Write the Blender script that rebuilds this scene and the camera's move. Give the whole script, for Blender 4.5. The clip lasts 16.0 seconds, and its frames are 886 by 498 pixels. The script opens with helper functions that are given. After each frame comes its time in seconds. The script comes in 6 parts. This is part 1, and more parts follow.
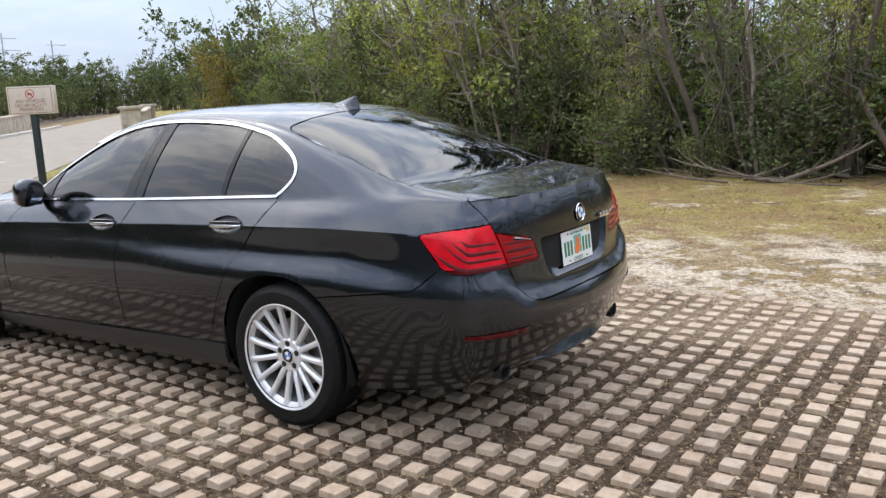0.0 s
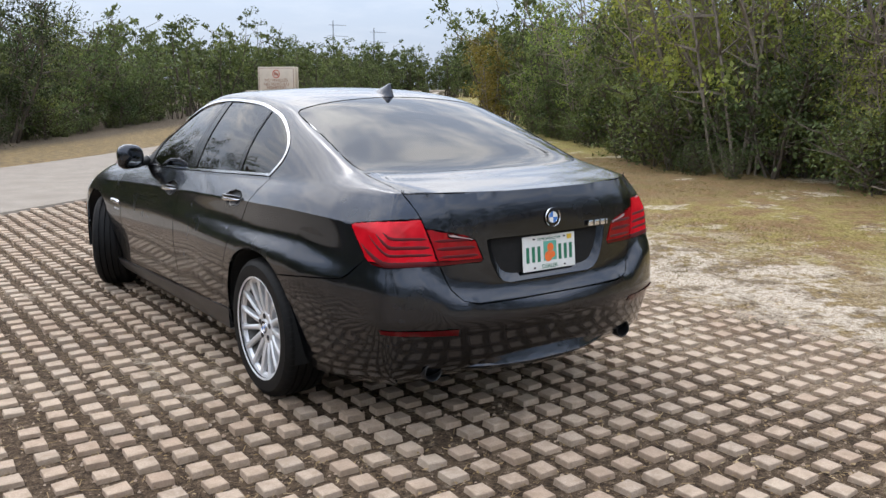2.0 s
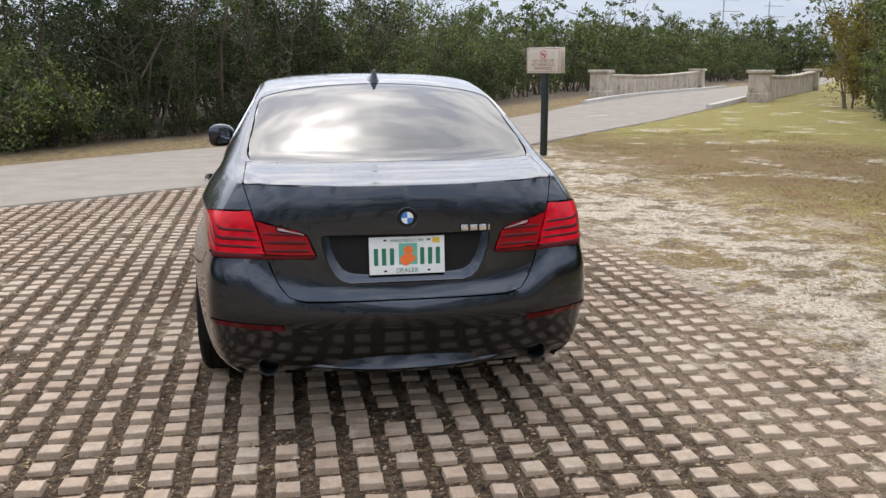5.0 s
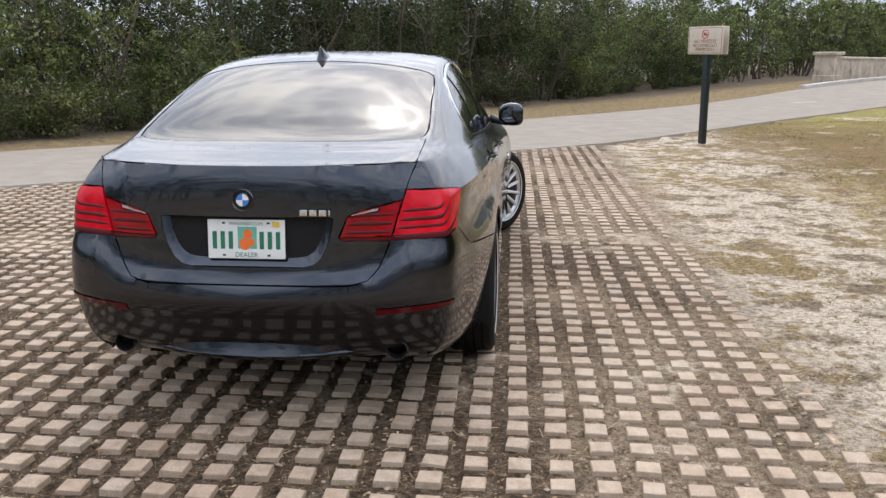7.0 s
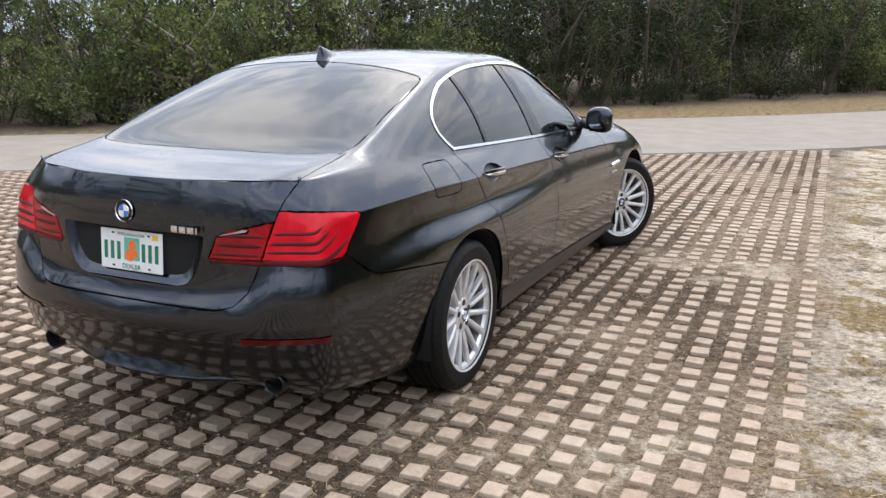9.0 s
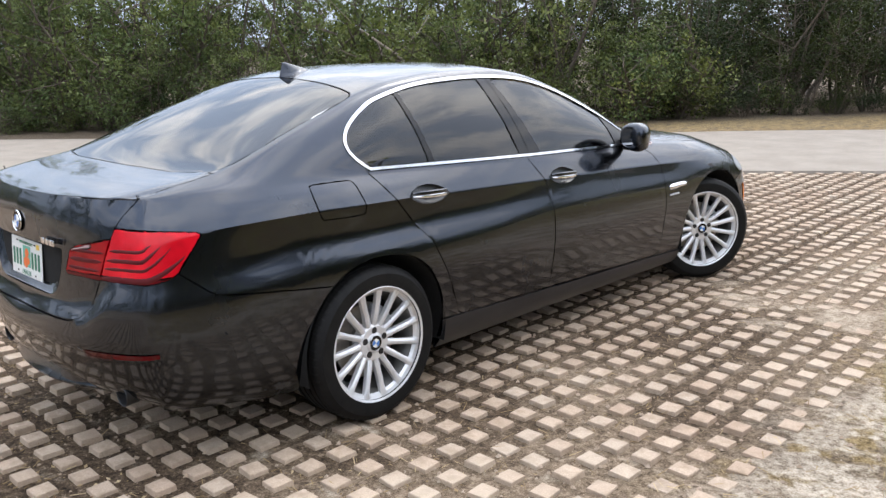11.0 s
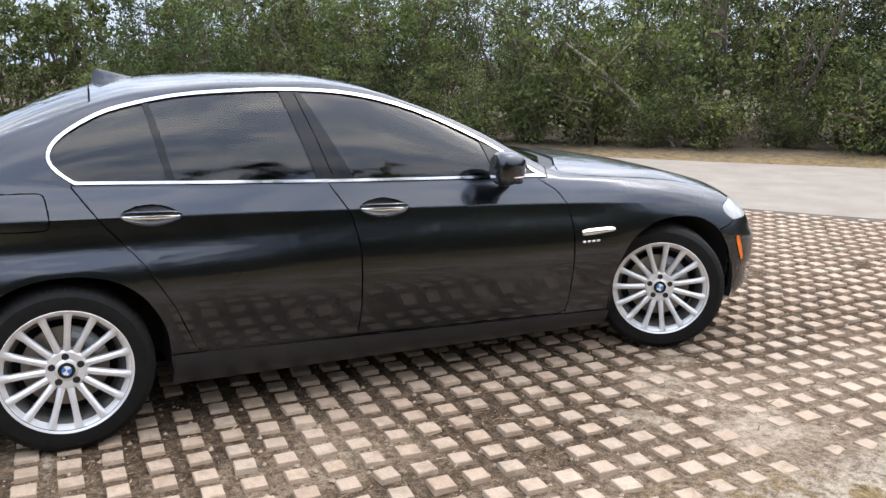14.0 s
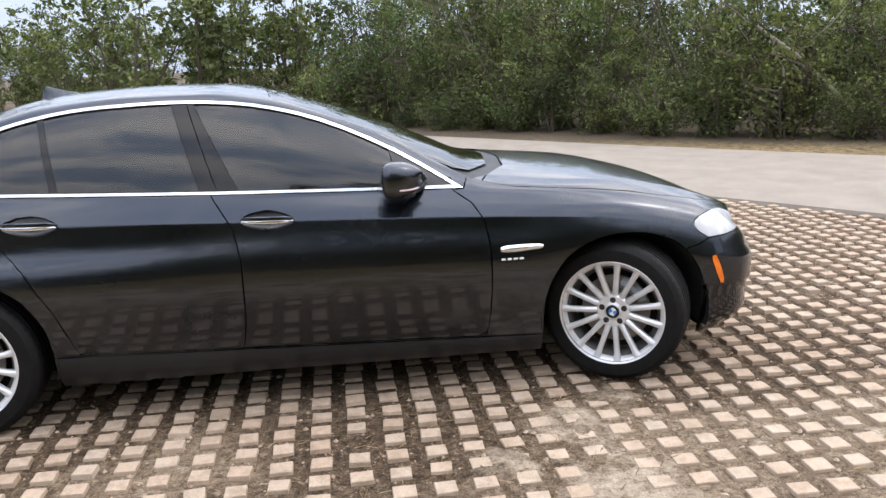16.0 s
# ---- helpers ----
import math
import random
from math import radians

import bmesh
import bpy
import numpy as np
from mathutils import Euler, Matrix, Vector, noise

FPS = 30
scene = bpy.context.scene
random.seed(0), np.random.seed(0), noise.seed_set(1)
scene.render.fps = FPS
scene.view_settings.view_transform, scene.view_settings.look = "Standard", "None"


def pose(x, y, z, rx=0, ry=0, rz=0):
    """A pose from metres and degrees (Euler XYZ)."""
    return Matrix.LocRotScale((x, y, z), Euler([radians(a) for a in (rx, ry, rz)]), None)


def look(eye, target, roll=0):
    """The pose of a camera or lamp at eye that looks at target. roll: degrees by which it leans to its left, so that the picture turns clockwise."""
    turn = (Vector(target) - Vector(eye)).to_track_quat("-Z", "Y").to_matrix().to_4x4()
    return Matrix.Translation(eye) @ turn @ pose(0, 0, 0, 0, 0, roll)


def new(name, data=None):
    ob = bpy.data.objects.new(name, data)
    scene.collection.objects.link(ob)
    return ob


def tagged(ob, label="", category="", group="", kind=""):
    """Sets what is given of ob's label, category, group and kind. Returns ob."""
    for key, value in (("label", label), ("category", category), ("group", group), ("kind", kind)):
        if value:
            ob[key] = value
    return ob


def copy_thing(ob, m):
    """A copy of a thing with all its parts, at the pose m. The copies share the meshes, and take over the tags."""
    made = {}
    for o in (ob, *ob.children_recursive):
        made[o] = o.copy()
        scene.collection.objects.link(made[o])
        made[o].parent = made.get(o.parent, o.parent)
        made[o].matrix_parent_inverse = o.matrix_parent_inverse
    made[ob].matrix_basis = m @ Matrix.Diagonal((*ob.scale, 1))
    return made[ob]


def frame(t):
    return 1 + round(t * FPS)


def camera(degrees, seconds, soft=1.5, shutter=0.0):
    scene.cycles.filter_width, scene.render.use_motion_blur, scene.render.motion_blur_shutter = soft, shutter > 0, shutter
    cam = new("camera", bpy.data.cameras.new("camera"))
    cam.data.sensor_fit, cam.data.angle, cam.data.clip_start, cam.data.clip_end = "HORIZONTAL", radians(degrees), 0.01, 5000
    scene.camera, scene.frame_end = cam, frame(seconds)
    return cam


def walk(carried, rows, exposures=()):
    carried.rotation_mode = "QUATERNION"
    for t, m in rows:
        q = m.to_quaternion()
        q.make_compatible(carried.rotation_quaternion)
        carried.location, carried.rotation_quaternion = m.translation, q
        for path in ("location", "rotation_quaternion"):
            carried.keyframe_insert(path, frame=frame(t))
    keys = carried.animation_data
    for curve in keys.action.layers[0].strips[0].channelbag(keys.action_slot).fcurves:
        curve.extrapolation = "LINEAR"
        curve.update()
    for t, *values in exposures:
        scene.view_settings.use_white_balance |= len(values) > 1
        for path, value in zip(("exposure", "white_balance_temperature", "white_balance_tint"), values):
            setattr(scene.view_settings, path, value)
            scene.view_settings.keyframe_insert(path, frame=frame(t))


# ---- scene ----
cam = camera(54.8, 16.0, soft=1.45)
PATH = [
    (0, (-3.578, -2.807, 1.518), (-1.972, -1.673, 1.149), -2.6),
    (0.5, (-3.309, -3.061, 1.522), (-1.731, -1.884, 1.165), -2.8),
    (1, (-3.071, -3.408, 1.51), (-1.627, -2.07, 1.156), -0.9),
    (1.5, (-2.778, -3.58, 1.465), (-1.494, -2.089, 1.104), 1.2),
    (2, (-2.495, -3.774, 1.472), (-1.36, -2.17, 1.103), 0.0),
    (2.5, (-2.204, -3.986, 1.488), (-1.198, -2.3, 1.106), 0.7),
    (3, (-1.833, -4.022, 1.48), (-0.925, -2.285, 1.079), 1.6),
    (3.2, (-1.697, -4.034, 1.482), (-0.821, -2.281, 1.082), 1.6),
    (5.3, (-0.212, -4.395, 1.511), (0.03, -2.457, 1.084), -0.5),
    (5.5, (-0.072, -4.384, 1.491), (0.12, -2.442, 1.052), -0.7),
    (6, (0.285, -4.291, 1.501), (0.367, -2.341, 1.065), -0.3),
    (6.5, (0.723, -4.255, 1.485), (0.659, -2.305, 1.047), 0.1),
    (7, (1.077, -4.166, 1.47), (0.879, -2.227, 1.02), -0.3),
    (7.5, (1.413, -3.992, 1.494), (1.038, -2.079, 1.047), -0.9),
    (8, (1.81, -3.874, 1.496), (1.226, -2.017, 1.037), -1.1),
    (8.5, (2.124, -3.659, 1.493), (1.391, -1.858, 1.025), -1.0),
    (8.7, (2.218, -3.52, 1.526), (1.446, -1.737, 1.051), -0.6),
    (10.8, (3.447, -2.422, 1.578), (2.13, -0.994, 1.103), -0.8),
    (11, (3.519, -2.271, 1.575), (2.162, -0.879, 1.106), -1.2),
    (11.5, (3.657, -1.874, 1.585), (2.225, -0.55, 1.143), -1.6),
    (12, (3.889, -1.51, 1.573), (2.377, -0.276, 1.137), -1.6),
    (12.5, (4.053, -1.183, 1.568), (2.471, -0.043, 1.124), -1.2),
    (13, (4.174, -0.8, 1.558), (2.509, 0.225, 1.135), -0.2),
    (13.5, (4.365, -0.396, 1.543), (2.644, 0.528, 1.116), 0.1),
    (14, (4.433, 0.027, 1.524), (2.656, 0.84, 1.096), -0.2),
    (14.5, (4.515, 0.423, 1.52), (2.671, 1.08, 1.109), -1.0),
    (15, (4.621, 0.819, 1.548), (2.733, 1.324, 1.121), -1.6),
    (15.5, (4.599, 1.234, 1.539), (2.683, 1.617, 1.109), -2.5),
    (16, (4.655, 1.681, 1.547), (2.717, 1.918, 1.113), -2.6),
]
walk(cam, [(t, look(eye, target, roll)) for t, eye, target, roll in PATH], exposures=[(0, 0.68, 6600, 10), (2.5, 0.49, 6650, 10), (5.5, 0.45, 6800, 11), (8, 0.57, 6700, 11), (11.5, 0.87, 6600, 10), (14, 0.92, 6660, 11), (16, 0.90, 6780, 12)])

# ---------------------------------------------------------------- world, sun, exposure
SUN_ELEV, SUN_AZ = radians(51), radians(-4)   # azimuth clockwise from +y

world = bpy.data.worlds.new("sky")
scene.world = world
world.use_nodes = True
wn, wl = world.node_tree.nodes, world.node_tree.links
wn.clear()
w_out = wn.new("ShaderNodeOutputWorld")
w_bg = wn.new("ShaderNodeBackground")
w_sky = wn.new("ShaderNodeTexSky")
w_sky.sky_type = "NISHITA"
w_sky.sun_disc = False
w_sky.sun_elevation = SUN_ELEV
w_sky.sun_rotation = SUN_AZ
w_sky.air_density, w_sky.dust_density, w_sky.ozone_density = 1.0, 2.0, 1.0
w_bg.inputs["Strength"].default_value = 0.13


def wmath(op, a, b):
    n = wn.new("ShaderNodeMath")
    n.operation = op
    for sock, v in zip(n.inputs, (a, b)):
        if hasattr(v, "links"):
            wl.new(v, sock)
        else:
            sock.default_value = v
    return n.outputs[0]


def wmix(fac, a, b, mode="MIX"):
    n = wn.new("ShaderNodeMix")
    n.data_type, n.blend_type = "RGBA", mode
    for sock, v in ((n.inputs["Factor"], fac), (n.inputs["A"], a), (n.inputs["B"], b)):
        if hasattr(v, "links"):
            wl.new(v, sock)
        elif isinstance(v, (int, float)):
            sock.default_value = v
        else:
            sock.default_value = (*v, 1)
    return n.outputs["Result"]


# high haze and broken cloud all over the sky, brighter where the veiled sun stands behind it
w_geo = wn.new("ShaderNodeTexCoord")
w_xyz = wn.new("ShaderNodeSeparateXYZ")
wl.new(w_geo.outputs["Generated"], w_xyz.inputs[0])
w_high = wmath("ADD", wmath("MAXIMUM", w_xyz.outputs["Z"], 0.0), 0.16)
w_map = wn.new("ShaderNodeCombineXYZ")
wl.new(wmath("DIVIDE", w_xyz.outputs["X"], w_high), w_map.inputs["X"])
wl.new(wmath("DIVIDE", w_xyz.outputs["Y"], w_high), w_map.inputs["Y"])
w_noise = wn.new("ShaderNodeTexNoise")
w_noise.inputs["Scale"].default_value = 3.0
w_noise.inputs["Detail"].default_value = 8
w_noise.inputs["Roughness"].default_value = 0.6
w_ramp = wn.new("ShaderNodeValToRGB")
w_ramp.color_ramp.elements[0].position, w_ramp.color_ramp.elements[1].position = 0.44, 0.60
wl.new(w_map.outputs["Vector"], w_noise.inputs["Vector"])
wl.new(w_noise.outputs["Fac"], w_ramp.inputs["Fac"])
w_fade = wn.new("ShaderNodeMapRange")
w_fade.interpolation_type = "SMOOTHSTEP"
w_fade.inputs["From Min"].default_value, w_fade.inputs["From Max"].default_value = 0.06, 0.42
wl.new(w_xyz.outputs["Z"], w_fade.inputs["Value"])
w_cloud = wmath("MULTIPLY", w_ramp.outputs["Color"], wmath("ADD", wmath("MULTIPLY", w_fade.outputs["Result"], 0.94), 0.06))
w_dot = wn.new("ShaderNodeVectorMath")
w_dot.operation = "DOT_PRODUCT"
wl.new(w_geo.outputs["Generated"], w_dot.inputs[0])
w_dot.inputs[1].default_value = (math.cos(SUN_ELEV) * math.sin(SUN_AZ), math.cos(SUN_ELEV) * math.cos(SUN_AZ), math.sin(SUN_ELEV))
w_near = wmath("MAXIMUM", w_dot.outputs["Value"], 0.0)
w_glow = wmath("ADD", wmath("MULTIPLY", wmath("POWER", w_near, 240.0), 34.0), wmath("ADD", wmath("MULTIPLY", wmath("POWER", w_near, 22.0), 9.0), wmath("MULTIPLY", wmath("POWER", w_near, 5.0), 1.6)))
w_glow = wmath("MULTIPLY", w_glow, wmath("ADD", wmath("MULTIPLY", w_cloud, 0.9), 0.36))
w_col = wmix(0.84, w_sky.outputs["Color"], (3.9, 4.75, 6.3))
w_col = wmix(wmath("MULTIPLY", w_cloud, 0.88), w_col, (8.6, 8.7, 9.0))
w_scaled = wn.new("ShaderNodeVectorMath")
w_scaled.operation = "SCALE"
w_scaled.inputs[0].default_value = (1.0, 0.97, 0.93)
wl.new(w_glow, w_scaled.inputs["Scale"])
w_col = wmix(1.0, w_col, w_scaled.outputs["Vector"], "ADD")
# a hazy sky brightens towards the zenith
w_lift = wn.new("ShaderNodeVectorMath")
w_lift.operation = "SCALE"
wl.new(w_col, w_lift.inputs[0])
wl.new(wmath("ADD", wmath("MULTIPLY", wmath("MAXIMUM", w_xyz.outputs["Z"], 0.0), 1.25), 0.72), w_lift.inputs["Scale"])
wl.new(w_lift.outputs["Vector"], w_bg.inputs["Color"])
wl.new(w_bg.outputs["Background"], w_out.inputs["Surface"])

sun = new("sun", bpy.data.lights.new("sun", "SUN"))
sun.data.energy = 0.28
sun.data.angle = radians(100)
sun.data.color = (1.0, 0.90, 0.78)
sun.matrix_world = look((0, 0, 30), (-30 * math.sin(SUN_AZ) / math.tan(SUN_ELEV), -30 * math.cos(SUN_AZ) / math.tan(SUN_ELEV), 0))

# ---------------------------------------------------------------- materials
def material(name):
    m = bpy.data.materials.new(name)
    m.use_nodes = True
    nt = m.node_tree
    return m, nt, nt.nodes["Principled BSDF"]


def node(nt, kind, **values):
    n = nt.nodes.new("ShaderNode" + kind)
    for key, value in values.items():
        n.inputs[key.replace("_", " ")].default_value = value
    return n


def coords(nt, kind="Object"):
    return nt.nodes.new("ShaderNodeTexCoord").outputs[kind]


def noise_tex(nt, vec, scale, detail=4.0, rough=0.55):
    n = node(nt, "TexNoise", Scale=scale, Detail=detail, Roughness=rough)
    nt.links.new(vec, n.inputs["Vector"])
    return n.outputs["Fac"]


def ramp(nt, fac, stops):
    r = nt.nodes.new("ShaderNodeValToRGB")
    el = r.color_ramp.elements
    while len(el) < len(stops):
        el.new(0.5)
    for e, (p, c) in zip(el, stops):
        e.position, e.color = p, (*c, 1) if len(c) == 3 else c
    nt.links.new(fac, r.inputs["Fac"])
    return r.outputs["Color"]


def mix(nt, fac, a, b, mode="MIX"):
    m = nt.nodes.new("ShaderNodeMix")
    m.data_type, m.blend_type = "RGBA", mode
    for sock, v in ((m.inputs["Factor"], fac), (m.inputs["A"], a), (m.inputs["B"], b)):
        if hasattr(v, "links"):
            nt.links.new(v, sock)
        elif isinstance(v, (int, float)):
            sock.default_value = v
        else:
            sock.default_value = (*v, 1)
    return m.outputs["Result"]


def maths(nt, op, a, b=0.0, c=0.0):
    m = nt.nodes.new("ShaderNodeMath")
    m.operation = op
    for sock, v in zip(m.inputs, (a, b, c)):
        if hasattr(v, "links"):
            nt.links.new(v, sock)
        else:
            sock.default_value = v
    return m.outputs[0]


def smooth(nt, v, lo, hi):
    m = nt.nodes.new("ShaderNodeMapRange")
    m.interpolation_type = "SMOOTHSTEP"
    nt.links.new(v, m.inputs["Value"])
    m.inputs["From Min"].default_value, m.inputs["From Max"].default_value = lo, hi
    return m.outputs["Result"]


def bump(nt, bsdf, height, strength=0.3, distance=0.01):
    b = node(nt, "Bump", Strength=strength, Distance=distance)
    nt.links.new(height, b.inputs["Height"])
    nt.links.new(b.outputs["Normal"], bsdf.inputs["Normal"])


def simple(name, color, rough=0.5, metal=0.0, coat=0.0, grain=0.0, scale=40.0, bump_d=0.0, spec=0.5):
    m, nt, bs = material(name)
    bs.inputs["Specular IOR Level"].default_value = spec
    bs.inputs["Roughness"].default_value = rough
    bs.inputs["Metallic"].default_value = metal
    bs.inputs["Coat Weight"].default_value = coat
    bs.inputs["Coat Roughness"].default_value = 0.03
    bs.inputs["Base Color"].default_value = (*color, 1)
    if grain:
        v = coords(nt)
        f = maths(nt, "ADD", maths(nt, "MULTIPLY", noise_tex(nt, v, scale, 5), 0.6), maths(nt, "MULTIPLY", noise_tex(nt, v, scale * 0.13, 3), 0.4))
        dark, light = [c * (1 - grain) for c in color], [min(1, c * (1 + grain)) for c in color]
        nt.links.new(ramp(nt, f, [(0.3, dark), (0.7, light)]), bs.inputs["Base Color"])
        nt.links.new(ramp(nt, f, [(0.3, [max(0, rough - 0.08)] * 3), (0.7, [min(1, rough + 0.08)] * 3)]), bs.inputs["Roughness"])
        if bump_d:
            bump(nt, bs, f, 0.5, bump_d)
    return m


def make_paint(name, film=0.0):
    """Metallic base under clear lacquer; film is the dust that dulls it."""
    m, nt, bs = material(name)
    v = coords(nt)
    fleck = noise_tex(nt, v, 900, 1)
    dust = noise_tex(nt, v, 3.5, 5)
    base = ramp(nt, fleck, [(0.35, (0.024, 0.028, 0.0365)), (0.7, (0.042, 0.0485, 0.062))])
    nt.links.new(base, bs.inputs["Base Color"])
    bs.inputs["Metallic"].default_value = 1.0
    bs.inputs["Specular IOR Level"].default_value = 0.15
    nt.links.new(ramp(nt, dust, [(0.3, (0.22 + film,) * 3), (0.75, (0.29 + film,) * 3)]), bs.inputs["Roughness"])
    bs.inputs["Coat Weight"].default_value = 0.85
    bs.inputs["Coat IOR"].default_value = 1.46
    nt.links.new(ramp(nt, dust, [(0.35, (0.022 + film,) * 3), (0.8, (0.07 + film,) * 3)]), bs.inputs["Coat Roughness"])
    return m


def make_tint():
    m, nt, bs = material("tinted_glass")
    bs.inputs["Base Color"].default_value = (0.05, 0.053, 0.06, 1)
    bs.inputs["Transmission Weight"].default_value = 1.0
    bs.inputs["Roughness"].default_value = 0.0
    bs.inputs["IOR"].default_value = 1.52
    bs.inputs["Coat Weight"].default_value = 0.2
    return m


def make_lamp(name, col, lit):
    m, nt, bs = material(name)
    v = coords(nt)
    n = noise_tex(nt, v, 9, 2)
    nt.links.new(ramp(nt, n, [(0.3, col), (0.7, lit)]), bs.inputs["Base Color"])
    bs.inputs["Roughness"].default_value = 0.25
    bs.inputs["Specular IOR Level"].default_value = 0.1
    bs.inputs["Coat Weight"].default_value = 0.45
    bs.inputs["Coat Roughness"].default_value = 0.01
    return m


def make_rubber():
    m, nt, bs = material("tyre_rubber")
    v = coords(nt)
    n = noise_tex(nt, v, 30, 5)
    nt.links.new(ramp(nt, n, [(0.3, (0.004, 0.004, 0.0044)), (0.75, (0.010, 0.0096, 0.0092))]), bs.inputs["Base Color"])
    bs.inputs["Roughness"].default_value = 0.6
    bs.inputs["Specular IOR Level"].default_value = 0.2
    bump(nt, bs, n, 0.2, 0.002)
    return m


def make_paver():
    m, nt, bs = material("paver_concrete")
    geo = nt.nodes.new("ShaderNodeNewGeometry")
    info = nt.nodes.new("ShaderNodeObjectInfo")
    rnd = maths(nt, "FRACT", maths(nt, "ADD", geo.outputs["Random Per Island"], info.outputs["Random"]))
    pos = geo.outputs["Position"]
    grain = noise_tex(nt, pos, 160, 5, 0.7)
    wear = noise_tex(nt, pos, 15, 6, 0.68)
    wide = noise_tex(nt, pos, 0.9, 4)
    c = ramp(nt, rnd, [(0.0, (0.50, 0.368, 0.268)), (0.5, (0.58, 0.442, 0.328)), (1.0, (0.53, 0.422, 0.325))])
    c = mix(nt, ramp(nt, grain, [(0.35, (0, 0, 0)), (0.75, (1, 1, 1))]), mix(nt, 1.0, c, (0.62, 0.60, 0.58), "MULTIPLY"), c)
    c = mix(nt, ramp(nt, wear, [(0.46, (0, 0, 0)), (0.66, (0.75, 0.75, 0.75))]), c, (0.27, 0.195, 0.13))
    c = mix(nt, ramp(nt, wide, [(0.45, (0, 0, 0)), (0.7, (0.35, 0.35, 0.35))]), c, (0.62, 0.52, 0.40))
    nt.links.new(c, bs.inputs["Base Color"])
    bs.inputs["Roughness"].default_value = 0.92
    bump(nt, bs, maths(nt, "ADD", grain, maths(nt, "MULTIPLY", wear, 2.0)), 0.5, 0.004)
    return m


def make_ground():
    """Sandy soil, straw and grass: the cover follows the plan, broken up by noise."""
    m, nt, bs = material("sandy_ground")
    geo = nt.nodes.new("ShaderNodeNewGeometry")
    pos = geo.outputs["Position"]
    sep = nt.nodes.new("ShaderNodeSeparateXYZ")
    nt.links.new(pos, sep.inputs[0])
    fine = noise_tex(nt, pos, 55, 6, 0.7)
    mid = noise_tex(nt, pos, 7, 6, 0.62)
    big = noise_tex(nt, pos, 0.8, 5, 0.55)
    clod = noise_tex(nt, pos, 30, 9, 0.78)
    speck = noise_tex(nt, pos, 130, 4, 0.75)
    crumb = maths(nt, "ADD", maths(nt, "MULTIPLY", clod, 0.62), maths(nt, "MULTIPLY", speck, 0.38))
    sand = ramp(nt, crumb, [(0.40, (0.15, 0.110, 0.072)), (0.48, (0.48, 0.395, 0.30)), (0.58, (0.72, 0.63, 0.51))])
    patch = noise_tex(nt, pos, 2.6, 6, 0.68)
    sand = mix(nt, smooth(nt, patch, 0.48, 0.60), sand, ramp(nt, crumb, [(0.42, (0.070, 0.048, 0.029)), (0.60, (0.32, 0.245, 0.165))]))
    dirt = ramp(nt, crumb, [(0.40, (0.012, 0.008, 0.005)), (0.48, (0.074, 0.049, 0.030)), (0.56, (0.165, 0.115, 0.074)), (0.63, (0.42, 0.33, 0.24))])
    tan = ramp(nt, crumb, [(0.40, (0.065, 0.044, 0.028)), (0.49, (0.205, 0.147, 0.097)), (0.60, (0.41, 0.315, 0.225))])
    dirt = mix(nt, smooth(nt, maths(nt, "ADD", big, maths(nt, "SUBTRACT", maths(nt, "MULTIPLY", smooth(nt, sep.outputs["X"], 0.3, 1.7), 0.17), 0.08)), 0.47, 0.64), dirt, tan)
    straw = ramp(nt, crumb, [(0.40, (0.070, 0.046, 0.020)), (0.5, (0.24, 0.168, 0.077)), (0.62, (0.46, 0.35, 0.188))])
    green = ramp(nt, crumb, [(0.40, (0.075, 0.060, 0.017)), (0.5, (0.260, 0.208, 0.062)), (0.62, (0.48, 0.385, 0.155))])
    litter = ramp(nt, fine, [(0.25, (0.035, 0.025, 0.017)), (0.5, (0.10, 0.075, 0.05)), (0.78, (0.24, 0.19, 0.14))])
    edge = maths(nt, "ADD", sep.outputs["X"], maths(nt, "MULTIPLY", maths(nt, "SUBTRACT", mid, 0.5), 1.6))
    edge = maths(nt, "ADD", edge, maths(nt, "MULTIPLY", maths(nt, "SUBTRACT", big, 0.5), 3.4))
    # how far over the road line: u runs across the road, v along it
    across = maths(nt, "SUBTRACT", maths(nt, "MULTIPLY", sep.outputs["Y"], 0.64), maths(nt, "MULTIPLY", sep.outputs["X"], 0.77))
    across_n = maths(nt, "ADD", across, maths(nt, "MULTIPLY", maths(nt, "SUBTRACT", mid, 0.5), 1.5))
    # open lawn between the sand and the woods
    lawn = mix(nt, smooth(nt, maths(nt, "ADD", big, maths(nt, "MULTIPLY", mid, 0.5)), 0.58, 0.84), straw, green)
    along = maths(nt, "ADD", maths(nt, "MULTIPLY", sep.outputs["Y"], 0.77), maths(nt, "MULTIPLY", sep.outputs["X"], 0.64))
    fresh = smooth(nt, maths(nt, "ADD", along, maths(nt, "MULTIPLY", maths(nt, "SUBTRACT", big, 0.5), 14.0)), 10.5, 17.0)
    lawn = mix(nt, maths(nt, "MULTIPLY", fresh, 0.75), lawn, ramp(nt, crumb, [(0.40, (0.070, 0.064, 0.016)), (0.5, (0.245, 0.222, 0.060)), (0.62, (0.44, 0.38, 0.14))]))
    # a dry brown belt before the fresh grass
    belt = maths(nt, "MULTIPLY", smooth(nt, along, 6.0, 9.0), maths(nt, "SUBTRACT", 1.0, smooth(nt, maths(nt, "ADD", along, maths(nt, "MULTIPLY", maths(nt, "SUBTRACT", big, 0.5), 8.0)), 13.0, 17.0)))
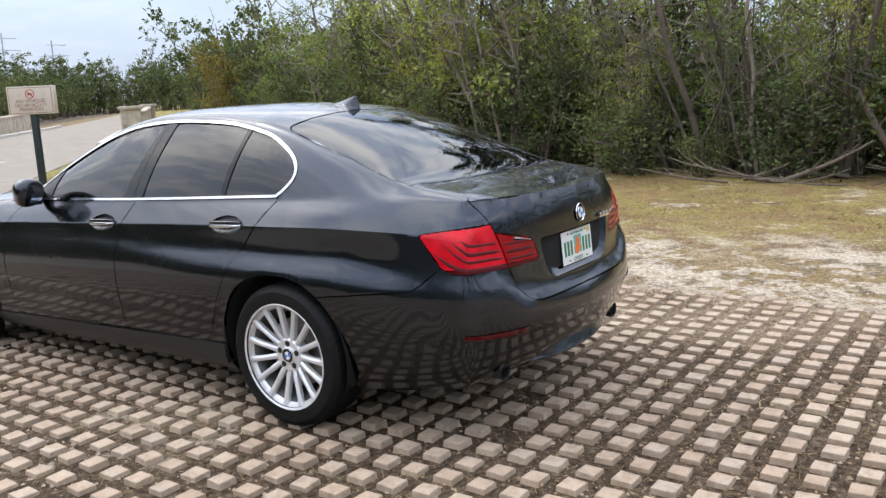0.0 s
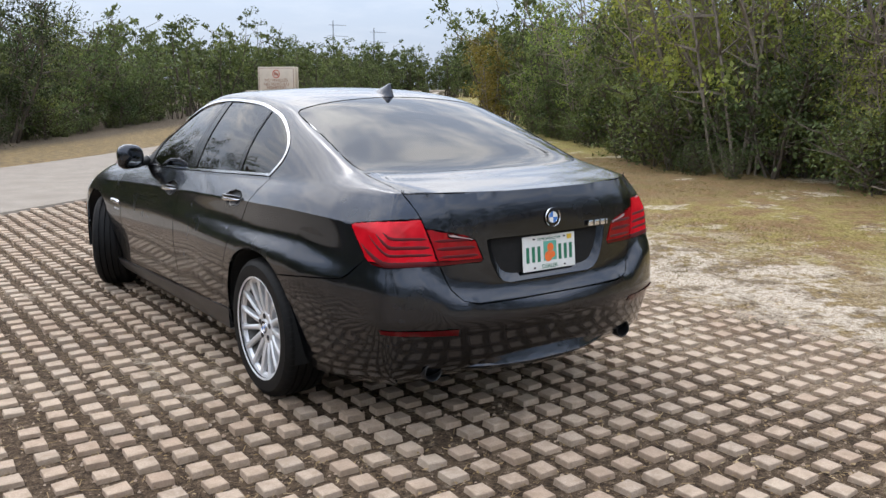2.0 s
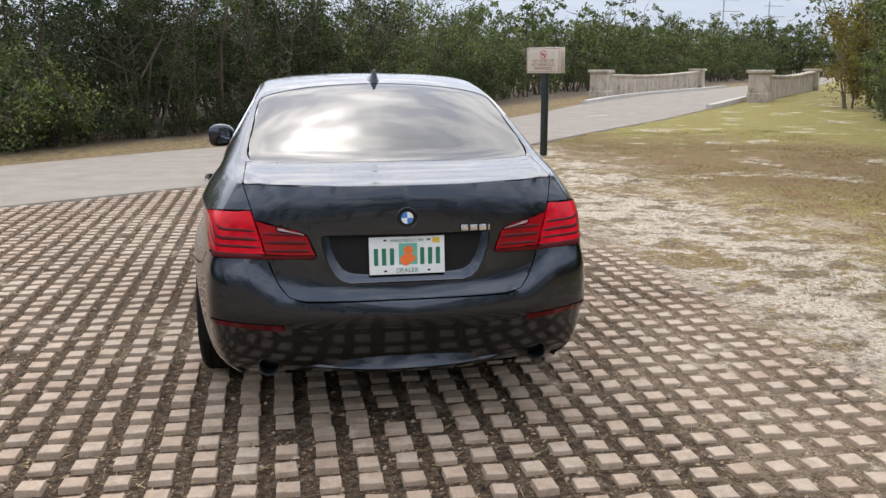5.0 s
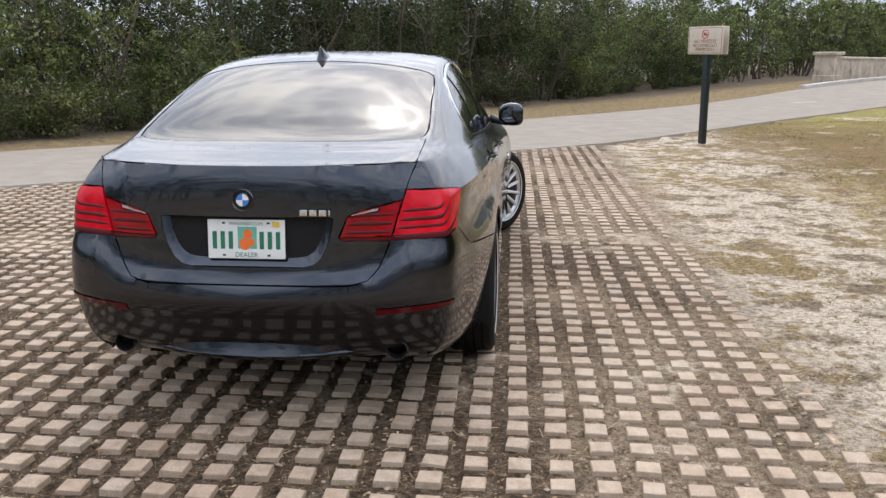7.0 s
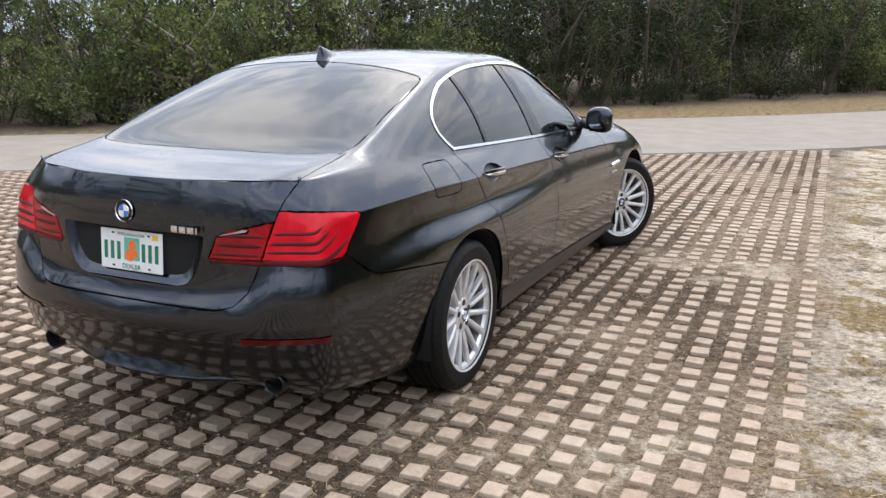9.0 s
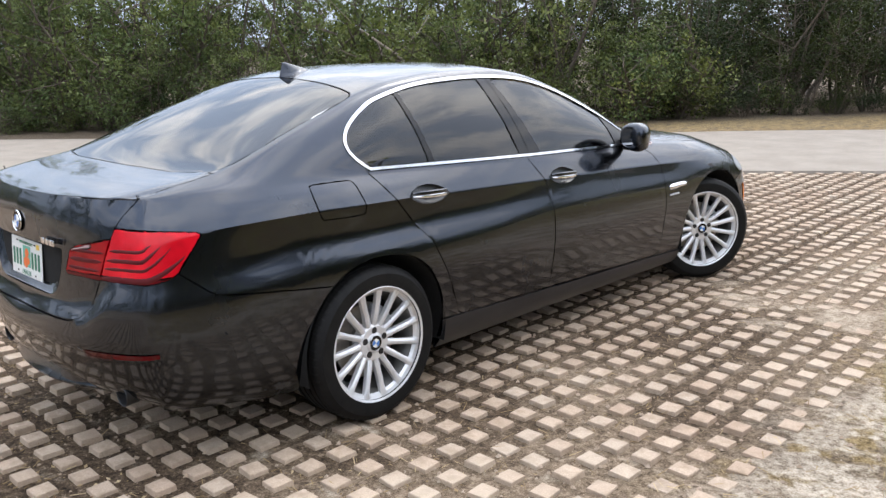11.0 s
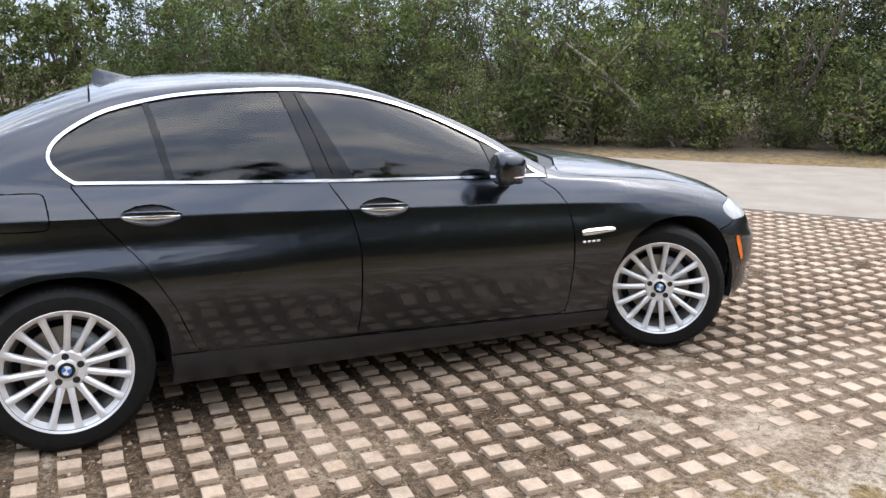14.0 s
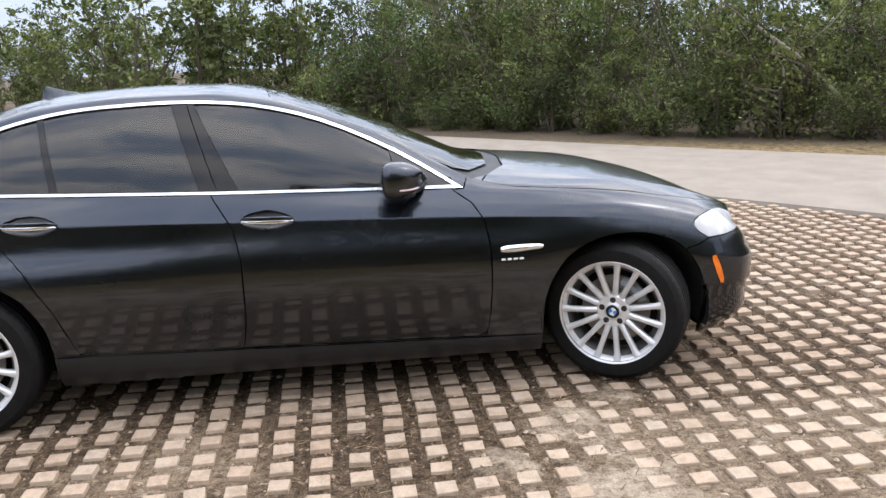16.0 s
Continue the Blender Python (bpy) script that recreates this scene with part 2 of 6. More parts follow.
    lawn = mix(nt, maths(nt, "MULTIPLY", belt, maths(nt, "ADD", 0.25, maths(nt, "MULTIPLY", mid, 0.9))), lawn, ramp(nt, crumb, [(0.40, (0.045, 0.030, 0.015)), (0.5, (0.160, 0.108, 0.052)), (0.62, (0.33, 0.235, 0.125))]))
    lawn = mix(nt, maths(nt, "MULTIPLY", smooth(nt, patch, 0.45, 0.60), maths(nt, "SUBTRACT", 1.0, maths(nt, "MULTIPLY", fresh, 0.6))), lawn, ramp(nt, crumb, [(0.42, (0.085, 0.050, 0.025)), (0.60, (0.38, 0.235, 0.115))]))
    lawn = mix(nt, maths(nt, "MULTIPLY", smooth(nt, maths(nt, "ADD", big, maths(nt, "MULTIPLY", mid, 0.35)), 0.74, 0.84), 0.85), lawn, sand)
    col = mix(nt, smooth(nt, edge, 3.5, 5.2), mix(nt, smooth(nt, maths(nt, "ADD", big, mid), 0.98, 1.12), sand, straw), lawn)
    # soil in the paving's gaps, with sand washed over it
    soil = mix(nt, smooth(nt, maths(nt, "ADD", maths(nt, "MULTIPLY", mid, 0.6), maths(nt, "MULTIPLY", big, 0.7)), 0.70, 0.90), dirt, mix(nt, smooth(nt, mid, 0.4, 0.62), straw, sand))
    inside = maths(nt, "SUBTRACT", 1.0, smooth(nt, maths(nt, "ADD", sep.outputs["X"], maths(nt, "MULTIPLY", mid, 0.7)), 2.35, 2.95))
    inside = maths(nt, "MULTIPLY", inside, smooth(nt, sep.outputs["Y"], -6.0, -5.4))
    col = mix(nt, inside, col, soil)
    # sand drifts stand proud of the soil
    drift = smooth(nt, maths(nt, "ADD", sep.outputs["Z"], maths(nt, "MULTIPLY", maths(nt, "SUBTRACT", mid, 0.5), 0.012)), -0.006, 0.001)
    col = mix(nt, maths(nt, "MULTIPLY", maths(nt, "MULTIPLY", inside, drift), maths(nt, "SUBTRACT", 0.95, maths(nt, "MULTIPLY", smooth(nt, patch, 0.44, 0.58), 0.6))), col, ramp(nt, crumb, [(0.40, (0.25, 0.185, 0.125)), (0.49, (0.48, 0.385, 0.285)), (0.60, (0.62, 0.52, 0.41))]))
    # straw verge beyond the road, and the woods' floor
    verge = smooth(nt, across_n, 8.0, 9.0)
    col = mix(nt, verge, col, mix(nt, smooth(nt, mid, 0.45, 0.65), straw, litter))
    woods = smooth(nt, edge, 9.0, 11.5)
    col = mix(nt, maths(nt, "MULTIPLY", woods, maths(nt, "SUBTRACT", 1.0, smooth(nt, across, -9.0, -6.0))), col, litter)
    col = mix(nt, smooth(nt, across_n, 11.0, 12.5), col, litter)
    nt.links.new(col, bs.inputs["Base Color"])
    bs.inputs["Roughness"].default_value = 0.97
    bs.inputs["Specular IOR Level"].default_value = 0.2
    bump(nt, bs, maths(nt, "ADD", crumb, maths(nt, "MULTIPLY", mid, 0.8)), 1.0, 0.022)
    return m


def make_road():
    m, nt, bs = material("worn_asphalt")
    geo = nt.nodes.new("ShaderNodeNewGeometry")
    pos = geo.outputs["Position"]
    fine = noise_tex(nt, pos, 120, 5, 0.7)
    mid = noise_tex(nt, pos, 2.2, 5, 0.6)
    c = ramp(nt, mid, [(0.3, (0.275, 0.232, 0.186)), (0.7, (0.36, 0.308, 0.250))])
    c = mix(nt, smooth(nt, fine, 0.35, 0.7), mix(nt, 1.0, c, (0.72, 0.72, 0.73), "MULTIPLY"), c)
    nt.links.new(c, bs.inputs["Base Color"])
    bs.inputs["Roughness"].default_value = 0.9
    bump(nt, bs, fine, 0.4, 0.004)
    return m


def make_leaf(name, dark, mid_c, light, thin=0.2):
    m, nt, bs = material(name)
    geo = nt.nodes.new("ShaderNodeNewGeometry")
    info = nt.nodes.new("ShaderNodeObjectInfo")
    r = geo.outputs["Random Per Island"]
    patch = maths(nt, "ADD", maths(nt, "MULTIPLY", noise_tex(nt, geo.outputs["Position"], 0.6, 3), 0.5), maths(nt, "MULTIPLY", noise_tex(nt, geo.outputs["Position"], 2.4, 3), 0.5))
    c = ramp(nt, maths(nt, "ADD", maths(nt, "MULTIPLY", r, 0.32), maths(nt, "MULTIPLY", maths(nt, "SUBTRACT", patch, 0.36), 2.0)), [(0.1, dark), (0.5, mid_c), (0.95, light)])
    c = mix(nt, 1.0, c, ramp(nt, info.outputs["Random"], [(0.0, (0.74, 0.86, 0.84)), (0.45, (1.0, 1.0, 1.0)), (1.0, (1.15, 1.04, 0.84))]), "MULTIPLY")
    nt.links.new(c, bs.inputs["Base Color"])
    bs.inputs["Roughness"].default_value = 0.65
    bs.inputs["Specular IOR Level"].default_value = 0.2
    tr = nt.nodes.new("ShaderNodeBsdfTranslucent")
    nt.links.new(mix(nt, 1.0, c, (1.25, 1.35, 0.6), "MULTIPLY"), tr.inputs["Color"])
    ms = nt.nodes.new("ShaderNodeMixShader")
    ms.inputs[0].default_value = thin
    nt.links.new(bs.outputs[0], ms.inputs[1])
    nt.links.new(tr.outputs[0], ms.inputs[2])
    nt.links.new(ms.outputs[0], nt.nodes["Material Output"].inputs["Surface"])
    return m


def make_bark(name, dark, light):
    m, nt, bs = material(name)
    v = coords(nt)
    mp = node(nt, "Mapping", Scale=(9, 9, 1.6))
    nt.links.new(v, mp.inputs["Vector"])
    n = noise_tex(nt, mp.outputs[0], 5, 6, 0.65)
    big = noise_tex(nt, v, 1.3, 3)
    c = ramp(nt, maths(nt, "ADD", maths(nt, "MULTIPLY", n, 0.65), maths(nt, "MULTIPLY", big, 0.35)), [(0.32, dark), (0.68, light)])
    nt.links.new(c, bs.inputs["Base Color"])
    bs.inputs["Roughness"].default_value = 0.9
    bump(nt, bs, n, 0.6, 0.012)
    return m


def make_wall():
    m, nt, bs = material("weathered_plaster")
    v = coords(nt)
    mp = node(nt, "Mapping", Scale=(1, 1, 0.7))
    nt.links.new(v, mp.inputs["Vector"])
    streak = noise_tex(nt, mp.outputs[0], 2.6, 7, 0.72)
    fine = noise_tex(nt, v, 40, 4)
    c = ramp(nt, streak, [(0.30, (0.18, 0.155, 0.12)), (0.45, (0.46, 0.395, 0.315)), (0.66, (0.66, 0.57, 0.46))])
    c = mix(nt, smooth(nt, fine, 0.4, 0.7), mix(nt, 1.0, c, (0.85, 0.85, 0.85), "MULTIPLY"), c)
    nt.links.new(c, bs.inputs["Base Color"])
    bs.inputs["Roughness"].default_value = 0.95
    bump(nt, bs, fine, 0.4, 0.006)
    return m


PAINT = make_paint("graphite_metallic_paint")
PAINT_DUSTY = make_paint("dusty_graphite_paint", 0.26)
TINT = make_tint()
RUBBER = make_rubber()
PAVER = make_paver()
GROUND = make_ground()
ROAD = make_road()
WALL = make_wall()
LEAF = make_leaf("leaf_green", (0.028, 0.041, 0.015), (0.106, 0.130, 0.049), (0.265, 0.292, 0.122))
# darker green than LEAF, with the backlit woods' shade put into it
LEAF_DARK_SHADED = make_leaf("leaf_dark_green", (0.011, 0.017, 0.007), (0.036, 0.049, 0.019), (0.098, 0.115, 0.050))
LEAF_LIGHT = make_leaf("leaf_light_green", (0.095, 0.115, 0.036), (0.27, 0.30, 0.105), (0.47, 0.48, 0.20), 0.42)
LEAF_YELLOW = make_leaf("leaf_ochre", (0.09, 0.075, 0.02), (0.19, 0.15, 0.04), (0.30, 0.24, 0.08))
GRASS = make_leaf("grass_blade", (0.07, 0.060, 0.018), (0.18, 0.148, 0.052), (0.36, 0.29, 0.14))
STRAW = make_leaf("dry_straw", (0.11, 0.07, 0.036), (0.32, 0.235, 0.145), (0.68, 0.57, 0.43))
BARK = make_bark("grey_bark", (0.075, 0.060, 0.046), (0.33, 0.275, 0.215))
BARK_DARK = make_bark("dark_bark", (0.026, 0.020, 0.014), (0.135, 0.105, 0.076))
DEADWOOD = make_bark("dead_wood", (0.06, 0.046, 0.034), (0.25, 0.20, 0.155))
# handle cup: the hollow's shade is put into this near-black
CUP_SHADED = simple("shaded_handle_cup", (0.005, 0.005, 0.006), 0.3, coat=0.15, grain=0.2)
BLACK = simple("black_plastic", (0.012, 0.012, 0.013), 0.45, grain=0.3)
# near-black for real liners; also paints the shade in gaps and hollows
SHADE_LINER_BLACK = simple("dark_cavity", (0.004, 0.004, 0.004), 0.9, grain=0.3)
GLOSS_BLACK = simple("gloss_black_trim", (0.007, 0.007, 0.008), 0.12, coat=0.2, grain=0.2, spec=0.25)
CHROME = simple("polished_metal", (0.82, 0.82, 0.84), 0.13, metal=1.0, grain=0.06, scale=20)
ALLOY = simple("silver_alloy", (0.72, 0.72, 0.73), 0.34, metal=0.45, coat=0.3, grain=0.12, scale=18)
MIRROR = simple("mirror_silver", (0.28, 0.29, 0.31), 0.02, metal=1.0)
# the barrel's metal is set darker than the rim's face
BARREL = simple("dusty_wheel_barrel", (0.10, 0.097, 0.093), 0.5, metal=0.5, grain=0.4, scale=25)
SATIN = simple("satin_bright_metal", (0.80, 0.80, 0.82), 0.3, metal=0.45, coat=0.4)
STEEL = simple("brake_steel", (0.30, 0.28, 0.26), 0.42, metal=1.0, grain=0.3, scale=25)
LAMP_RED = make_lamp("lamp_red", (0.42, 0.003, 0.010), (0.72, 0.008, 0.022))
LAMP_DIM = make_lamp("lamp_dark_red", (0.19, 0.002, 0.005), (0.40, 0.004, 0.010))
LAMP_DEEP = make_lamp("lamp_deep_red", (0.075, 0.002, 0.004), (0.12, 0.003, 0.006))
LAMP_LINE = simple("lamp_dim_red", (0.085, 0.002, 0.005), 0.5, grain=0.2, spec=0.3)
LAMP_WHITE = make_lamp("lamp_clear", (0.40, 0.26, 0.26), (0.62, 0.50, 0.49))
LAMP_AMBER = make_lamp("lamp_amber", (0.62, 0.12, 0.01), (0.85, 0.20, 0.02))
HEADLIGHT = make_lamp("headlamp_clear", (0.36, 0.37, 0.39), (0.70, 0.71, 0.72))
WHITE = simple("white_enamel", (0.74, 0.75, 0.73), 0.4, grain=0.06)
PLATE_GREEN = simple("plate_green", (0.012, 0.16, 0.085), 0.45, grain=0.15)
PLATE_TEAL = simple("plate_teal", (0.12, 0.42, 0.32), 0.45, grain=0.15)
ORANGE = simple("plate_orange", (0.80, 0.16, 0.03), 0.45, grain=0.15)
YELLOW = simple("plate_yellow", (0.75, 0.50, 0.05), 0.45, grain=0.1)
BLUE = simple("badge_blue", (0.03, 0.16, 0.50), 0.3, coat=0.6, grain=0.05)
SIGN_FACE = simple("sign_cream", (0.55, 0.48, 0.39), 0.6, grain=0.12, scale=12)
SIGN_RED = simple("sign_red", (0.45, 0.06, 0.035), 0.6, grain=0.15)
SIGN_INK = simple("sign_brown_ink", (0.20, 0.075, 0.04), 0.65, grain=0.15)
POST = simple("dark_green_post", (0.012, 0.022, 0.022), 0.45, grain=0.3)
KERB = simple("kerb_concrete", (0.50, 0.47, 0.43), 0.9, grain=0.25, scale=14, bump_d=0.004)
METAL_GREY = simple("galvanised_steel", (0.42, 0.45, 0.48), 0.6, metal=0.3, grain=0.2)
PALE_PAINT = simple("pale_road_paint", (0.55, 0.54, 0.51), 0.85, grain=0.25)

# ---------------------------------------------------------------- mesh tools
def link_mesh(name, bm, mat, parent=None, label="", sharp=35):
    me = bpy.data.meshes.new(name)
    bm.to_mesh(me)
    bm.free()
    return link_data(name, me, mat, parent, label, sharp)


def link_data(name, me, mat, parent=None, label="", sharp=35):
    for mm in (mat if isinstance(mat, (list, tuple)) else [mat]):
        me.materials.append(mm)
    if sharp and len(me.polygons):
        me.polygons.foreach_set("use_smooth", [True] * len(me.polygons))
        me.set_sharp_from_angle(angle=radians(sharp))
    ob = new(name, me)
    if parent is not None:
        ob.parent = parent
    if label:
        ob["label"] = label
    return ob


def part(name, bm, mat, parent, label="", sharp=35):
    return link_mesh(name, bm, mat, parent, label, sharp)


def thing(name, label, category, at=(0, 0, 0), group="", kind=""):
    ob = new(name)
    ob.location = at
    ob.empty_display_size = 0.2
    return tagged(ob, label, category, group, kind)


def raw(verts, faces):
    me = bpy.data.meshes.new("mesh")
    me.from_pydata([tuple(v) for v in verts], [], [tuple(f) for f in faces])
    bm = bmesh.new()
    bm.from_mesh(me)
    bpy.data.meshes.remove(me)
    return bm


def box(cx, cy, cz, sx, sy, sz, bevel=0.0, segs=2, m=None):
    bm = bmesh.new()
    bmesh.ops.create_cube(bm, size=1.0)
    bmesh.ops.scale(bm, vec=(sx, sy, sz), verts=bm.verts)
    if bevel:
        bmesh.ops.bevel(bm, geom=list(bm.edges), offset=bevel, segments=segs, affect="EDGES", profile=0.5)
    bmesh.ops.translate(bm, vec=(cx, cy, cz), verts=bm.verts)
    if m is not None:
        bmesh.ops.transform(bm, matrix=m, verts=bm.verts)
    return bm


def join(*bms):
    out = bmesh.new()
    for b in bms:
        me = bpy.data.meshes.new("tmp")
        b.to_mesh(me)
        b.free()
        out.from_mesh(me)
        bpy.data.meshes.remove(me)
    return out


def lathe(profile, n=64, closed=False):
    """Turns (radius, along) pairs round the x axis."""
    verts, faces = [], []
    k = len(profile)
    for i in range(n):
        a = 2 * math.pi * i / n
        for r, h in profile:
            verts.append((h, r * math.cos(a), r * math.sin(a)))
    for i in range(n):
        j = (i + 1) % n
        for q in range(k if closed else k - 1):
            w = (q + 1) % k
            faces.append((i * k + q, i * k + w, j * k + w, j * k + q))
    bm = raw(verts, faces)
    bmesh.ops.remove_doubles(bm, verts=bm.verts, dist=1e-6)
    bmesh.ops.recalc_face_normals(bm, faces=bm.faces)
    return bm


def tube(points, radii, n=7, cap=True):
    """A tapered tube along points."""
    verts, faces = [], []
    pts = [Vector(p) for p in points]
    up = Vector((0.31, 0.17, 0.93))
    for i, p in enumerate(pts):
        d = (pts[min(i + 1, len(pts) - 1)] - pts[max(i - 1, 0)]).normalized()
        a = d.cross(up)
        a = a.normalized() if a.length > 1e-4 else Vector((1, 0, 0))
        b = d.cross(a)
        for k in range(n):
            t = 2 * math.pi * k / n
            verts.append(p + (a * math.cos(t) + b * math.sin(t)) * radii[i])
    for i in range(len(pts) - 1):
        for k in range(n):
            w = (k + 1) % n
            faces.append((i * n + k, i * n + w, (i + 1) * n + w, (i + 1) * n + k))
    if cap:
        faces.append(tuple(range(n))[::-1])
        faces.append(tuple((len(pts) - 1) * n + k for k in range(n)))
    return verts, faces


def add_geo(store, verts, faces):
    off = len(store[0])
    store[0].extend(verts)
    store[1].extend([tuple(i + off for i in f) for f in faces])


def words(text, size, mat, parent, m, name="lettering", depth=0.001):
    cu = bpy.data.curves.new("txt", "FONT")
    cu.body, cu.size, cu.extrude = text, size, depth
    cu.align_x, cu.align_y = "CENTER", "CENTER"
    tmp = bpy.data.objects.new("txt", cu)
    scene.collection.objects.link(tmp)
    me = bpy.data.meshes.new_from_object(tmp.evaluated_get(bpy.context.evaluated_depsgraph_get()))
    bpy.data.objects.remove(tmp)
    bpy.data.curves.remove(cu)
    me.transform(m)
    me.materials.clear()
    return link_data(name, me, mat, parent, "", 0)


class Smooth:
    """Shape-preserving cubic through (x, y...) rows."""

    def __init__(self, rows):
        a = np.array(rows, float)
        self.x, self.y = a[:, 0], a[:, 1:]
        h = np.diff(self.x)[:, None]
        d = np.diff(self.y, axis=0) / h
        m = np.zeros_like(self.y)
        m[0], m[-1] = d[0], d[-1]
        if len(d) > 1:
            w1, w2 = 2 * h[1:] + h[:-1], h[1:] + 2 * h[:-1]
            ok = (d[:-1] * d[1:]) > 0
            with np.errstate(divide="ignore", invalid="ignore"):
                hm = (w1 + w2) / (w1 / d[:-1] + w2 / d[1:])
            m[1:-1] = np.where(ok, hm, 0.0)
        self.m = m

    def __call__(self, x):
        x = min(max(x, self.x[0]), self.x[-1])
        i = int(min(max(np.searchsorted(self.x, x) - 1, 0), len(self.x) - 2))
        h = self.x[i + 1] - self.x[i]
        t = (x - self.x[i]) / h
        return ((2 * t**3 - 3 * t * t + 1) * self.y[i] + (t**3 - 2 * t * t + t) * h * self.m[i]
                + (3 * t * t - 2 * t**3) * self.y[i + 1] + (t**3 - t * t) * h * self.m[i + 1])


def sstep(a, b, x):
    t = min(max((x - a) / (b - a), 0.0), 1.0)
    return t * t * (3 - 2 * t)


def in_poly(px, py, poly):
    inside, j = False, len(poly) - 1
    for i in range(len(poly)):
        (xi, yi), (xj, yj) = poly[i], poly[j]
        if (yi > py) != (yj > py) and px < (xj - xi) * (py - yi) / (yj - yi) + xi:
            inside = not inside
        j = i
    return inside

# ---------------------------------------------------------------- ground, road, paving
ROAD_NEAR = Smooth([(-60, -55), (-20, -10.5), (-5.4, 4.5), (-2.25, 6.65), (-0.95, 7.6), (0.3, 8.5), (2.4, 10.1), (4.5, 12.6), (6.7, 15.3), (11.3, 20.6), (16.6, 26.9), (30, 43.5), (60, 84)])
ROAD_FAR = Smooth([(-60, -40), (-26, -6.8), (-14, 2.9), (-10, 5.9), (-6.2, 8.9), (-2.8, 12.0), (0.6, 14.7), (4.1, 18.4), (7.4, 22.9), (11.4, 28.6), (24, 43.6), (60, 88)])
PAVE_TURN, PAVE_LEAN = -0.022, -0.005
PAVE_X1, PAVE_Y0, PAVE_X0 = 2.375, -5.6, -8.6
DRIFTS = [(1.30, 2.62, 0.34, 0.0155), (1.62, 2.25, 0.34, 0.015), (1.05, 2.86, 0.24, 0.0145), (1.95, 2.6, 0.40, 0.0155), (2.25, 0.25, 0.32, 0.0145), (2.42, -0.45, 0.42, 0.016), (-3.3, 2.5, 0.9, 0.018), (-2.7, 1.6, 0.4, 0.015),
          (-4.4, 3.3, 0.7, 0.017), (2.25, 1.1, 0.25, 0.009), (1.9, 4.2, 0.35, 0.009), (2.2, 5.6, 0.4, 0.009)]



def rise(x, y):
    return 0.22 * sstep(18, 36, 0.64 * x + 0.77 * y)


def paved(x, y):
    return PAVE_X0 < x < PAVE_X1 + PAVE_TURN * y and PAVE_Y0 < y < ROAD_NEAR(x)[0] - 0.02


def ground_z(x, y):
    far = max(abs(x), abs(y))
    v = Vector((x, y, 0))
    n1 = noise.noise(v * 0.7)
    n2 = noise.noise(v * 4.1)
    if far > 60:
        return rise(x, y) - 0.03
    if ROAD_NEAR(x)[0] - 0.02 < y < ROAD_FAR(x)[0] + 0.02:
        return rise(x, y) - 0.05
    n3 = noise.noise(v * 13.0)
    if paved(x, y):
        z = -0.0255 + 0.0065 * sstep(-0.3, 1.4, x) + 0.006 * n1 + 0.005 * n2 + 0.004 * n3
        d = 0.0
        for cx, cy, r, h in DRIFTS:
            q = math.hypot(x - cx, y - cy) / r
            if q < 1.5:
                d = max(d, (h + 0.005) * (1 - sstep(0.25, 1.25, q + 0.75 * n2 + 0.45 * n3)))
        edge = 0.018 * sstep(-0.25, 0.0, x - PAVE_X1 - PAVE_TURN * y + 0.12 * n2)
        return z + max(d, edge)
    near_edge = sstep(0.0, 0.35, x - PAVE_X1) if x > PAVE_X1 - 0.1 else 1.0
    return rise(x, y) - 0.008 + near_edge * (0.022 * n1 + 0.012 * n2 + 0.004 * n3)


def axis_lines(lo, hi, step, out):
    a = list(np.arange(lo, hi, step))
    s, p = step, hi
    while p < out:
        a.append(p)
        s *= 1.22
        p += s
    a.append(out)
    s, p = step, lo - step
    while p > -out:
        a.insert(0, p)
        s *= 1.22
        p -= s
    a.insert(0, -out)
    return a


gx, gy = axis_lines(-5.5, 6.0, 0.06, 700.0), axis_lines(-3.6, 8.5, 0.06, 700.0)
gverts = [(x, y, ground_z(x, y)) for y in gy for x in gx]
gn = len(gx)
gfaces = [(j * gn + i, j * gn + i + 1, (j + 1) * gn + i + 1, (j + 1) * gn + i) for j in range(len(gy) - 1) for i in range(gn - 1)]
ground = link_mesh("ground", raw(gverts, gfaces), GROUND, sharp=60)
tagged(ground, "pale sandy ground with patchy dry grass and straw", "ground", kind="structure")

# road: a slightly crowned strip with a real edge
rv, rf = [], []
rxs = [-60, -50, -42, -35, -30, -26] + list(np.arange(-24, 34, 0.8)) + [36, 40, 46, 52, 60]
for x in rxs:
    a, b = ROAD_NEAR(x)[0], ROAD_FAR(x)[0]
    wob = 0.05 * noise.noise(Vector((x * 1.7, 0, 3)))
    row = [(a + wob - 0.03, -0.045)] + [(a + wob + (b - a) * f, 0.006 + 0.03 * math.sin(math.pi * f)) for f in (0.0, 0.25, 0.5, 0.75, 1.0)] + [(b + 0.03, -0.045)]
    rv += [(x, yy, zz + rise(x, yy)) for yy, zz in row]
for i in range(len(rxs) - 1):
    rf += [(i * 7 + k, (i + 1) * 7 + k, (i + 1) * 7 + k + 1, i * 7 + k + 1) for k in range(6)]
road = link_mesh("road", raw(rv, rf), ROAD, sharp=50)
tagged(road, "pale worn asphalt road with crumbling edge", "road", kind="structure")

mark = link_mesh("road_marking", box(0, 0, 0, 0.75, 0.12, 0.006, 0.002, 1, pose(8.6, 20.6, 0.040 + rise(8.6, 20.6), 0, 0, 20)), PALE_PAINT)
tagged(mark, "faded white paint mark on the asphalt", "road marking", kind="structure")

# open-cell paving: rows of square concrete studs in soil
paving = tagged(new("pavement"), "open grid paving of square tan concrete studs", "paving", kind="structure")


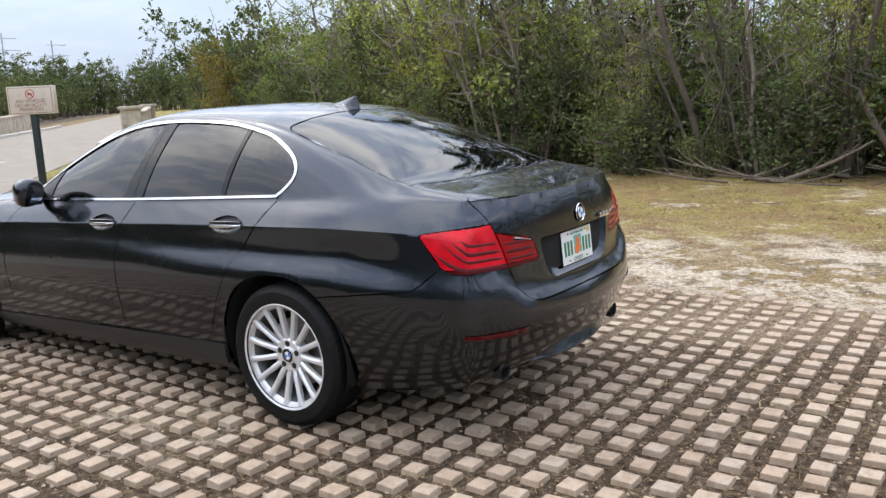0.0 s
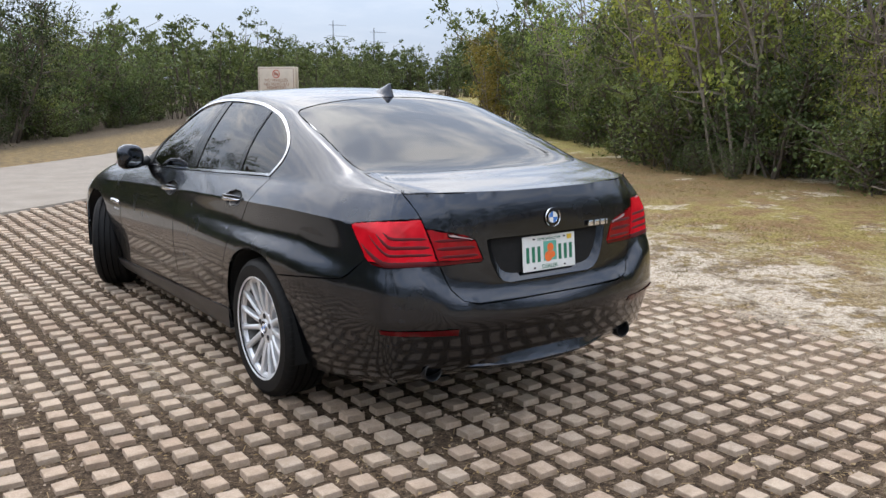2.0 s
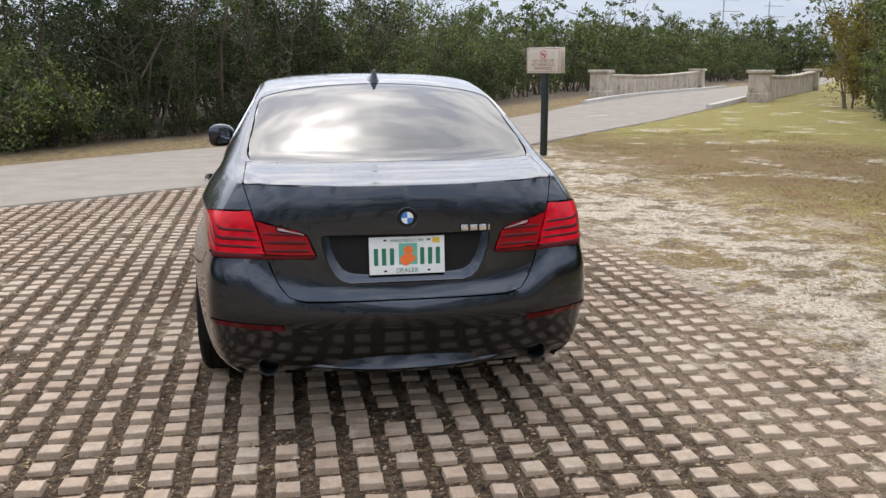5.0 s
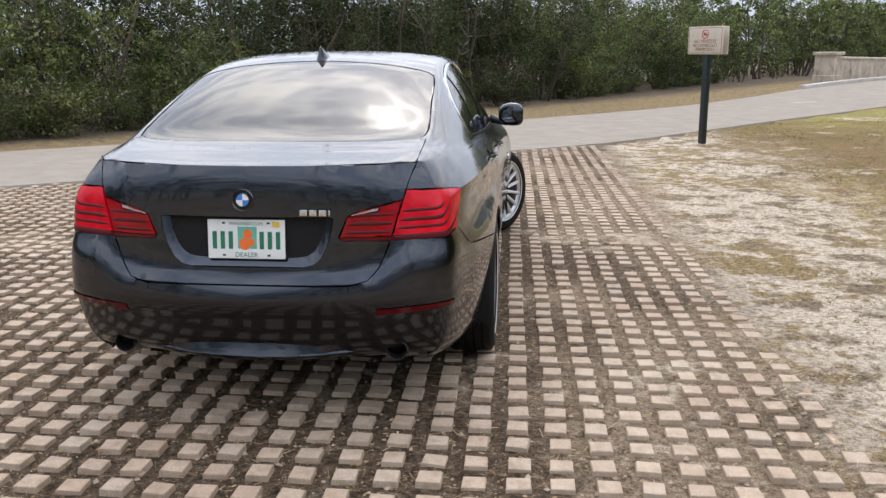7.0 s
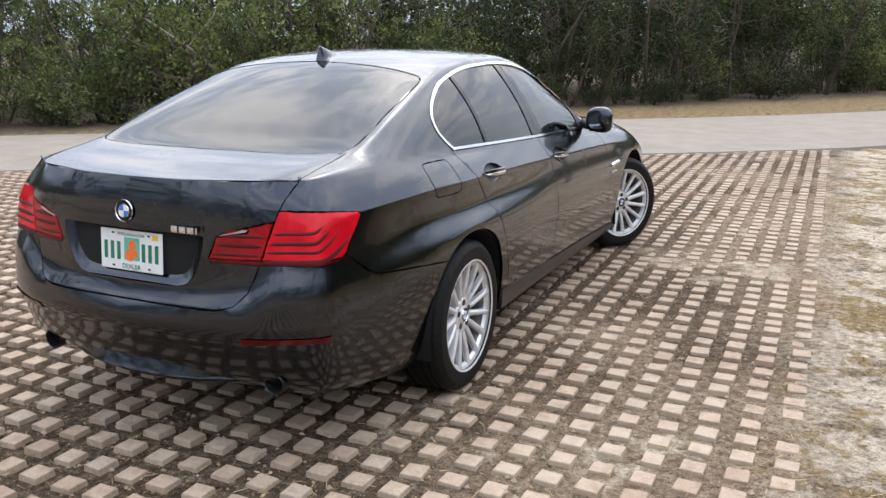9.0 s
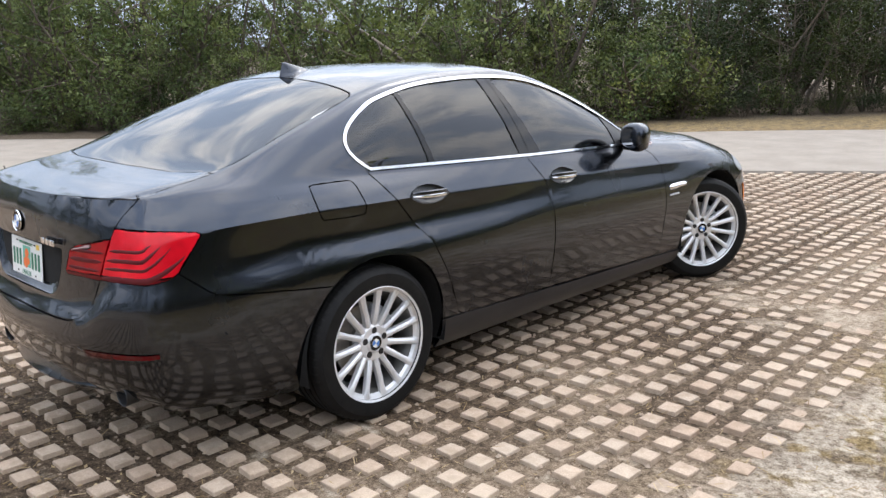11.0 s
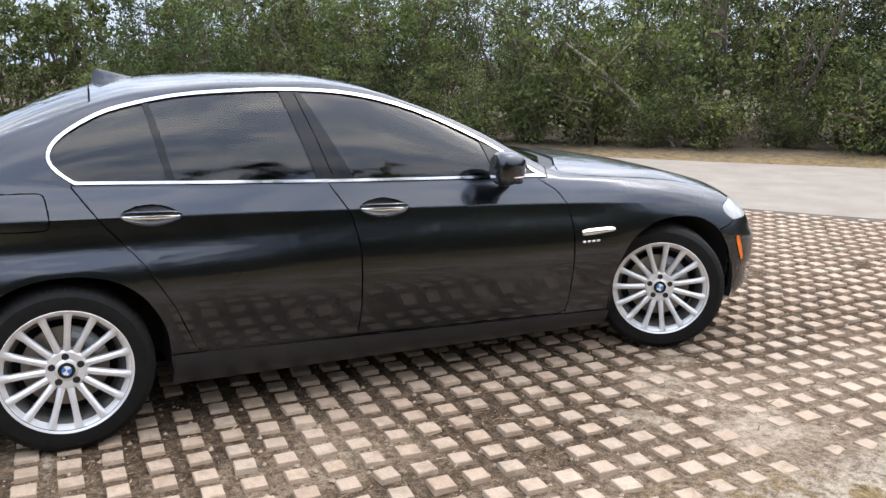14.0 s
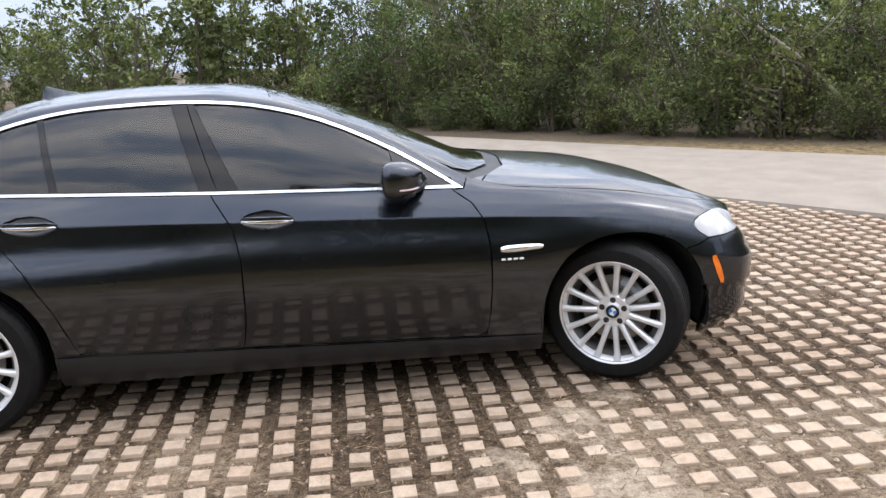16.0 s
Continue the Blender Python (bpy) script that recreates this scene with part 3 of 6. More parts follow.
def stud_mesh():
    t, s, b = 0.0395, 0.0420, 0.0460
    lv = [(t, 0.0), (s, -0.003), (b, -0.05)]
    verts = [(sx * r, sy * r, z) for r, z in lv for sx, sy in ((-1, -1), (1, -1), (1, 1), (-1, 1))]
    faces = [(0, 1, 2, 3)] + [(k * 4 + i, (k + 1) * 4 + i, (k + 1) * 4 + (i + 1) % 4, k * 4 + (i + 1) % 4) for k in range(2) for i in range(4)]
    return verts, faces


STUD_V, STUD_F = stud_mesh()
stud_kinds = []
chip = random.Random(21)
for _ in range(8):
    vs = [(vx + chip.gauss(0, 0.0010), vy + chip.gauss(0, 0.0010), vz + chip.gauss(0, 0.0004) - (0.003 if k < 4 and chip.random() < 0.06 else 0)) for k, (vx, vy, vz) in enumerate(STUD_V)]
    me = bpy.data.meshes.new("paver")
    me.from_pydata(vs, [], STUD_F)
    me.materials.append(PAVER)
    stud_kinds.append((vs, me))
PITCH = 0.156
rng = random.Random(5)
field = ([], [])
singles = 0
for j in range(-34, 92):
    for i in range(-60, 18):
        y = j * PITCH - 0.014 + i * PITCH * PAVE_LEAN + rng.gauss(0, 0.003)
        x = i * PITCH + 0.405 + y * PAVE_TURN + rng.gauss(0, 0.003)
        if not paved(x + 0.06, y + 0.08) or rng.random() < 0.004:
            continue
        m = pose(x, y, rng.gauss(-0.001, 0.0025), rng.gauss(0, 1.0), rng.gauss(0, 1.0), rng.gauss(-0.4, 2.0)) @ Matrix.Diagonal((rng.gauss(1, 0.035), rng.gauss(1, 0.035), 1, 1))
        if x > 0.85 and -1.95 < y < 2.75 and singles < 300:
            ob = new("paver", chip.choice(stud_kinds)[1])
            ob.matrix_basis = m
            ob.parent = paving
            singles += 1
        else:
            add_geo(field, [tuple(m @ Vector(v)) for v in chip.choice(stud_kinds)[0]], STUD_F)
fm = bpy.data.meshes.new("paver_field")
fm.from_pydata(field[0], [], field[1])
tagged(link_data("paver_field", fm, PAVER, paving, "", 0), kind="stuff")


def litter_stuff():
    """Straw, twigs and pebbles lying in the paving's gaps and on the sand."""
    st, pb = ([], []), ([], [])
    r = random.Random(9)
    for _ in range(20000):
        x, y = r.uniform(-4.5, 4.6), r.uniform(-3.2, 6.0)
        if noise.noise(Vector((x * 1.1, y * 1.1, 7))) < r.uniform(-0.5, 0.35):
            continue
        z = max(ground_z(x, y), -0.030) + r.uniform(0.001, 0.010)
        a, L, w = r.uniform(0, 6.28), r.uniform(0.012, 0.07), r.uniform(0.0007, 0.0018)
        dx, dy = math.cos(a) * L, math.sin(a) * L
        bx, by = -math.sin(a) * w, math.cos(a) * w
        z2 = z + r.uniform(-0.004, 0.012)
        add_geo(st, [(x - bx, y - by, z), (x + dx - bx, y + dy - by, z2), (x + dx + bx, y + dy + by, z2), (x + bx, y + by, z + 0.002)], [(0, 1, 2, 3)])
    for _ in range(15000):
        x, y = r.uniform(-4.5, 5.5), r.uniform(-3.2, 6.0)
        s = 0.004 + 0.014 * r.random() ** 3
        z = ground_z(x, y) + s * 0.3
        p = [(x + r.uniform(0.6, 1) * s * cx, y + r.uniform(0.6, 1) * s * cy, z + r.uniform(0.5, 0.9) * s * cz) for cx, cy, cz in ((1, 0, 0), (0, 1, 0), (-1, 0, 0), (0, -1, 0), (0.1, 0.1, 1))]
        add_geo(pb, p, [(0, 1, 4), (1, 2, 4), (2, 3, 4), (3, 0, 4)])
    for _ in range(6000):
        x, y = r.gauss(-0.4, 1.9), r.gauss(-2.1, 1.1)
        if y > -0.9 and abs(x) < 1.0:
            continue
        z = max(ground_z(x, y), -0.02) + r.uniform(0.001, 0.006)
        a, L = r.uniform(0, 6.28), r.uniform(0.004, 0.015)
        w = L * r.uniform(0.3, 0.6)
        ca, sa = math.cos(a), math.sin(a)
        add_geo(st, [(x - ca * L, y - sa * L, z), (x - sa * w, y + ca * w, z + r.uniform(0, 0.006)), (x + ca * L, y + sa * L, z + r.uniform(0, 0.005)), (x + sa * w, y - ca * w, z)], [(0, 1, 2, 3)])
    a = link_mesh("straw_litter", raw(*st), STRAW, sharp=0)
    tagged(a, "dry straw, leaves and twigs scattered over paving and sand", "litter", kind="stuff")
    b = link_mesh("pebbles", raw(*pb), PAVER, sharp=0)
    tagged(b, "small pale pebbles scattered in the soil", "pebbles", kind="stuff")


def grass_stuff():
    r = random.Random(11)
    g = ([], [])
    for _ in range(52000):
        x, y = r.uniform(2.8, 11.0), r.uniform(-4.0, 15.0)
        if y > ROAD_NEAR(x)[0] - 0.2:
            continue
        dens = noise.noise(Vector((x * 0.5, y * 0.5, 2))) + 0.6 * noise.noise(Vector((x * 2.1, y * 2.1, 5))) + 0.45 * sstep(3.2, 6.0, x) - 0.25
        if dens < r.uniform(-0.2, 0.6):
            continue
        z = ground_z(x, y)
        for _ in range(3):
            a, h, w = r.uniform(0, 6.28), r.uniform(0.010, 0.034), r.uniform(0.0014, 0.0032)
            lx, ly = r.gauss(0, 0.035), r.gauss(0, 0.035)
            add_geo(g, [(x - w * math.cos(a), y - w * math.sin(a), z), (x + w * math.cos(a), y + w * math.sin(a), z), (x + lx, y + ly, z + h)], [(0, 1, 2)])
    tagged(link_mesh("grass", raw(*g), GRASS, sharp=0), "short sparse dry grass on sandy lawn", "grass", kind="stuff")


litter_stuff()
grass_stuff()


# ---------------------------------------------------------------- bridge walls
def bridge_wall(a, b):
    (ax, ay), (bx, by) = a, b
    L, yaw = math.hypot(bx - ax, by - ay), math.degrees(math.atan2(by - ay, bx - ax))
    t = thing("bridge_wall", "weathered grey plaster parapet wall with capped pillars", "wall", group="bridge parapets")
    t.matrix_basis = pose(ax, ay, rise(ax, ay) - 0.15, 0, 0, yaw)
    # parapet sinks a little towards its middle
    n, v, f = 24, [], []
    for i in range(n + 1):
        s = i / n
        h = 1.08 - 0.10 * math.sin(math.pi * s) + 0.03 * sstep(0.4, 1, s)
        for yy, zz in ((-0.14, -0.1), (-0.14, h), (0.14, h), (0.14, -0.1)):
            v.append((0.3 + (L - 0.6) * s, yy, zz))
    for i in range(n):
        f += [(i * 4 + k, i * 4 + k + 1, (i + 1) * 4 + k + 1, (i + 1) * 4 + k) for k in range(3)]
    bm = raw(v, f)
    bmesh.ops.recalc_face_normals(bm, faces=bm.faces)
    part("parapet", bm, WALL, t)
    v2, f2 = [], []
    for i in range(n + 1):
        s = i / n
        h = 1.083 - 0.10 * math.sin(math.pi * s) + 0.03 * sstep(0.4, 1, s)
        for yy, zz in ((-0.19, h), (-0.19, h + 0.07), (-0.16, h + 0.10), (0.16, h + 0.10), (0.19, h + 0.07), (0.19, h)):
            v2.append((0.3 + (L - 0.6) * s, yy, zz))
    for i in range(n):
        f2 += [(i * 6 + k, i * 6 + (k + 1) % 6, (i + 1) * 6 + (k + 1) % 6, (i + 1) * 6 + k) for k in range(6)]
    bm = raw(v2, f2)
    bmesh.ops.recalc_face_normals(bm, faces=bm.faces)
    part("coping", bm, WALL, t)
    for x in (0, L):
        v, f = [], []
        for z, r in ((-0.1, 0.40), (0.45, 0.40), (0.47, 0.37), (1.22, 0.37)):
            v += [(x + sx * r, sy * r, z) for sx, sy in ((-1, -1), (1, -1), (1, 1), (-1, 1))]
        for k in range(3):
            f += [(k * 4 + i, k * 4 + (i + 1) % 4, (k + 1) * 4 + (i + 1) % 4, (k + 1) * 4 + i) for i in range(4)]
        bm = raw(v, f)
        bmesh.ops.recalc_face_normals(bm, faces=bm.faces)
        p = part("pillar", bm, WALL, t)
        part("cap", box(x, 0, 1.285, 0.92, 0.92, 0.13, 0.035, 2), WALL, p)
    return t


bridge_wall((12.5, 31.0), (23.8, 45.2))
bridge_wall((17.3, 26.6), (28.6, 40.8))


def kerb(points):
    v, f = [], []
    for i, (x, y) in enumerate(points):
        x0, y0 = points[max(i - 1, 0)]
        x1, y1 = points[min(i + 1, len(points) - 1)]
        d = Vector((x1 - x0, y1 - y0, 0)).normalized()
        s = Vector((-d.y, d.x, 0))
        for o, z in ((-0.10, -0.05), (-0.10, 0.12), (-0.08, 0.14), (0.08, 0.14), (0.10, 0.12), (0.10, -0.05)):
            v.append((x + s.x * o, y + s.y * o, z + rise(x, y)))
    for i in range(len(points) - 1):
        f += [(i * 6 + k, i * 6 + k + 1, (i + 1) * 6 + k + 1, (i + 1) * 6 + k) for k in range(5)]
    f += [tuple(range(6)), tuple(len(points) * 6 - 6 + k for k in range(6))]
    bm = raw(v, f)
    bmesh.ops.recalc_face_normals(bm, faces=bm.faces)
    return tagged(link_mesh("kerb", bm, KERB), "low pale concrete kerb beside the road", "kerb", kind="structure")


kerb([(10.5, ROAD_FAR(10.5)[0] - 0.05)] + [(x, ROAD_FAR(x)[0] - 0.05) for x in (12, 14, 16, 18, 20, 22, 24, 26)])
kerb([(x, ROAD_NEAR(x)[0]) for x in (13.6, 15, 16.5, 18, 20, 22, 24, 26, 28, 30)])


# ---------------------------------------------------------------- sign
def road_sign():
    t = thing("road_sign", "cream no-vehicles sign boards on a dark square post", "sign", (3.86, 10.12, 0))
    t.rotation_euler = (0, 0, radians(-52))      # the board's face looks along its own -y
    W, H, zc = 0.70, 0.43, 1.622
    part("post", box(0, 0, 0.86, 0.095, 0.095, 1.76, 0.008), POST, t)
    for s in (-1, 1):
        b = part("board", box(0, s * 0.062, zc, W, 0.022, H, 0.010, 3), SIGN_FACE, t)
        # thin printed border
        y = s * (0.062 + 0.0125)
        for cx, cz, sx, sz in ((0, H / 2 - 0.022, W - 0.05, 0.006), (0, -H / 2 + 0.022, W - 0.05, 0.006), (W / 2 - 0.025, 0, 0.006, H - 0.045), (-W / 2 + 0.025, 0, 0.006, H - 0.045)):
            part("border", box(cx, y, zc + cz, sx, 0.002, sz), SIGN_INK, b)
    face = -0.062 - 0.0125
    ring = lathe([(0.058, -0.001), (0.070, -0.001), (0.070, 0.001), (0.058, 0.001)], 40, closed=True)
    bmesh.ops.transform(ring, matrix=pose(0, face, zc + 0.095, 0, 0, 90), verts=ring.verts)
    slash = box(0, face - 0.0005, zc + 0.095, 0.12, 0.002, 0.011, 0, 2)
    bmesh.ops.rotate(slash, cent=(0, face, zc + 0.095), matrix=Matrix.Rotation(radians(45), 3, "Y"), verts=slash.verts)
    part("prohibition_ring", join(ring, slash), SIGN_RED, t, "red prohibition ring")
    part("vehicle_symbol", join(box(0, face + 0.0008, zc + 0.092, 0.085, 0.002, 0.018, 0.0), box(-0.008, face + 0.0008, zc + 0.108, 0.045, 0.002, 0.016), box(-0.026, face + 0.0008, zc + 0.080, 0.016, 0.002, 0.014), box(0.026, face + 0.0008, zc + 0.080, 0.016, 0.002, 0.014)), SIGN_INK, t)
    for txt, dz in (("NO VEHICLES", -0.012), ("NO VEHICULO", -0.078), ("PERMITIDO", -0.142)):
        words(txt, 0.072, SIGN_INK, t, pose(0, face, zc + dz, 90, 0, 0))


road_sign()


def utility_pole(x, y, h):
    t = thing("utility_pole", "tall grey utility pole with crossarms, far off", "pole", (x, y, 0), "utility poles")
    vs, fs = tube([(0, 0, 0), (0, 0, h)], [0.16, 0.10], 8)
    part("mast", raw(vs, fs), METAL_GREY, t)
    for k, w in ((0.94, 3.2), (0.80, 3.8), (0.66, 3.2)):
        part("crossarm", box(w * 0.25, 0, h * k, w, 0.08, 0.09), METAL_GREY, t)


utility_pole(74.5, 125.4, 11.6)
utility_pole(68.4, 128.6, 12.8)

# ---------------------------------------------------------------- the car
# Its rear axle stands at the origin, its nose points along +y. One half of the skin is made, cut into panels and mirrored.
PLAN = [(0, -1.12), (0.25, -1.110), (0.50, -1.073), (0.66, -1.022), (0.785, -0.940), (0.835, -0.76), (0.873, -0.56), (0.904, -0.28), (0.922, 0.05), (0.924, 0.7), (0.92, 1.2),
        (0.92, 1.8), (0.924, 2.4), (0.93, 2.9), (0.920, 3.2), (0.903, 3.42), (0.838, 3.60), (0.69, 3.73), (0.43, 3.80), (0, 3.83)]
PLAN_S = [0.0]
for (xa, ya), (xb, yb) in zip(PLAN, PLAN[1:]):
    PLAN_S.append(PLAN_S[-1] + math.hypot(xb - xa, yb - ya))
plan_xy = Smooth([(s, x, y) for s, (x, y) in zip(PLAN_S, PLAN)])
# body section at chosen places along the outline: heights and insets from the outline, sill to shoulder
SECTIONS = {}
SECTIONS[0] = [(0.25, 0.19), (0.31, 0.092), (0.40, 0.046), (0.500, 0.011), (0.515, 0.0), (0.598, 0.014), (0.625, 0.048), (0.80, 0.052), (0.985, 0.060), (1.053, 0.082)]
SECTIONS[2] = [(0.25, 0.19), (0.31, 0.092), (0.40, 0.046), (0.500, 0.011), (0.515, 0.0), (0.620, 0.010), (0.660, 0.042), (0.79, 0.056), (0.965, 0.070), (1.051, 0.104)]
SECTIONS[3] = [(0.25, 0.17), (0.31, 0.084), (0.40, 0.042), (0.500, 0.010), (0.515, 0.0), (0.690, 0.010), (0.755, 0.045), (0.86, 0.064), (0.960, 0.085), (1.050, 0.140)]
SECTIONS[4] = [(0.25, 0.14), (0.31, 0.068), (0.40, 0.032), (0.500, 0.009), (0.515, 0.0), (0.690, 0.008), (0.755, 0.026), (0.89, 0.047), (0.960, 0.080), (1.050, 0.150)]
SECTIONS[5] = [(0.24, 0.10), (0.30, 0.045), (0.40, 0.016), (0.505, 0.003), (0.515, 0.0), (0.66, 0.004), (0.76, 0.022), (0.925, 0.043), (0.99, 0.085), (1.056, 0.138)]
SECTIONS[6] = [(0.22, 0.09), (0.29, 0.04), (0.40, 0.014), (0.51, 0.0), (0.60, -0.004), (0.69, -0.002), (0.785, 0.035), (0.936, 0.042), (0.99, 0.078), (1.057, 0.132)]
SECTIONS[7] = [(0.20, 0.09), (0.28, 0.04), (0.40, 0.012), (0.52, -0.002), (0.65, -0.012), (0.73, -0.004), (0.815, 0.040), (0.940, 0.044), (1.0, 0.082), (1.056, 0.130)]
SECTIONS[8] = [(0.19, 0.09), (0.26, 0.04), (0.38, 0.015), (0.52, 0.000), (0.65, -0.009), (0.73, 0.000), (0.812, 0.041), (0.932, 0.047), (0.995, 0.090), (1.046, 0.133)]
SECTIONS[9] = [(0.185, 0.09), (0.25, 0.043), (0.35, 0.023), (0.485, 0.010), (0.62, 0.000), (0.72, 0.008), (0.805, 0.040), (0.910, 0.048), (0.972, 0.084), (1.022, 0.115)]
SECTIONS[10] = [(0.18, 0.09), (0.24, 0.045), (0.32, 0.03), (0.45, 0.018), (0.60, 0.006), (0.72, 0.014), (0.82, 0.038), (0.888, 0.047), (0.95, 0.080), (0.998, 0.106)]
SECTIONS[12] = [(0.17, 0.09), (0.23, 0.045), (0.32, 0.03), (0.45, 0.018), (0.58, 0.006), (0.70, 0.016), (0.78, 0.034), (0.835, 0.042), (0.89, 0.078), (0.945, 0.124)]
SECTIONS[13] = [(0.17, 0.09), (0.23, 0.045), (0.32, 0.02), (0.45, 0.005), (0.56, 0.0), (0.66, 0.002), (0.74, 0.012), (0.80, 0.030), (0.86, 0.064), (0.905, 0.12)]
SECTIONS[15] = [(0.17, 0.11), (0.23, 0.055), (0.30, 0.030), (0.38, 0.022), (0.46, 0.0), (0.55, 0.0), (0.62, 0.01), (0.70, 0.03), (0.76, 0.07), (0.80, 0.12)]
SECTIONS[17] = [(0.17, 0.15), (0.22, 0.060), (0.28, 0.025), (0.36, 0.030), (0.44, 0.0), (0.52, 0.0), (0.57, 0.02), (0.62, 0.04), (0.66, 0.07), (0.69, 0.10)]
SECTIONS[19] = [(0.17, 0.14), (0.22, 0.06), (0.28, 0.02), (0.36, 0.0), (0.44, 0.0), (0.50, 0.0), (0.55, 0.02), (0.59, 0.035), (0.62, 0.05), (0.645, 0.07)]
section_at = Smooth([(PLAN_S[i], *[v for zd in rows for v in zd]) for i, rows in SECTIONS.items()])
ARCHES = ((0.02, 0.385, 0.335, 0.378), (3.0, 0.400, 0.335, 0.388))


def skin_point(s, z):
    """A point of the lower skin at the outline length s and height z."""
    v = section_at(s).reshape(-1, 2)
    d = float(Smooth(v)(z)[0])
    # the shoulder crease: a crisp fold that fades out over the front wheel and behind the rear lamp
    y0 = float(plan_xy(s)[1])
    k = sstep(-0.95, -0.7, y0) * (1 - sstep(2.5, 3.1, y0))
    if k > 0 and z > v[5][0]:
        d += k * (float(Smooth(v[:8] if z <= v[7][0] else v[7:])(z)[0]) - d)
    x, y = plan_xy(s)
    e = 0.004
    (xa, ya), (xb, yb) = plan_xy(s - e), plan_xy(s + e)
    t = Vector((xb - xa, yb - ya)).normalized()
    return Vector((max(x - t.y * d, 0.0), y + t.x * d, z))


def shoulder(s):
    return skin_point(s, float(section_at(s)[-2]))


def sill_z(s):
    zb, y = float(section_at(s)[0]), float(plan_xy(s)[1])
    if plan_xy(s)[0] > 0.7:
        for cy, ry, cz, rz in ARCHES:
            q = abs(y - cy) / ry
            if q < 1:
                return max(zb, cz + rz * (1 - q**2.25) ** (1 / 2.25))
    return zb


def s_of_y(y):
    lo, hi = PLAN_S[3], PLAN_S[16]
    for _ in range(40):
        mid = (lo + hi) / 2
        lo, hi = (mid, hi) if plan_xy(mid)[1] < y else (lo, mid)
    return (lo + hi) / 2


# greenhouse, deck and bonnet: centre height, rail half-width and rail height along the car
TOP = Smooth([(-1.2, 1.046, 0.60, 1.048), (-1.05, 1.056, 0.60, 1.054), (-0.85, 1.078, 0.62, 1.070), (-0.66, 1.100, 0.650, 1.088), (-0.55, 1.135, 0.660, 1.105), (-0.40, 1.203, 0.664, 1.150),
              (-0.25, 1.268, 0.660, 1.205), (0.0, 1.364, 0.640, 1.292), (0.2, 1.424, 0.616, 1.358), (0.4, 1.458, 0.602, 1.402), (0.8, 1.478, 0.596, 1.434), (1.1, 1.474, 0.592, 1.432),
              (1.35, 1.440, 0.596, 1.402), (1.65, 1.348, 0.612, 1.312), (1.95, 1.238, 0.644, 1.186), (2.2, 1.130, 0.690, 1.052), (2.4, 1.046, 0.720, 0.980), (2.6, 1.018, 0.715, 0.962),
              (3.0, 0.970, 0.675, 0.935), (3.3, 0.905, 0.62, 0.872), (3.55, 0.815, 0.55, 0.79), (3.72, 0.715, 0.45, 0.71), (3.81, 0.645, 0.40, 0.655)])
N_SIDE, N_LAT = 30, 30


def bspline(ctrl, n):
    k = 3
    m = len(ctrl)
    knots = [0.0] * k + list(np.linspace(0, 1, m - k + 1)) + [1.0] * k
    out = []
    for q in range(n):
        u = min(q / (n - 1), 1 - 1e-9)
        i = max(j for j in range(k, m) if knots[j] <= u)
        d = [np.array(ctrl[j + i - k], float) for j in range(k + 1)]
        for r in range(1, k + 1):
            for j in range(k, r - 1, -1):
                den = knots[j + 1 + i - r] - knots[j + i - k]
                a = (u - knots[j + i - k]) / den if den else 0.0
                d[j] = (1 - a) * d[j - 1] + a * d[j]
        out.append(d[k])
    return out


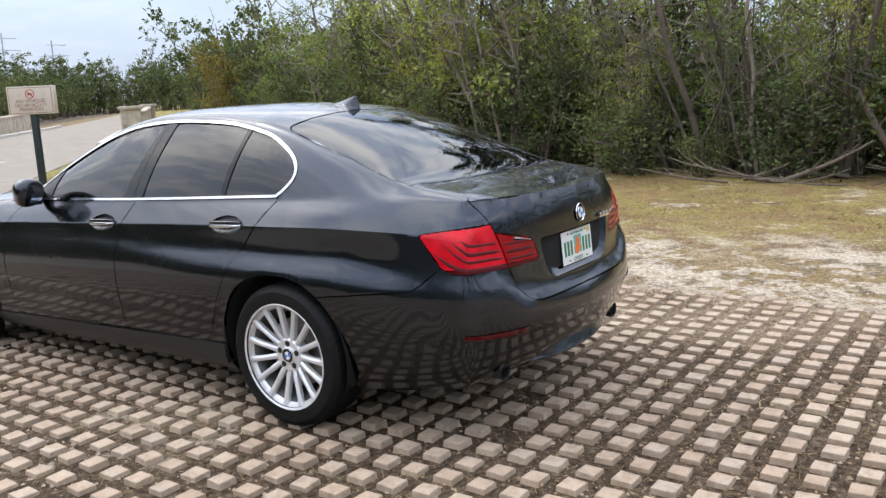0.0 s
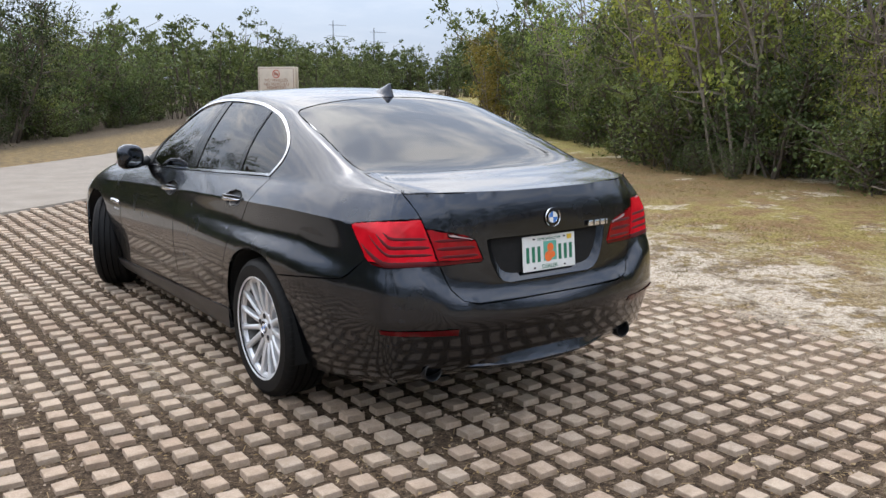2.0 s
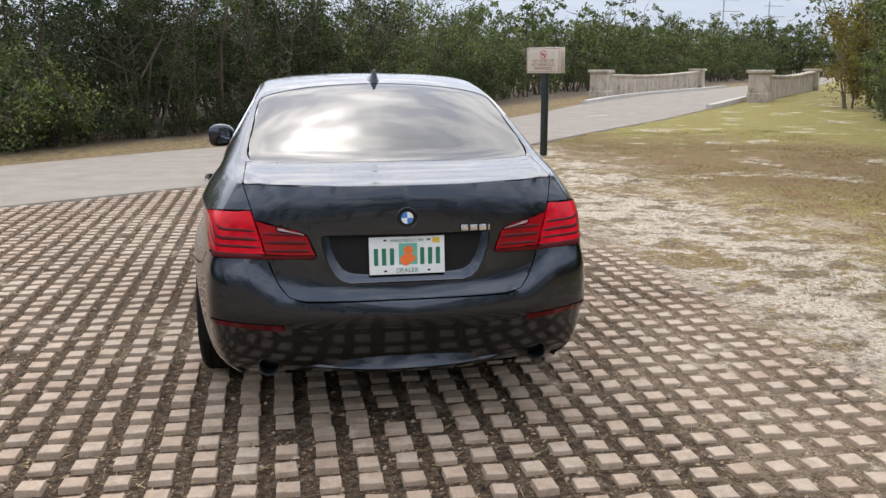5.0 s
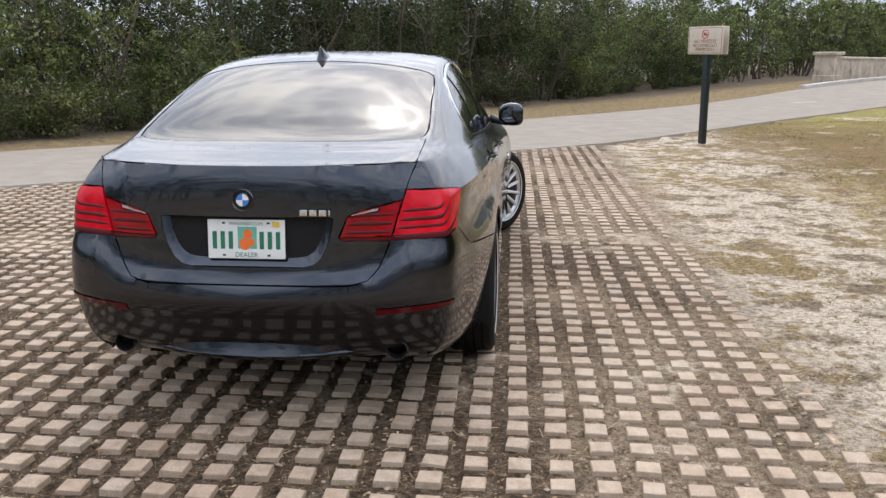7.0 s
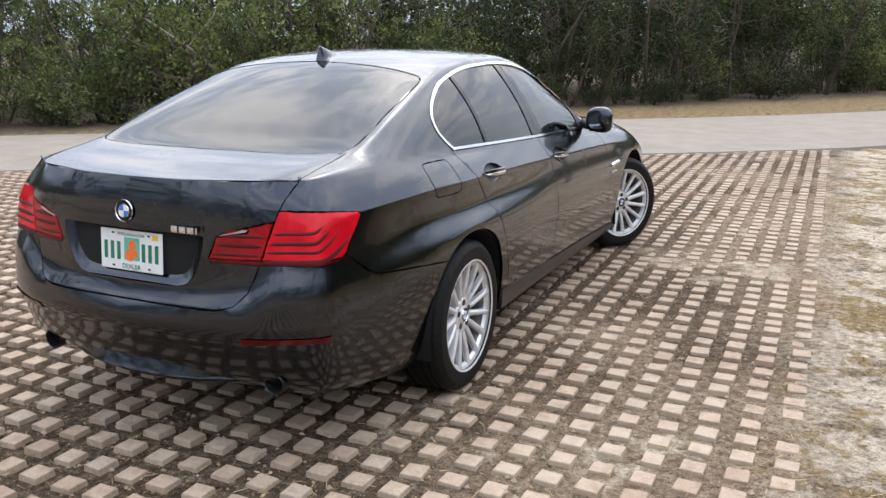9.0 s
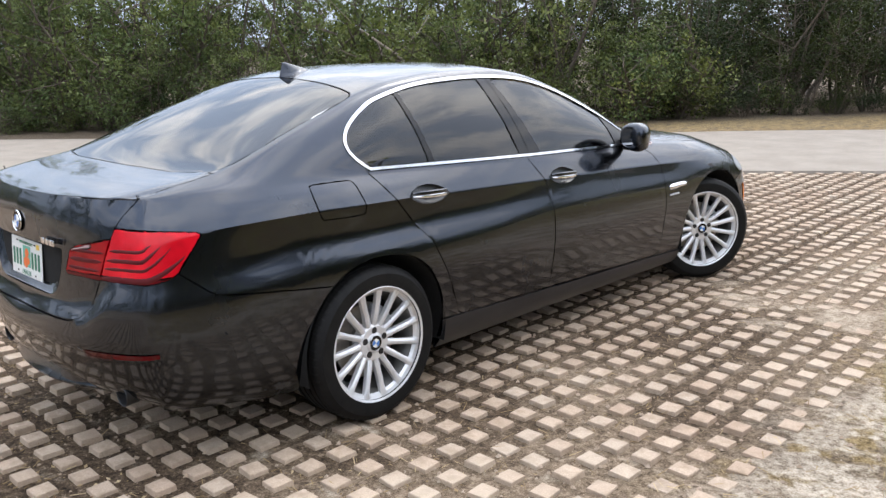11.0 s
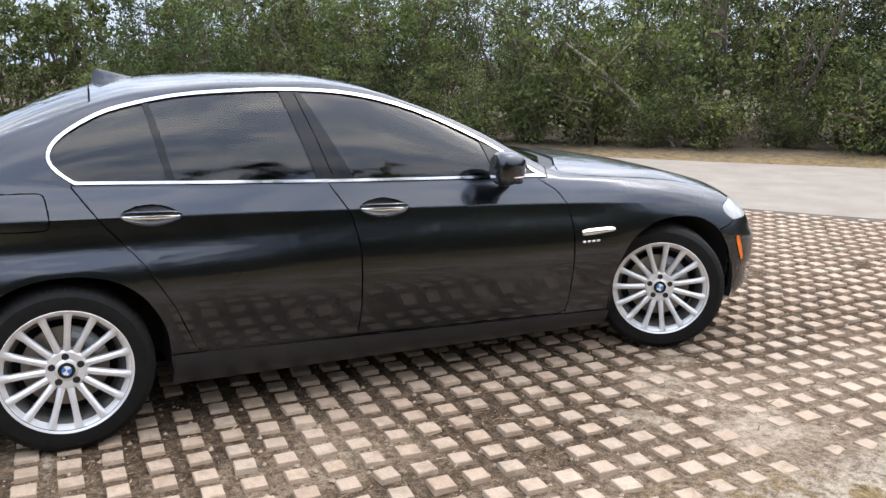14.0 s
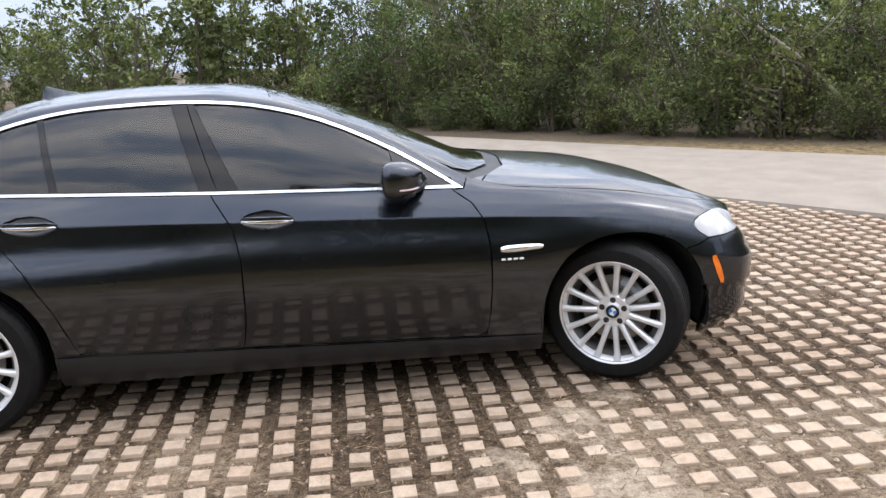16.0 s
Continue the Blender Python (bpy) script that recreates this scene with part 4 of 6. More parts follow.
def half_skin():
    s0, s1, s_end = PLAN_S[3] - 0.02, PLAN_S[17], PLAN_S[-1]
    side = list(np.linspace(s0, s1, 190))
    for cy, ry, _, _ in ARCHES:
        for y in (cy - ry - 0.002, cy - ry + 0.0005, cy - ry + 0.008, cy - ry + 0.02, cy + ry - 0.02, cy + ry - 0.008, cy + ry - 0.0005, cy + ry + 0.002):
            side.append(s_of_y(y))
    side = sorted(side)
    rear = list(np.linspace(0, s0, N_LAT))
    front = list(np.linspace(s1, s_end, N_LAT))
    line = rear[:-1] + side + front[1:]
    bm = bmesh.new()
    cols = []
    for s in line:
        zt, zb = float(section_at(s)[-2]), sill_z(s)
        col = []
        zc = float(section_at(s)[14])
        zm = max(0.515, zb + 0.03)
        levels = [zb + (zm - zb) * i / 8 for i in range(8)] + [zm + (zc - zm) * (1 - (1 - i / 12) ** 1.5) for i in range(12)]
        levels += [zc + (zt - zc) * (i / 10) ** 1.4 for i in range(11)]
        for z in levels:
            col.append(bm.verts.new(skin_point(s, z)))
        cols.append(col)
    for a, b in zip(cols, cols[1:]):
        for k in range(N_SIDE):
            bm.faces.new((a[k], b[k], b[k + 1], a[k + 1]))
    # top: the first and last rows are the shoulder's own points
    i0, i1 = N_LAT - 1, N_LAT - 1 + len(side) - 1
    bow_r = shoulder(s0).y - shoulder(0).y
    bow_f = shoulder(s_end).y - shoulder(s1).y
    # the rear edge's own sweep, carried forward over the deck
    tail = [shoulder(s) for s in rear]
    tail_x = [p.x / tail[-1].x for p in tail]
    tail_g = [(p.y - tail[-1].y) / (tail[0].y - tail[-1].y) for p in tail]
    rows = []
    for idx in range(i0, i1 + 1):
        edge = cols[idx][-1]
        e = edge.co
        if idx == i0:
            rows.append([cols[k][-1] for k in range(N_LAT)])
            continue
        if idx == i1:
            rows.append([cols[len(line) - 1 - k][-1] for k in range(N_LAT)])
            continue
        back = -bow_r * (1 - sstep(tail[-1].y - 0.01, 0.1, e.y))
        fore = bow_f * sstep(1.2, 3.4, e.y) * 0.95
        bow = back + fore
        settle = sstep(0.0, 0.22, e.y - tail[-1].y)
        zc = TOP(e.y + bow)[0] * settle + (tail[0].z + 0.05 * (e.y - tail[-1].y)) * (1 - settle)
        _, xr, zr = TOP(e.y + bow * 0.25)
        zr = zr * settle + (e.z + 0.05 * (e.y - tail[-1].y)) * (1 - settle)
        xr = min(xr, e.x * 0.93)
        zr = max(zr, e.z + 0.002 * settle + 0.3 * (zc - e.z)) if e.y < -0.6 or e.y > 2.4 else zr
        R, E = np.array((xr, zr)), np.array((e.x, e.z))
        out = np.array((0.020, 0.006)) * sstep(-0.3, 0.3, e.y) * (1 - sstep(1.9, 2.3, e.y)) + np.array((0.004, 0.004))
        ctrl = [(0, zc), (0.30 * xr, zc), (0.72 * xr, zc - (zc - zr) * 0.30), R + (-0.03, 0.008), R, R * 0.62 + E * 0.38 + out, R * 0.3 + E * 0.7 + out, E]
        pts = bspline(ctrl, N_LAT)
        row = []
        for k, (x, z) in enumerate(pts):
            if k == N_LAT - 1:
                row.append(edge)
            else:
                row.append(bm.verts.new((x, e.y + back * float(np.interp(x / e.x, tail_x, tail_g)) + fore * (1 - (x / e.x) ** 2), z)))
        rows.append(row)
    for a, b in zip(rows, rows[1:]):
        for k in range(N_LAT - 1):
            vs = []
            for v in (a[k], a[k + 1], b[k + 1], b[k]):
                if v not in vs:
                    vs.append(v)
            if len(vs) > 2:
                try:
                    bm.faces.new(vs)
                except ValueError:
                    pass
    bmesh.ops.remove_doubles(bm, verts=bm.verts, dist=1e-5)
    bmesh.ops.recalc_face_normals(bm, faces=bm.faces)
    up = sum(f.normal.z * f.calc_area() for f in bm.faces if f.normal.z ** 2 > 0.5)
    if up < 0:
        bmesh.ops.reverse_faces(bm, faces=bm.faces)
    bm.normal_update()
    return bm


# panel outlines: side view (y, z), rear view (x, z), top view (x, y)
DOOR_R = [(0.085, 1.10), (0.085, 1.045), (0.18, 0.91), (0.33, 0.73), (0.43, 0.55), (0.495, 0.39), (0.512, 0.352), (0.545, 0.337), (1.22, 0.312), (1.24, 0.45), (1.243, 0.71), (1.215, 0.86), (1.13, 0.998), (1.12, 1.10)]
DOOR_F = [(1.12, 1.10), (1.13, 0.998), (1.215, 0.86), (1.243, 0.71), (1.24, 0.45), (1.22, 0.312), (2.29, 0.275), (2.33, 0.29), (2.345, 0.34), (2.36, 0.5), (2.36, 0.70), (2.34, 0.82), (2.29, 0.90), (2.21, 0.957), (2.2, 1.1)]
FENDER = [(2.33, 0.05), (2.33, 0.29), (2.345, 0.34), (2.36, 0.5), (2.36, 0.70), (2.34, 0.82), (2.29, 0.90), (2.21, 0.957), (2.262, 0.962), (2.34, 1.10), (4.0, 1.10), (4.0, 0.05)]
SILL = [(0.30, 0.342), (0.512, 0.338), (1.22, 0.307), (2.30, 0.270), (2.70, 0.258), (2.70, 0.05), (0.30, 0.05)]


def flowing(pts, per=3):
    """A smooth line through the points."""
    out = []
    for i in range(len(pts) - 1):
        p = [np.array(pts[max(0, min(len(pts) - 1, i + k))], float) for k in (-1, 0, 1, 2)]
        for j in range(per):
            t = j / per
            q = 0.5 * (2 * p[1] + (p[2] - p[0]) * t + (2 * p[0] - 5 * p[1] + 4 * p[2] - p[3]) * t * t + (3 * p[1] - p[0] - 3 * p[2] + p[3]) * t ** 3)
            out.append((float(q[0]), float(q[1])))
    return out + [tuple(pts[-1])]


def shrunk(poly, d):
    """The outline drawn in by d all round."""
    out, n = [], len(poly)
    area = sum(poly[i][0] * poly[(i + 1) % n][1] - poly[(i + 1) % n][0] * poly[i][1] for i in range(n))
    for i in range(n):
        a, b, c = (Vector(poly[(i + k) % n]) for k in (-1, 0, 1))
        na, nb = [Vector((-(q - p).y, (q - p).x)).normalized() * (1 if area > 0 else -1) for p, q in ((a, b), (b, c))]
        m = na + nb
        out.append(tuple(b + m * (2 * d / max(m.length_squared, 0.12))))
    return out


FLAP = flowing([(-0.240, 0.935), (-0.239, 1.005), (-0.232, 1.026), (-0.212, 1.035), (-0.045, 1.032), (-0.022, 1.024), (-0.012, 1.004), (-0.004, 0.935), (-0.010, 0.908), (-0.032, 0.895), (-0.20, 0.898), (-0.228, 0.909), (-0.240, 0.935)], 2)[:-1]
GLASS_OUT = flowing([(0.098, 1.0535), (0.040, 1.098), (0.008, 1.146), (0.016, 1.196), (0.068, 1.250), (0.18, 1.313), (0.30, 1.354), (0.53, 1.396), (0.79, 1.411), (1.05, 1.411), (1.33, 1.384), (1.63, 1.303), (1.96, 1.150), (2.262, 0.962)]) + [(1.17, 1.004)]
GLASS_IN = shrunk(GLASS_OUT, 0.0135)
CUPS = [[(y + 0.116 * math.cos(a), z + 0.041 * math.sin(a) * (1 - 0.25 * math.cos(a) ** 2) - 0.0056 * math.cos(a)) for a in np.linspace(0, 2 * math.pi, 25)[:-1]] for y, z in ((0.37, 0.925), (1.368, 0.885))]
PILLAR_B = [(0.950, 1.45), (1.085, 1.0), (1.165, 0.995), (1.018, 1.45)]
PILLAR_F = [(1.018, 1.45), (1.165, 0.995), (1.265, 0.99), (1.040, 1.45)]
PILLAR_Q = [(0.375, 1.42), (0.458, 1.0), (0.492, 1.0), (0.402, 1.42)]
MIRROR_FOOT = [(1.93, 1.16), (1.975, 0.97), (2.25, 0.97), (2.25, 1.0)]
LID = [(-0.1, 0.600), (0.40, 0.603), (0.468, 0.618), (0.512, 0.665), (0.552, 0.766), (0.607, 0.958), (0.640, 1.050), (0.640, 1.3), (-0.1, 1.3)]
REVERSE = [(0.404, 0.861), (0.408, 0.871), (0.490, 0.891), (0.512, 0.893), (0.505, 0.879)]
LAMP_IN = [(0.62, 0.924), (0.50, 0.897), (0.415, 0.875), (0.392, 0.860), (0.360, 0.782), (0.370, 0.769), (0.552, 0.766), (0.70, 0.766), (0.70, 0.940)]
RECESS = [(-0.1, 0.858), (0.338, 0.858), (0.330, 0.80), (0.312, 0.745), (0.288, 0.700), (0.262, 0.678), (0.225, 0.668), (-0.1, 0.668)]
REAR_GLASS = [(-0.1, -0.640), (0.42, -0.622), (0.575, -0.585), (0.626, -0.540), (0.640, -0.46), (0.604, 0.12), (0.592, 0.165), (0.566, 0.190), (-0.1, 0.222)]
WINDSCREEN = [(-0.1, 2.50), (0.40, 2.44), (0.62, 2.32), (0.665, 2.24), (0.655, 2.15), (0.548, 1.44), (0.50, 1.40), (-0.1, 1.335)]
COWL = [(-0.1, 2.58), (0.42, 2.52), (0.64, 2.40), (0.73, 2.31), (0.70, 2.24), (0.655, 2.15), (0.665, 2.24), (0.62, 2.32), (0.40, 2.44), (-0.1, 2.50)]
BONNET = [(-0.1, 2.58), (0.42, 2.52), (0.64, 2.40), (0.73, 2.36), (0.775, 2.50), (0.785, 2.7), (0.785, 2.95), (0.762, 3.2), (0.70, 3.42), (0.56, 3.60), (-0.1, 3.74)]
DECK = [(-0.1, -1.3), (0.640, -1.3), (0.640, -0.99), (0.640, -0.80), (0.640, -0.62), (0.640, -0.56), (0.626, -0.540), (0.575, -0.585), (0.42, -0.622), (-0.1, -0.640)]
BUMPER_R = [(-1.3, 0.05), (-0.12, 0.05), (-0.12, 0.630), (-0.21, 0.638), (-0.45, 0.667), (-0.66, 0.690), (-0.70, 0.697), (-0.735, 0.718), (-0.80, 0.776), (-0.83, 0.80), (-0.95, 0.79), (-1.06, 0.768), (-1.3, 0.768)]
LAMP_OUT = flowing([(-1.06, 0.767), (-0.98, 0.767), (-0.90, 0.771), (-0.85, 0.782), (-0.815, 0.806), (-0.765, 0.873), (-0.730, 0.913), (-0.727, 0.926), (-0.750, 0.934), (-0.84, 0.947), (-0.95, 0.957), (-1.06, 0.958)], 2) + [(-1.3, 0.958), (-1.3, 0.767)]
BUMPER_F = [(3.30, 0.05), (3.30, 0.628), (3.36, 0.640), (3.41, 0.665), (3.60, 0.672), (3.9, 0.66), (3.9, 0.05)]

HEADLAMP = flowing([(3.41, 0.668), (3.362, 0.700), (3.340, 0.730), (3.358, 0.755), (3.41, 0.771), (3.48, 0.776), (3.57, 0.760), (3.66, 0.720)], 2) + [(3.9, 0.705), (3.9, 0.66), (3.60, 0.675)]


def poly_cut(bm, poly, axes, ok):
    """Cuts the faces that pass ok() along the polygon's sides, seen along the third axis."""
    a, b = axes
    n = len(poly)
    for i in range(n):
        p, q = poly[i], poly[(i + 1) % n]
        lo0, hi0 = min(p[0], q[0]) - 0.004, max(p[0], q[0]) + 0.004
        lo1, hi1 = min(p[1], q[1]) - 0.004, max(p[1], q[1]) + 0.004
        faces = []
        for f in bm.faces:
            if not ok(f):
                continue
            c0, c1 = [v.co[a] for v in f.verts], [v.co[b] for v in f.verts]
            if max(c0) > lo0 and min(c0) < hi0 and max(c1) > lo1 and min(c1) < hi1:
                faces.append(f)
        if not faces:
            continue
        co, no = Vector((0, 0, 0)), Vector((0, 0, 0))
        co[a], co[b] = p
        no[a], no[b] = q[1] - p[1], -(q[0] - p[0])
        if no.length < 1e-9:
            continue
        geom = set(faces)
        for f in faces:
            geom.update(f.edges)
            geom.update(f.verts)
        bmesh.ops.bisect_plane(bm, geom=list(geom), plane_co=co, plane_no=no.normalized(), dist=0.0004)


def sideways(f):
    c = f.calc_center_median()
    return abs(f.normal.x) > 0.28 and c.x > 0.45


def rearwards(f):
    return f.normal.y < -0.25 and f.calc_center_median().y < -0.6


def upwards(f):
    return f.normal.z > 0.12


skin = half_skin()
YZ, XZ, XY = (1, 2), (0, 2), (0, 1)
for poly in (DOOR_R, DOOR_F, *CUPS, SILL, FLAP, GLASS_OUT, GLASS_IN, PILLAR_B, PILLAR_F, PILLAR_Q, MIRROR_FOOT, BUMPER_F, HEADLAMP):
    poly_cut(skin, poly, YZ, sideways)
corner = lambda f: f.calc_center_median().y < -0.08 and f.calc_center_median().x > 0.40 and f.calc_center_median().z < 1.03
for poly in (BUMPER_R, LAMP_OUT):
    poly_cut(skin, poly, YZ, corner)
poly_cut(skin, LID, XZ, lambda f: f.calc_center_median().y < -0.6 and f.calc_center_median().z < 1.07 and f.calc_center_median().x < 0.75)
for poly in (LAMP_IN, REVERSE, RECESS):
    poly_cut(skin, poly, XZ, rearwards)
for poly in (REAR_GLASS, WINDSCREEN, COWL, BONNET):
    poly_cut(skin, poly, XY, upwards)
poly_cut(skin, DECK, XY, lambda f: f.normal.z > 0.5 and f.calc_center_median().z > 1.05)
poly_cut(skin, FENDER, YZ, lambda f: f.calc_center_median().y > 2.15 and f.calc_center_median().x > 0.45)
poly_cut(skin, [(-0.76, 0.782), (-1.09, 0.782)], YZ, corner)
poly_cut(skin, [(0.34, 0.782), (0.57, 0.782)], XZ, rearwards)
skin.normal_update()


def panel_of(f):
    c, n = f.calc_center_median(), f.normal
    if c.z > 0.86 and n.z > 0.25:
        if in_poly(c.x, c.y, REAR_GLASS):
            return "rear_window"
        if in_poly(c.x, c.y, WINDSCREEN):
            return "windscreen"
        if in_poly(c.x, c.y, COWL):
            return "cowl"
    if c.y > 2.2 and n.z > 0.12 and in_poly(c.x, c.y, BONNET):
        return "bonnet"
    if c.y < -0.56 and c.x < 0.70 and in_poly(c.x, c.z, LID) and not (n.z > 0.5 and c.z > 1.05 and not in_poly(c.x, c.y, DECK)):
        if in_poly(c.x, c.z, LAMP_IN):
            if in_poly(c.x, c.z, REVERSE):
                return "reversing_light"
            return "inner_rim_low" if c.z < 0.782 else "inner_lens"
        return "recess" if in_poly(c.x, c.z, RECESS) else "boot_lid"
    if c.y < -0.1 and c.x > 0.38:
        if c.y < -0.70 and in_poly(c.y, c.z, LAMP_OUT):
            return "outer_rim_low" if c.z < 0.782 else "outer_lens"
        if in_poly(c.y, c.z, BUMPER_R):
            return "rear_bumper"
    if c.y < -1.0 and c.z < 0.63:
        return "rear_bumper"
    if abs(n.x) > 0.25 and c.x > 0.45:
        if in_poly(c.y, c.z, GLASS_OUT):
            if not in_poly(c.y, c.z, GLASS_IN):
                return "window_trim"
            if in_poly(c.y, c.z, PILLAR_B):
                return "pillar_trim"
            if in_poly(c.y, c.z, PILLAR_F):
                return "pillar_front"
            if in_poly(c.y, c.z, PILLAR_Q):
                return "window_divider"
            if in_poly(c.y, c.z, MIRROR_FOOT):
                return "mirror_foot"
            return "glass_q" if c.y < 0.45 - 0.3 * (c.z - 1.2) * 0.67 and c.y < 0.46 else ("glass_r" if c.y < 1.1 else "glass_f")
        if in_poly(c.y, c.z, FLAP):
            return "fuel_flap"
        if any(in_poly(c.y, c.z, cup) for cup in CUPS):
            return "cup_opening"
        if in_poly(c.y, c.z, DOOR_R) and c.z < 1.052:
            return "door_r"
        if in_poly(c.y, c.z, DOOR_F) and c.z < 1.01:
            return "door_f"
        if in_poly(c.y, c.z, SILL):
            return "sill"
        if c.y > 3.3 and in_poly(c.y, c.z, HEADLAMP):
            return "headlamp"
    if c.y > 3.25 and (in_poly(c.y, c.z, BUMPER_F) or (c.y > 3.62 and c.z < 0.70)):
        return "front_bumper"
    if c.y > 2.15 and c.x > 0.45 and in_poly(c.y, c.z, FENDER):
        return "fender"
    return "body"


panels = {}
for f in skin.faces:
    panels.setdefault(panel_of(f), []).append(f)


def broad_normal(v):
    """The normal of a corner, weighed by its faces' areas."""
    n = sum((f.normal * f.calc_area() for f in v.link_faces), Vector((0, 0, 0)))
    return n.normalized() if n.length > 1e-12 else v.normal.copy()


def panel_mesh(names, mirror=False, both=False, gap=0.0036, depth=0.014, lift=0.0, inset=True, right_extra=()):
    """Faces of the named panels as one mesh: edges drawn back by the gap and folded inwards."""
    bm = bmesh.new()
    sides = [1, -1] if both else ([-1] if mirror else [1])
    for sx in sides:
        seen = {}
        for nm in list(names) + (list(right_extra) if sx < 0 else []):
            for f in panels.get(nm, []):
                vs = []
                for v in f.verts:
                    if v not in seen:
                        p = v.co
                        seen[v] = bm.verts.new((sx * (0.0 if abs(p.x) < 1e-4 else p.x), p.y, p.z))
                    vs.append(seen[v])
                try:
                    bm.faces.new(vs if sx > 0 else vs[::-1])
                except ValueError:
                    pass
    if both:
        bmesh.ops.remove_doubles(bm, verts=bm.verts, dist=2e-5)
    bm.normal_update()
    if lift:
        for v, nrm in [(v, v.normal.copy()) for v in bm.verts]:
            v.co += nrm * lift
    if inset:
        edge_v = {}
        for e in bm.edges:
            if e.is_boundary:
                for v in e.verts:
                    edge_v.setdefault(v, broad_normal(v))
        moves = []
        for v, nrm in edge_v.items():
            d = Vector((0, 0, 0))
            for f in v.link_faces:
                d += f.calc_center_median() - v.co
            d -= nrm * d.dot(nrm)
            if d.length > 1e-6:
                moves.append((v, d.normalized() * gap))
        for v, d in moves:
            v.co += d
        lows = {v: bm.verts.new(v.co - nrm * depth) for v, nrm in edge_v.items()}
        for e in [e for e in bm.edges if e.is_boundary]:
            a, b = e.verts
            if a in lows and b in lows:
                f = e.link_faces[0]
                order = [lp.vert for lp in f.loops]
                i = order.index(a)
                first, second = (b, a) if order[(i + 1) % len(order)] == b else (a, b)
                try:
                    bm.faces.new((first, second, lows[second], lows[first]))
                except (ValueError, KeyError):
                    pass
    return bm


car = thing("car", "dark graphite metallic four-door saloon with tinted windows", "car")
part("body", panel_mesh(["body"], both=True, right_extra=("fuel_flap",)), PAINT, car, sharp=28)
part("rear_bumper", panel_mesh(["rear_bumper"], both=True), PAINT, car, sharp=40)
part("front_bumper", panel_mesh(["front_bumper"], both=True), PAINT, car, sharp=40)
boot = part("boot_lid", panel_mesh(["boot_lid"], both=True), PAINT, car, sharp=40)
part("bonnet", panel_mesh(["bonnet"], both=True), PAINT, car, sharp=40)
part("cowl", panel_mesh(["cowl"], both=True, lift=-0.012), BLACK, car, "matt black plastic cowl")
part("rear_window", panel_mesh(["rear_window"], both=True, lift=-0.002, gap=0.0055, depth=0.006), TINT, car, "dark tinted rear glass")
part("windscreen", panel_mesh(["windscreen"], both=True, lift=-0.002, gap=0.003, depth=0.006), TINT, car, "tinted windscreen")
part("fuel_flap", panel_mesh(["fuel_flap"]), PAINT, car)


def handle(parent, sx, y, z):
    """A pull handle over an elliptic cup, the hollow's shade put into its colour."""
    ca = 0.119
    verts, faces, n = [], [], 36
    for r, dep in ((1.0, 0.002), (0.93, 0.010), (0.8, 0.020), (0.5, 0.026), (0.0, 0.028)):
        for k in range(n):
            a = 2 * math.pi * k / n
            yy, zz = y + ca * r * math.cos(a), z + 0.043 * r * math.sin(a) * (1 - 0.25 * math.cos(a) ** 2) - 0.045 * ca * r * math.cos(a)
            p = skin_point(s_of_y(yy), zz)
            verts.append((sx * (p.x - dep), yy, zz))
    for i in range(4):
        faces += [(i * n + k, i * n + (k + 1) % n, (i + 1) * n + (k + 1) % n, (i + 1) * n + k) for k in range(n)]
    bm = raw(verts, faces)
    bmesh.ops.recalc_face_normals(bm, faces=bm.faces)
    part("handle_cup", bm, CUP_SHADED, parent, "elliptic handle cup with shade put into its dark colour")
    # grip: arched bar
    for name, mat, hz, half, off in (("grip", PAINT, 0.010, 0.013, 0.030), ("grip_strip", CHROME, -0.002, 0.0085, 0.034)):
        v, f, m = [], [], 8
        for i in range(21):
            q = i / 20 * 2 - 1
            yy = y + q * 0.112
            base = skin_point(s_of_y(yy), z)
            o = off * (1 - abs(q) ** 3.2) + 0.001
            w = half * (1 - abs(q) ** 5 * 0.75)
            for k in range(m):
                a = 2 * math.pi * k / m
                v.append((sx * (base.x + o + 0.006 * math.cos(a)), yy, z + hz - 0.045 * q * 0.112 + w * math.sin(a)))
        for i in range(20):
            f += [(i * m + k, i * m + (k + 1) % m, (i + 1) * m + (k + 1) % m, (i + 1) * m + k) for k in range(m)]
        f += [tuple(range(m)), tuple(20 * m + k for k in range(m))]
        bm = raw(v, f)
        bmesh.ops.recalc_face_normals(bm, faces=bm.faces)
        part(name, bm, mat, parent, "bright metal strip" if mat is CHROME else "")


def split_x(z):
    """Where the boot's lamp meets the wing's lamp."""
    return 0.552 + 0.2865 * (z - 0.766)


def s_at_x(x, z):
    lo, hi = 0.0, PLAN_S[6]
    for _ in range(36):
        mid = (lo + hi) / 2
        lo, hi = (mid, hi) if skin_point(mid, z).x < x else (lo, mid)
    return lo


def off_skin(s, z, d):
    """A point d outside the lower skin."""
    p = skin_point(s, z)
    n = (skin_point(s + 0.004, z) - skin_point(s - 0.004, z)).cross(skin_point(s, z + 0.004) - skin_point(s, z - 0.004)).normalized()
    return p + n * d


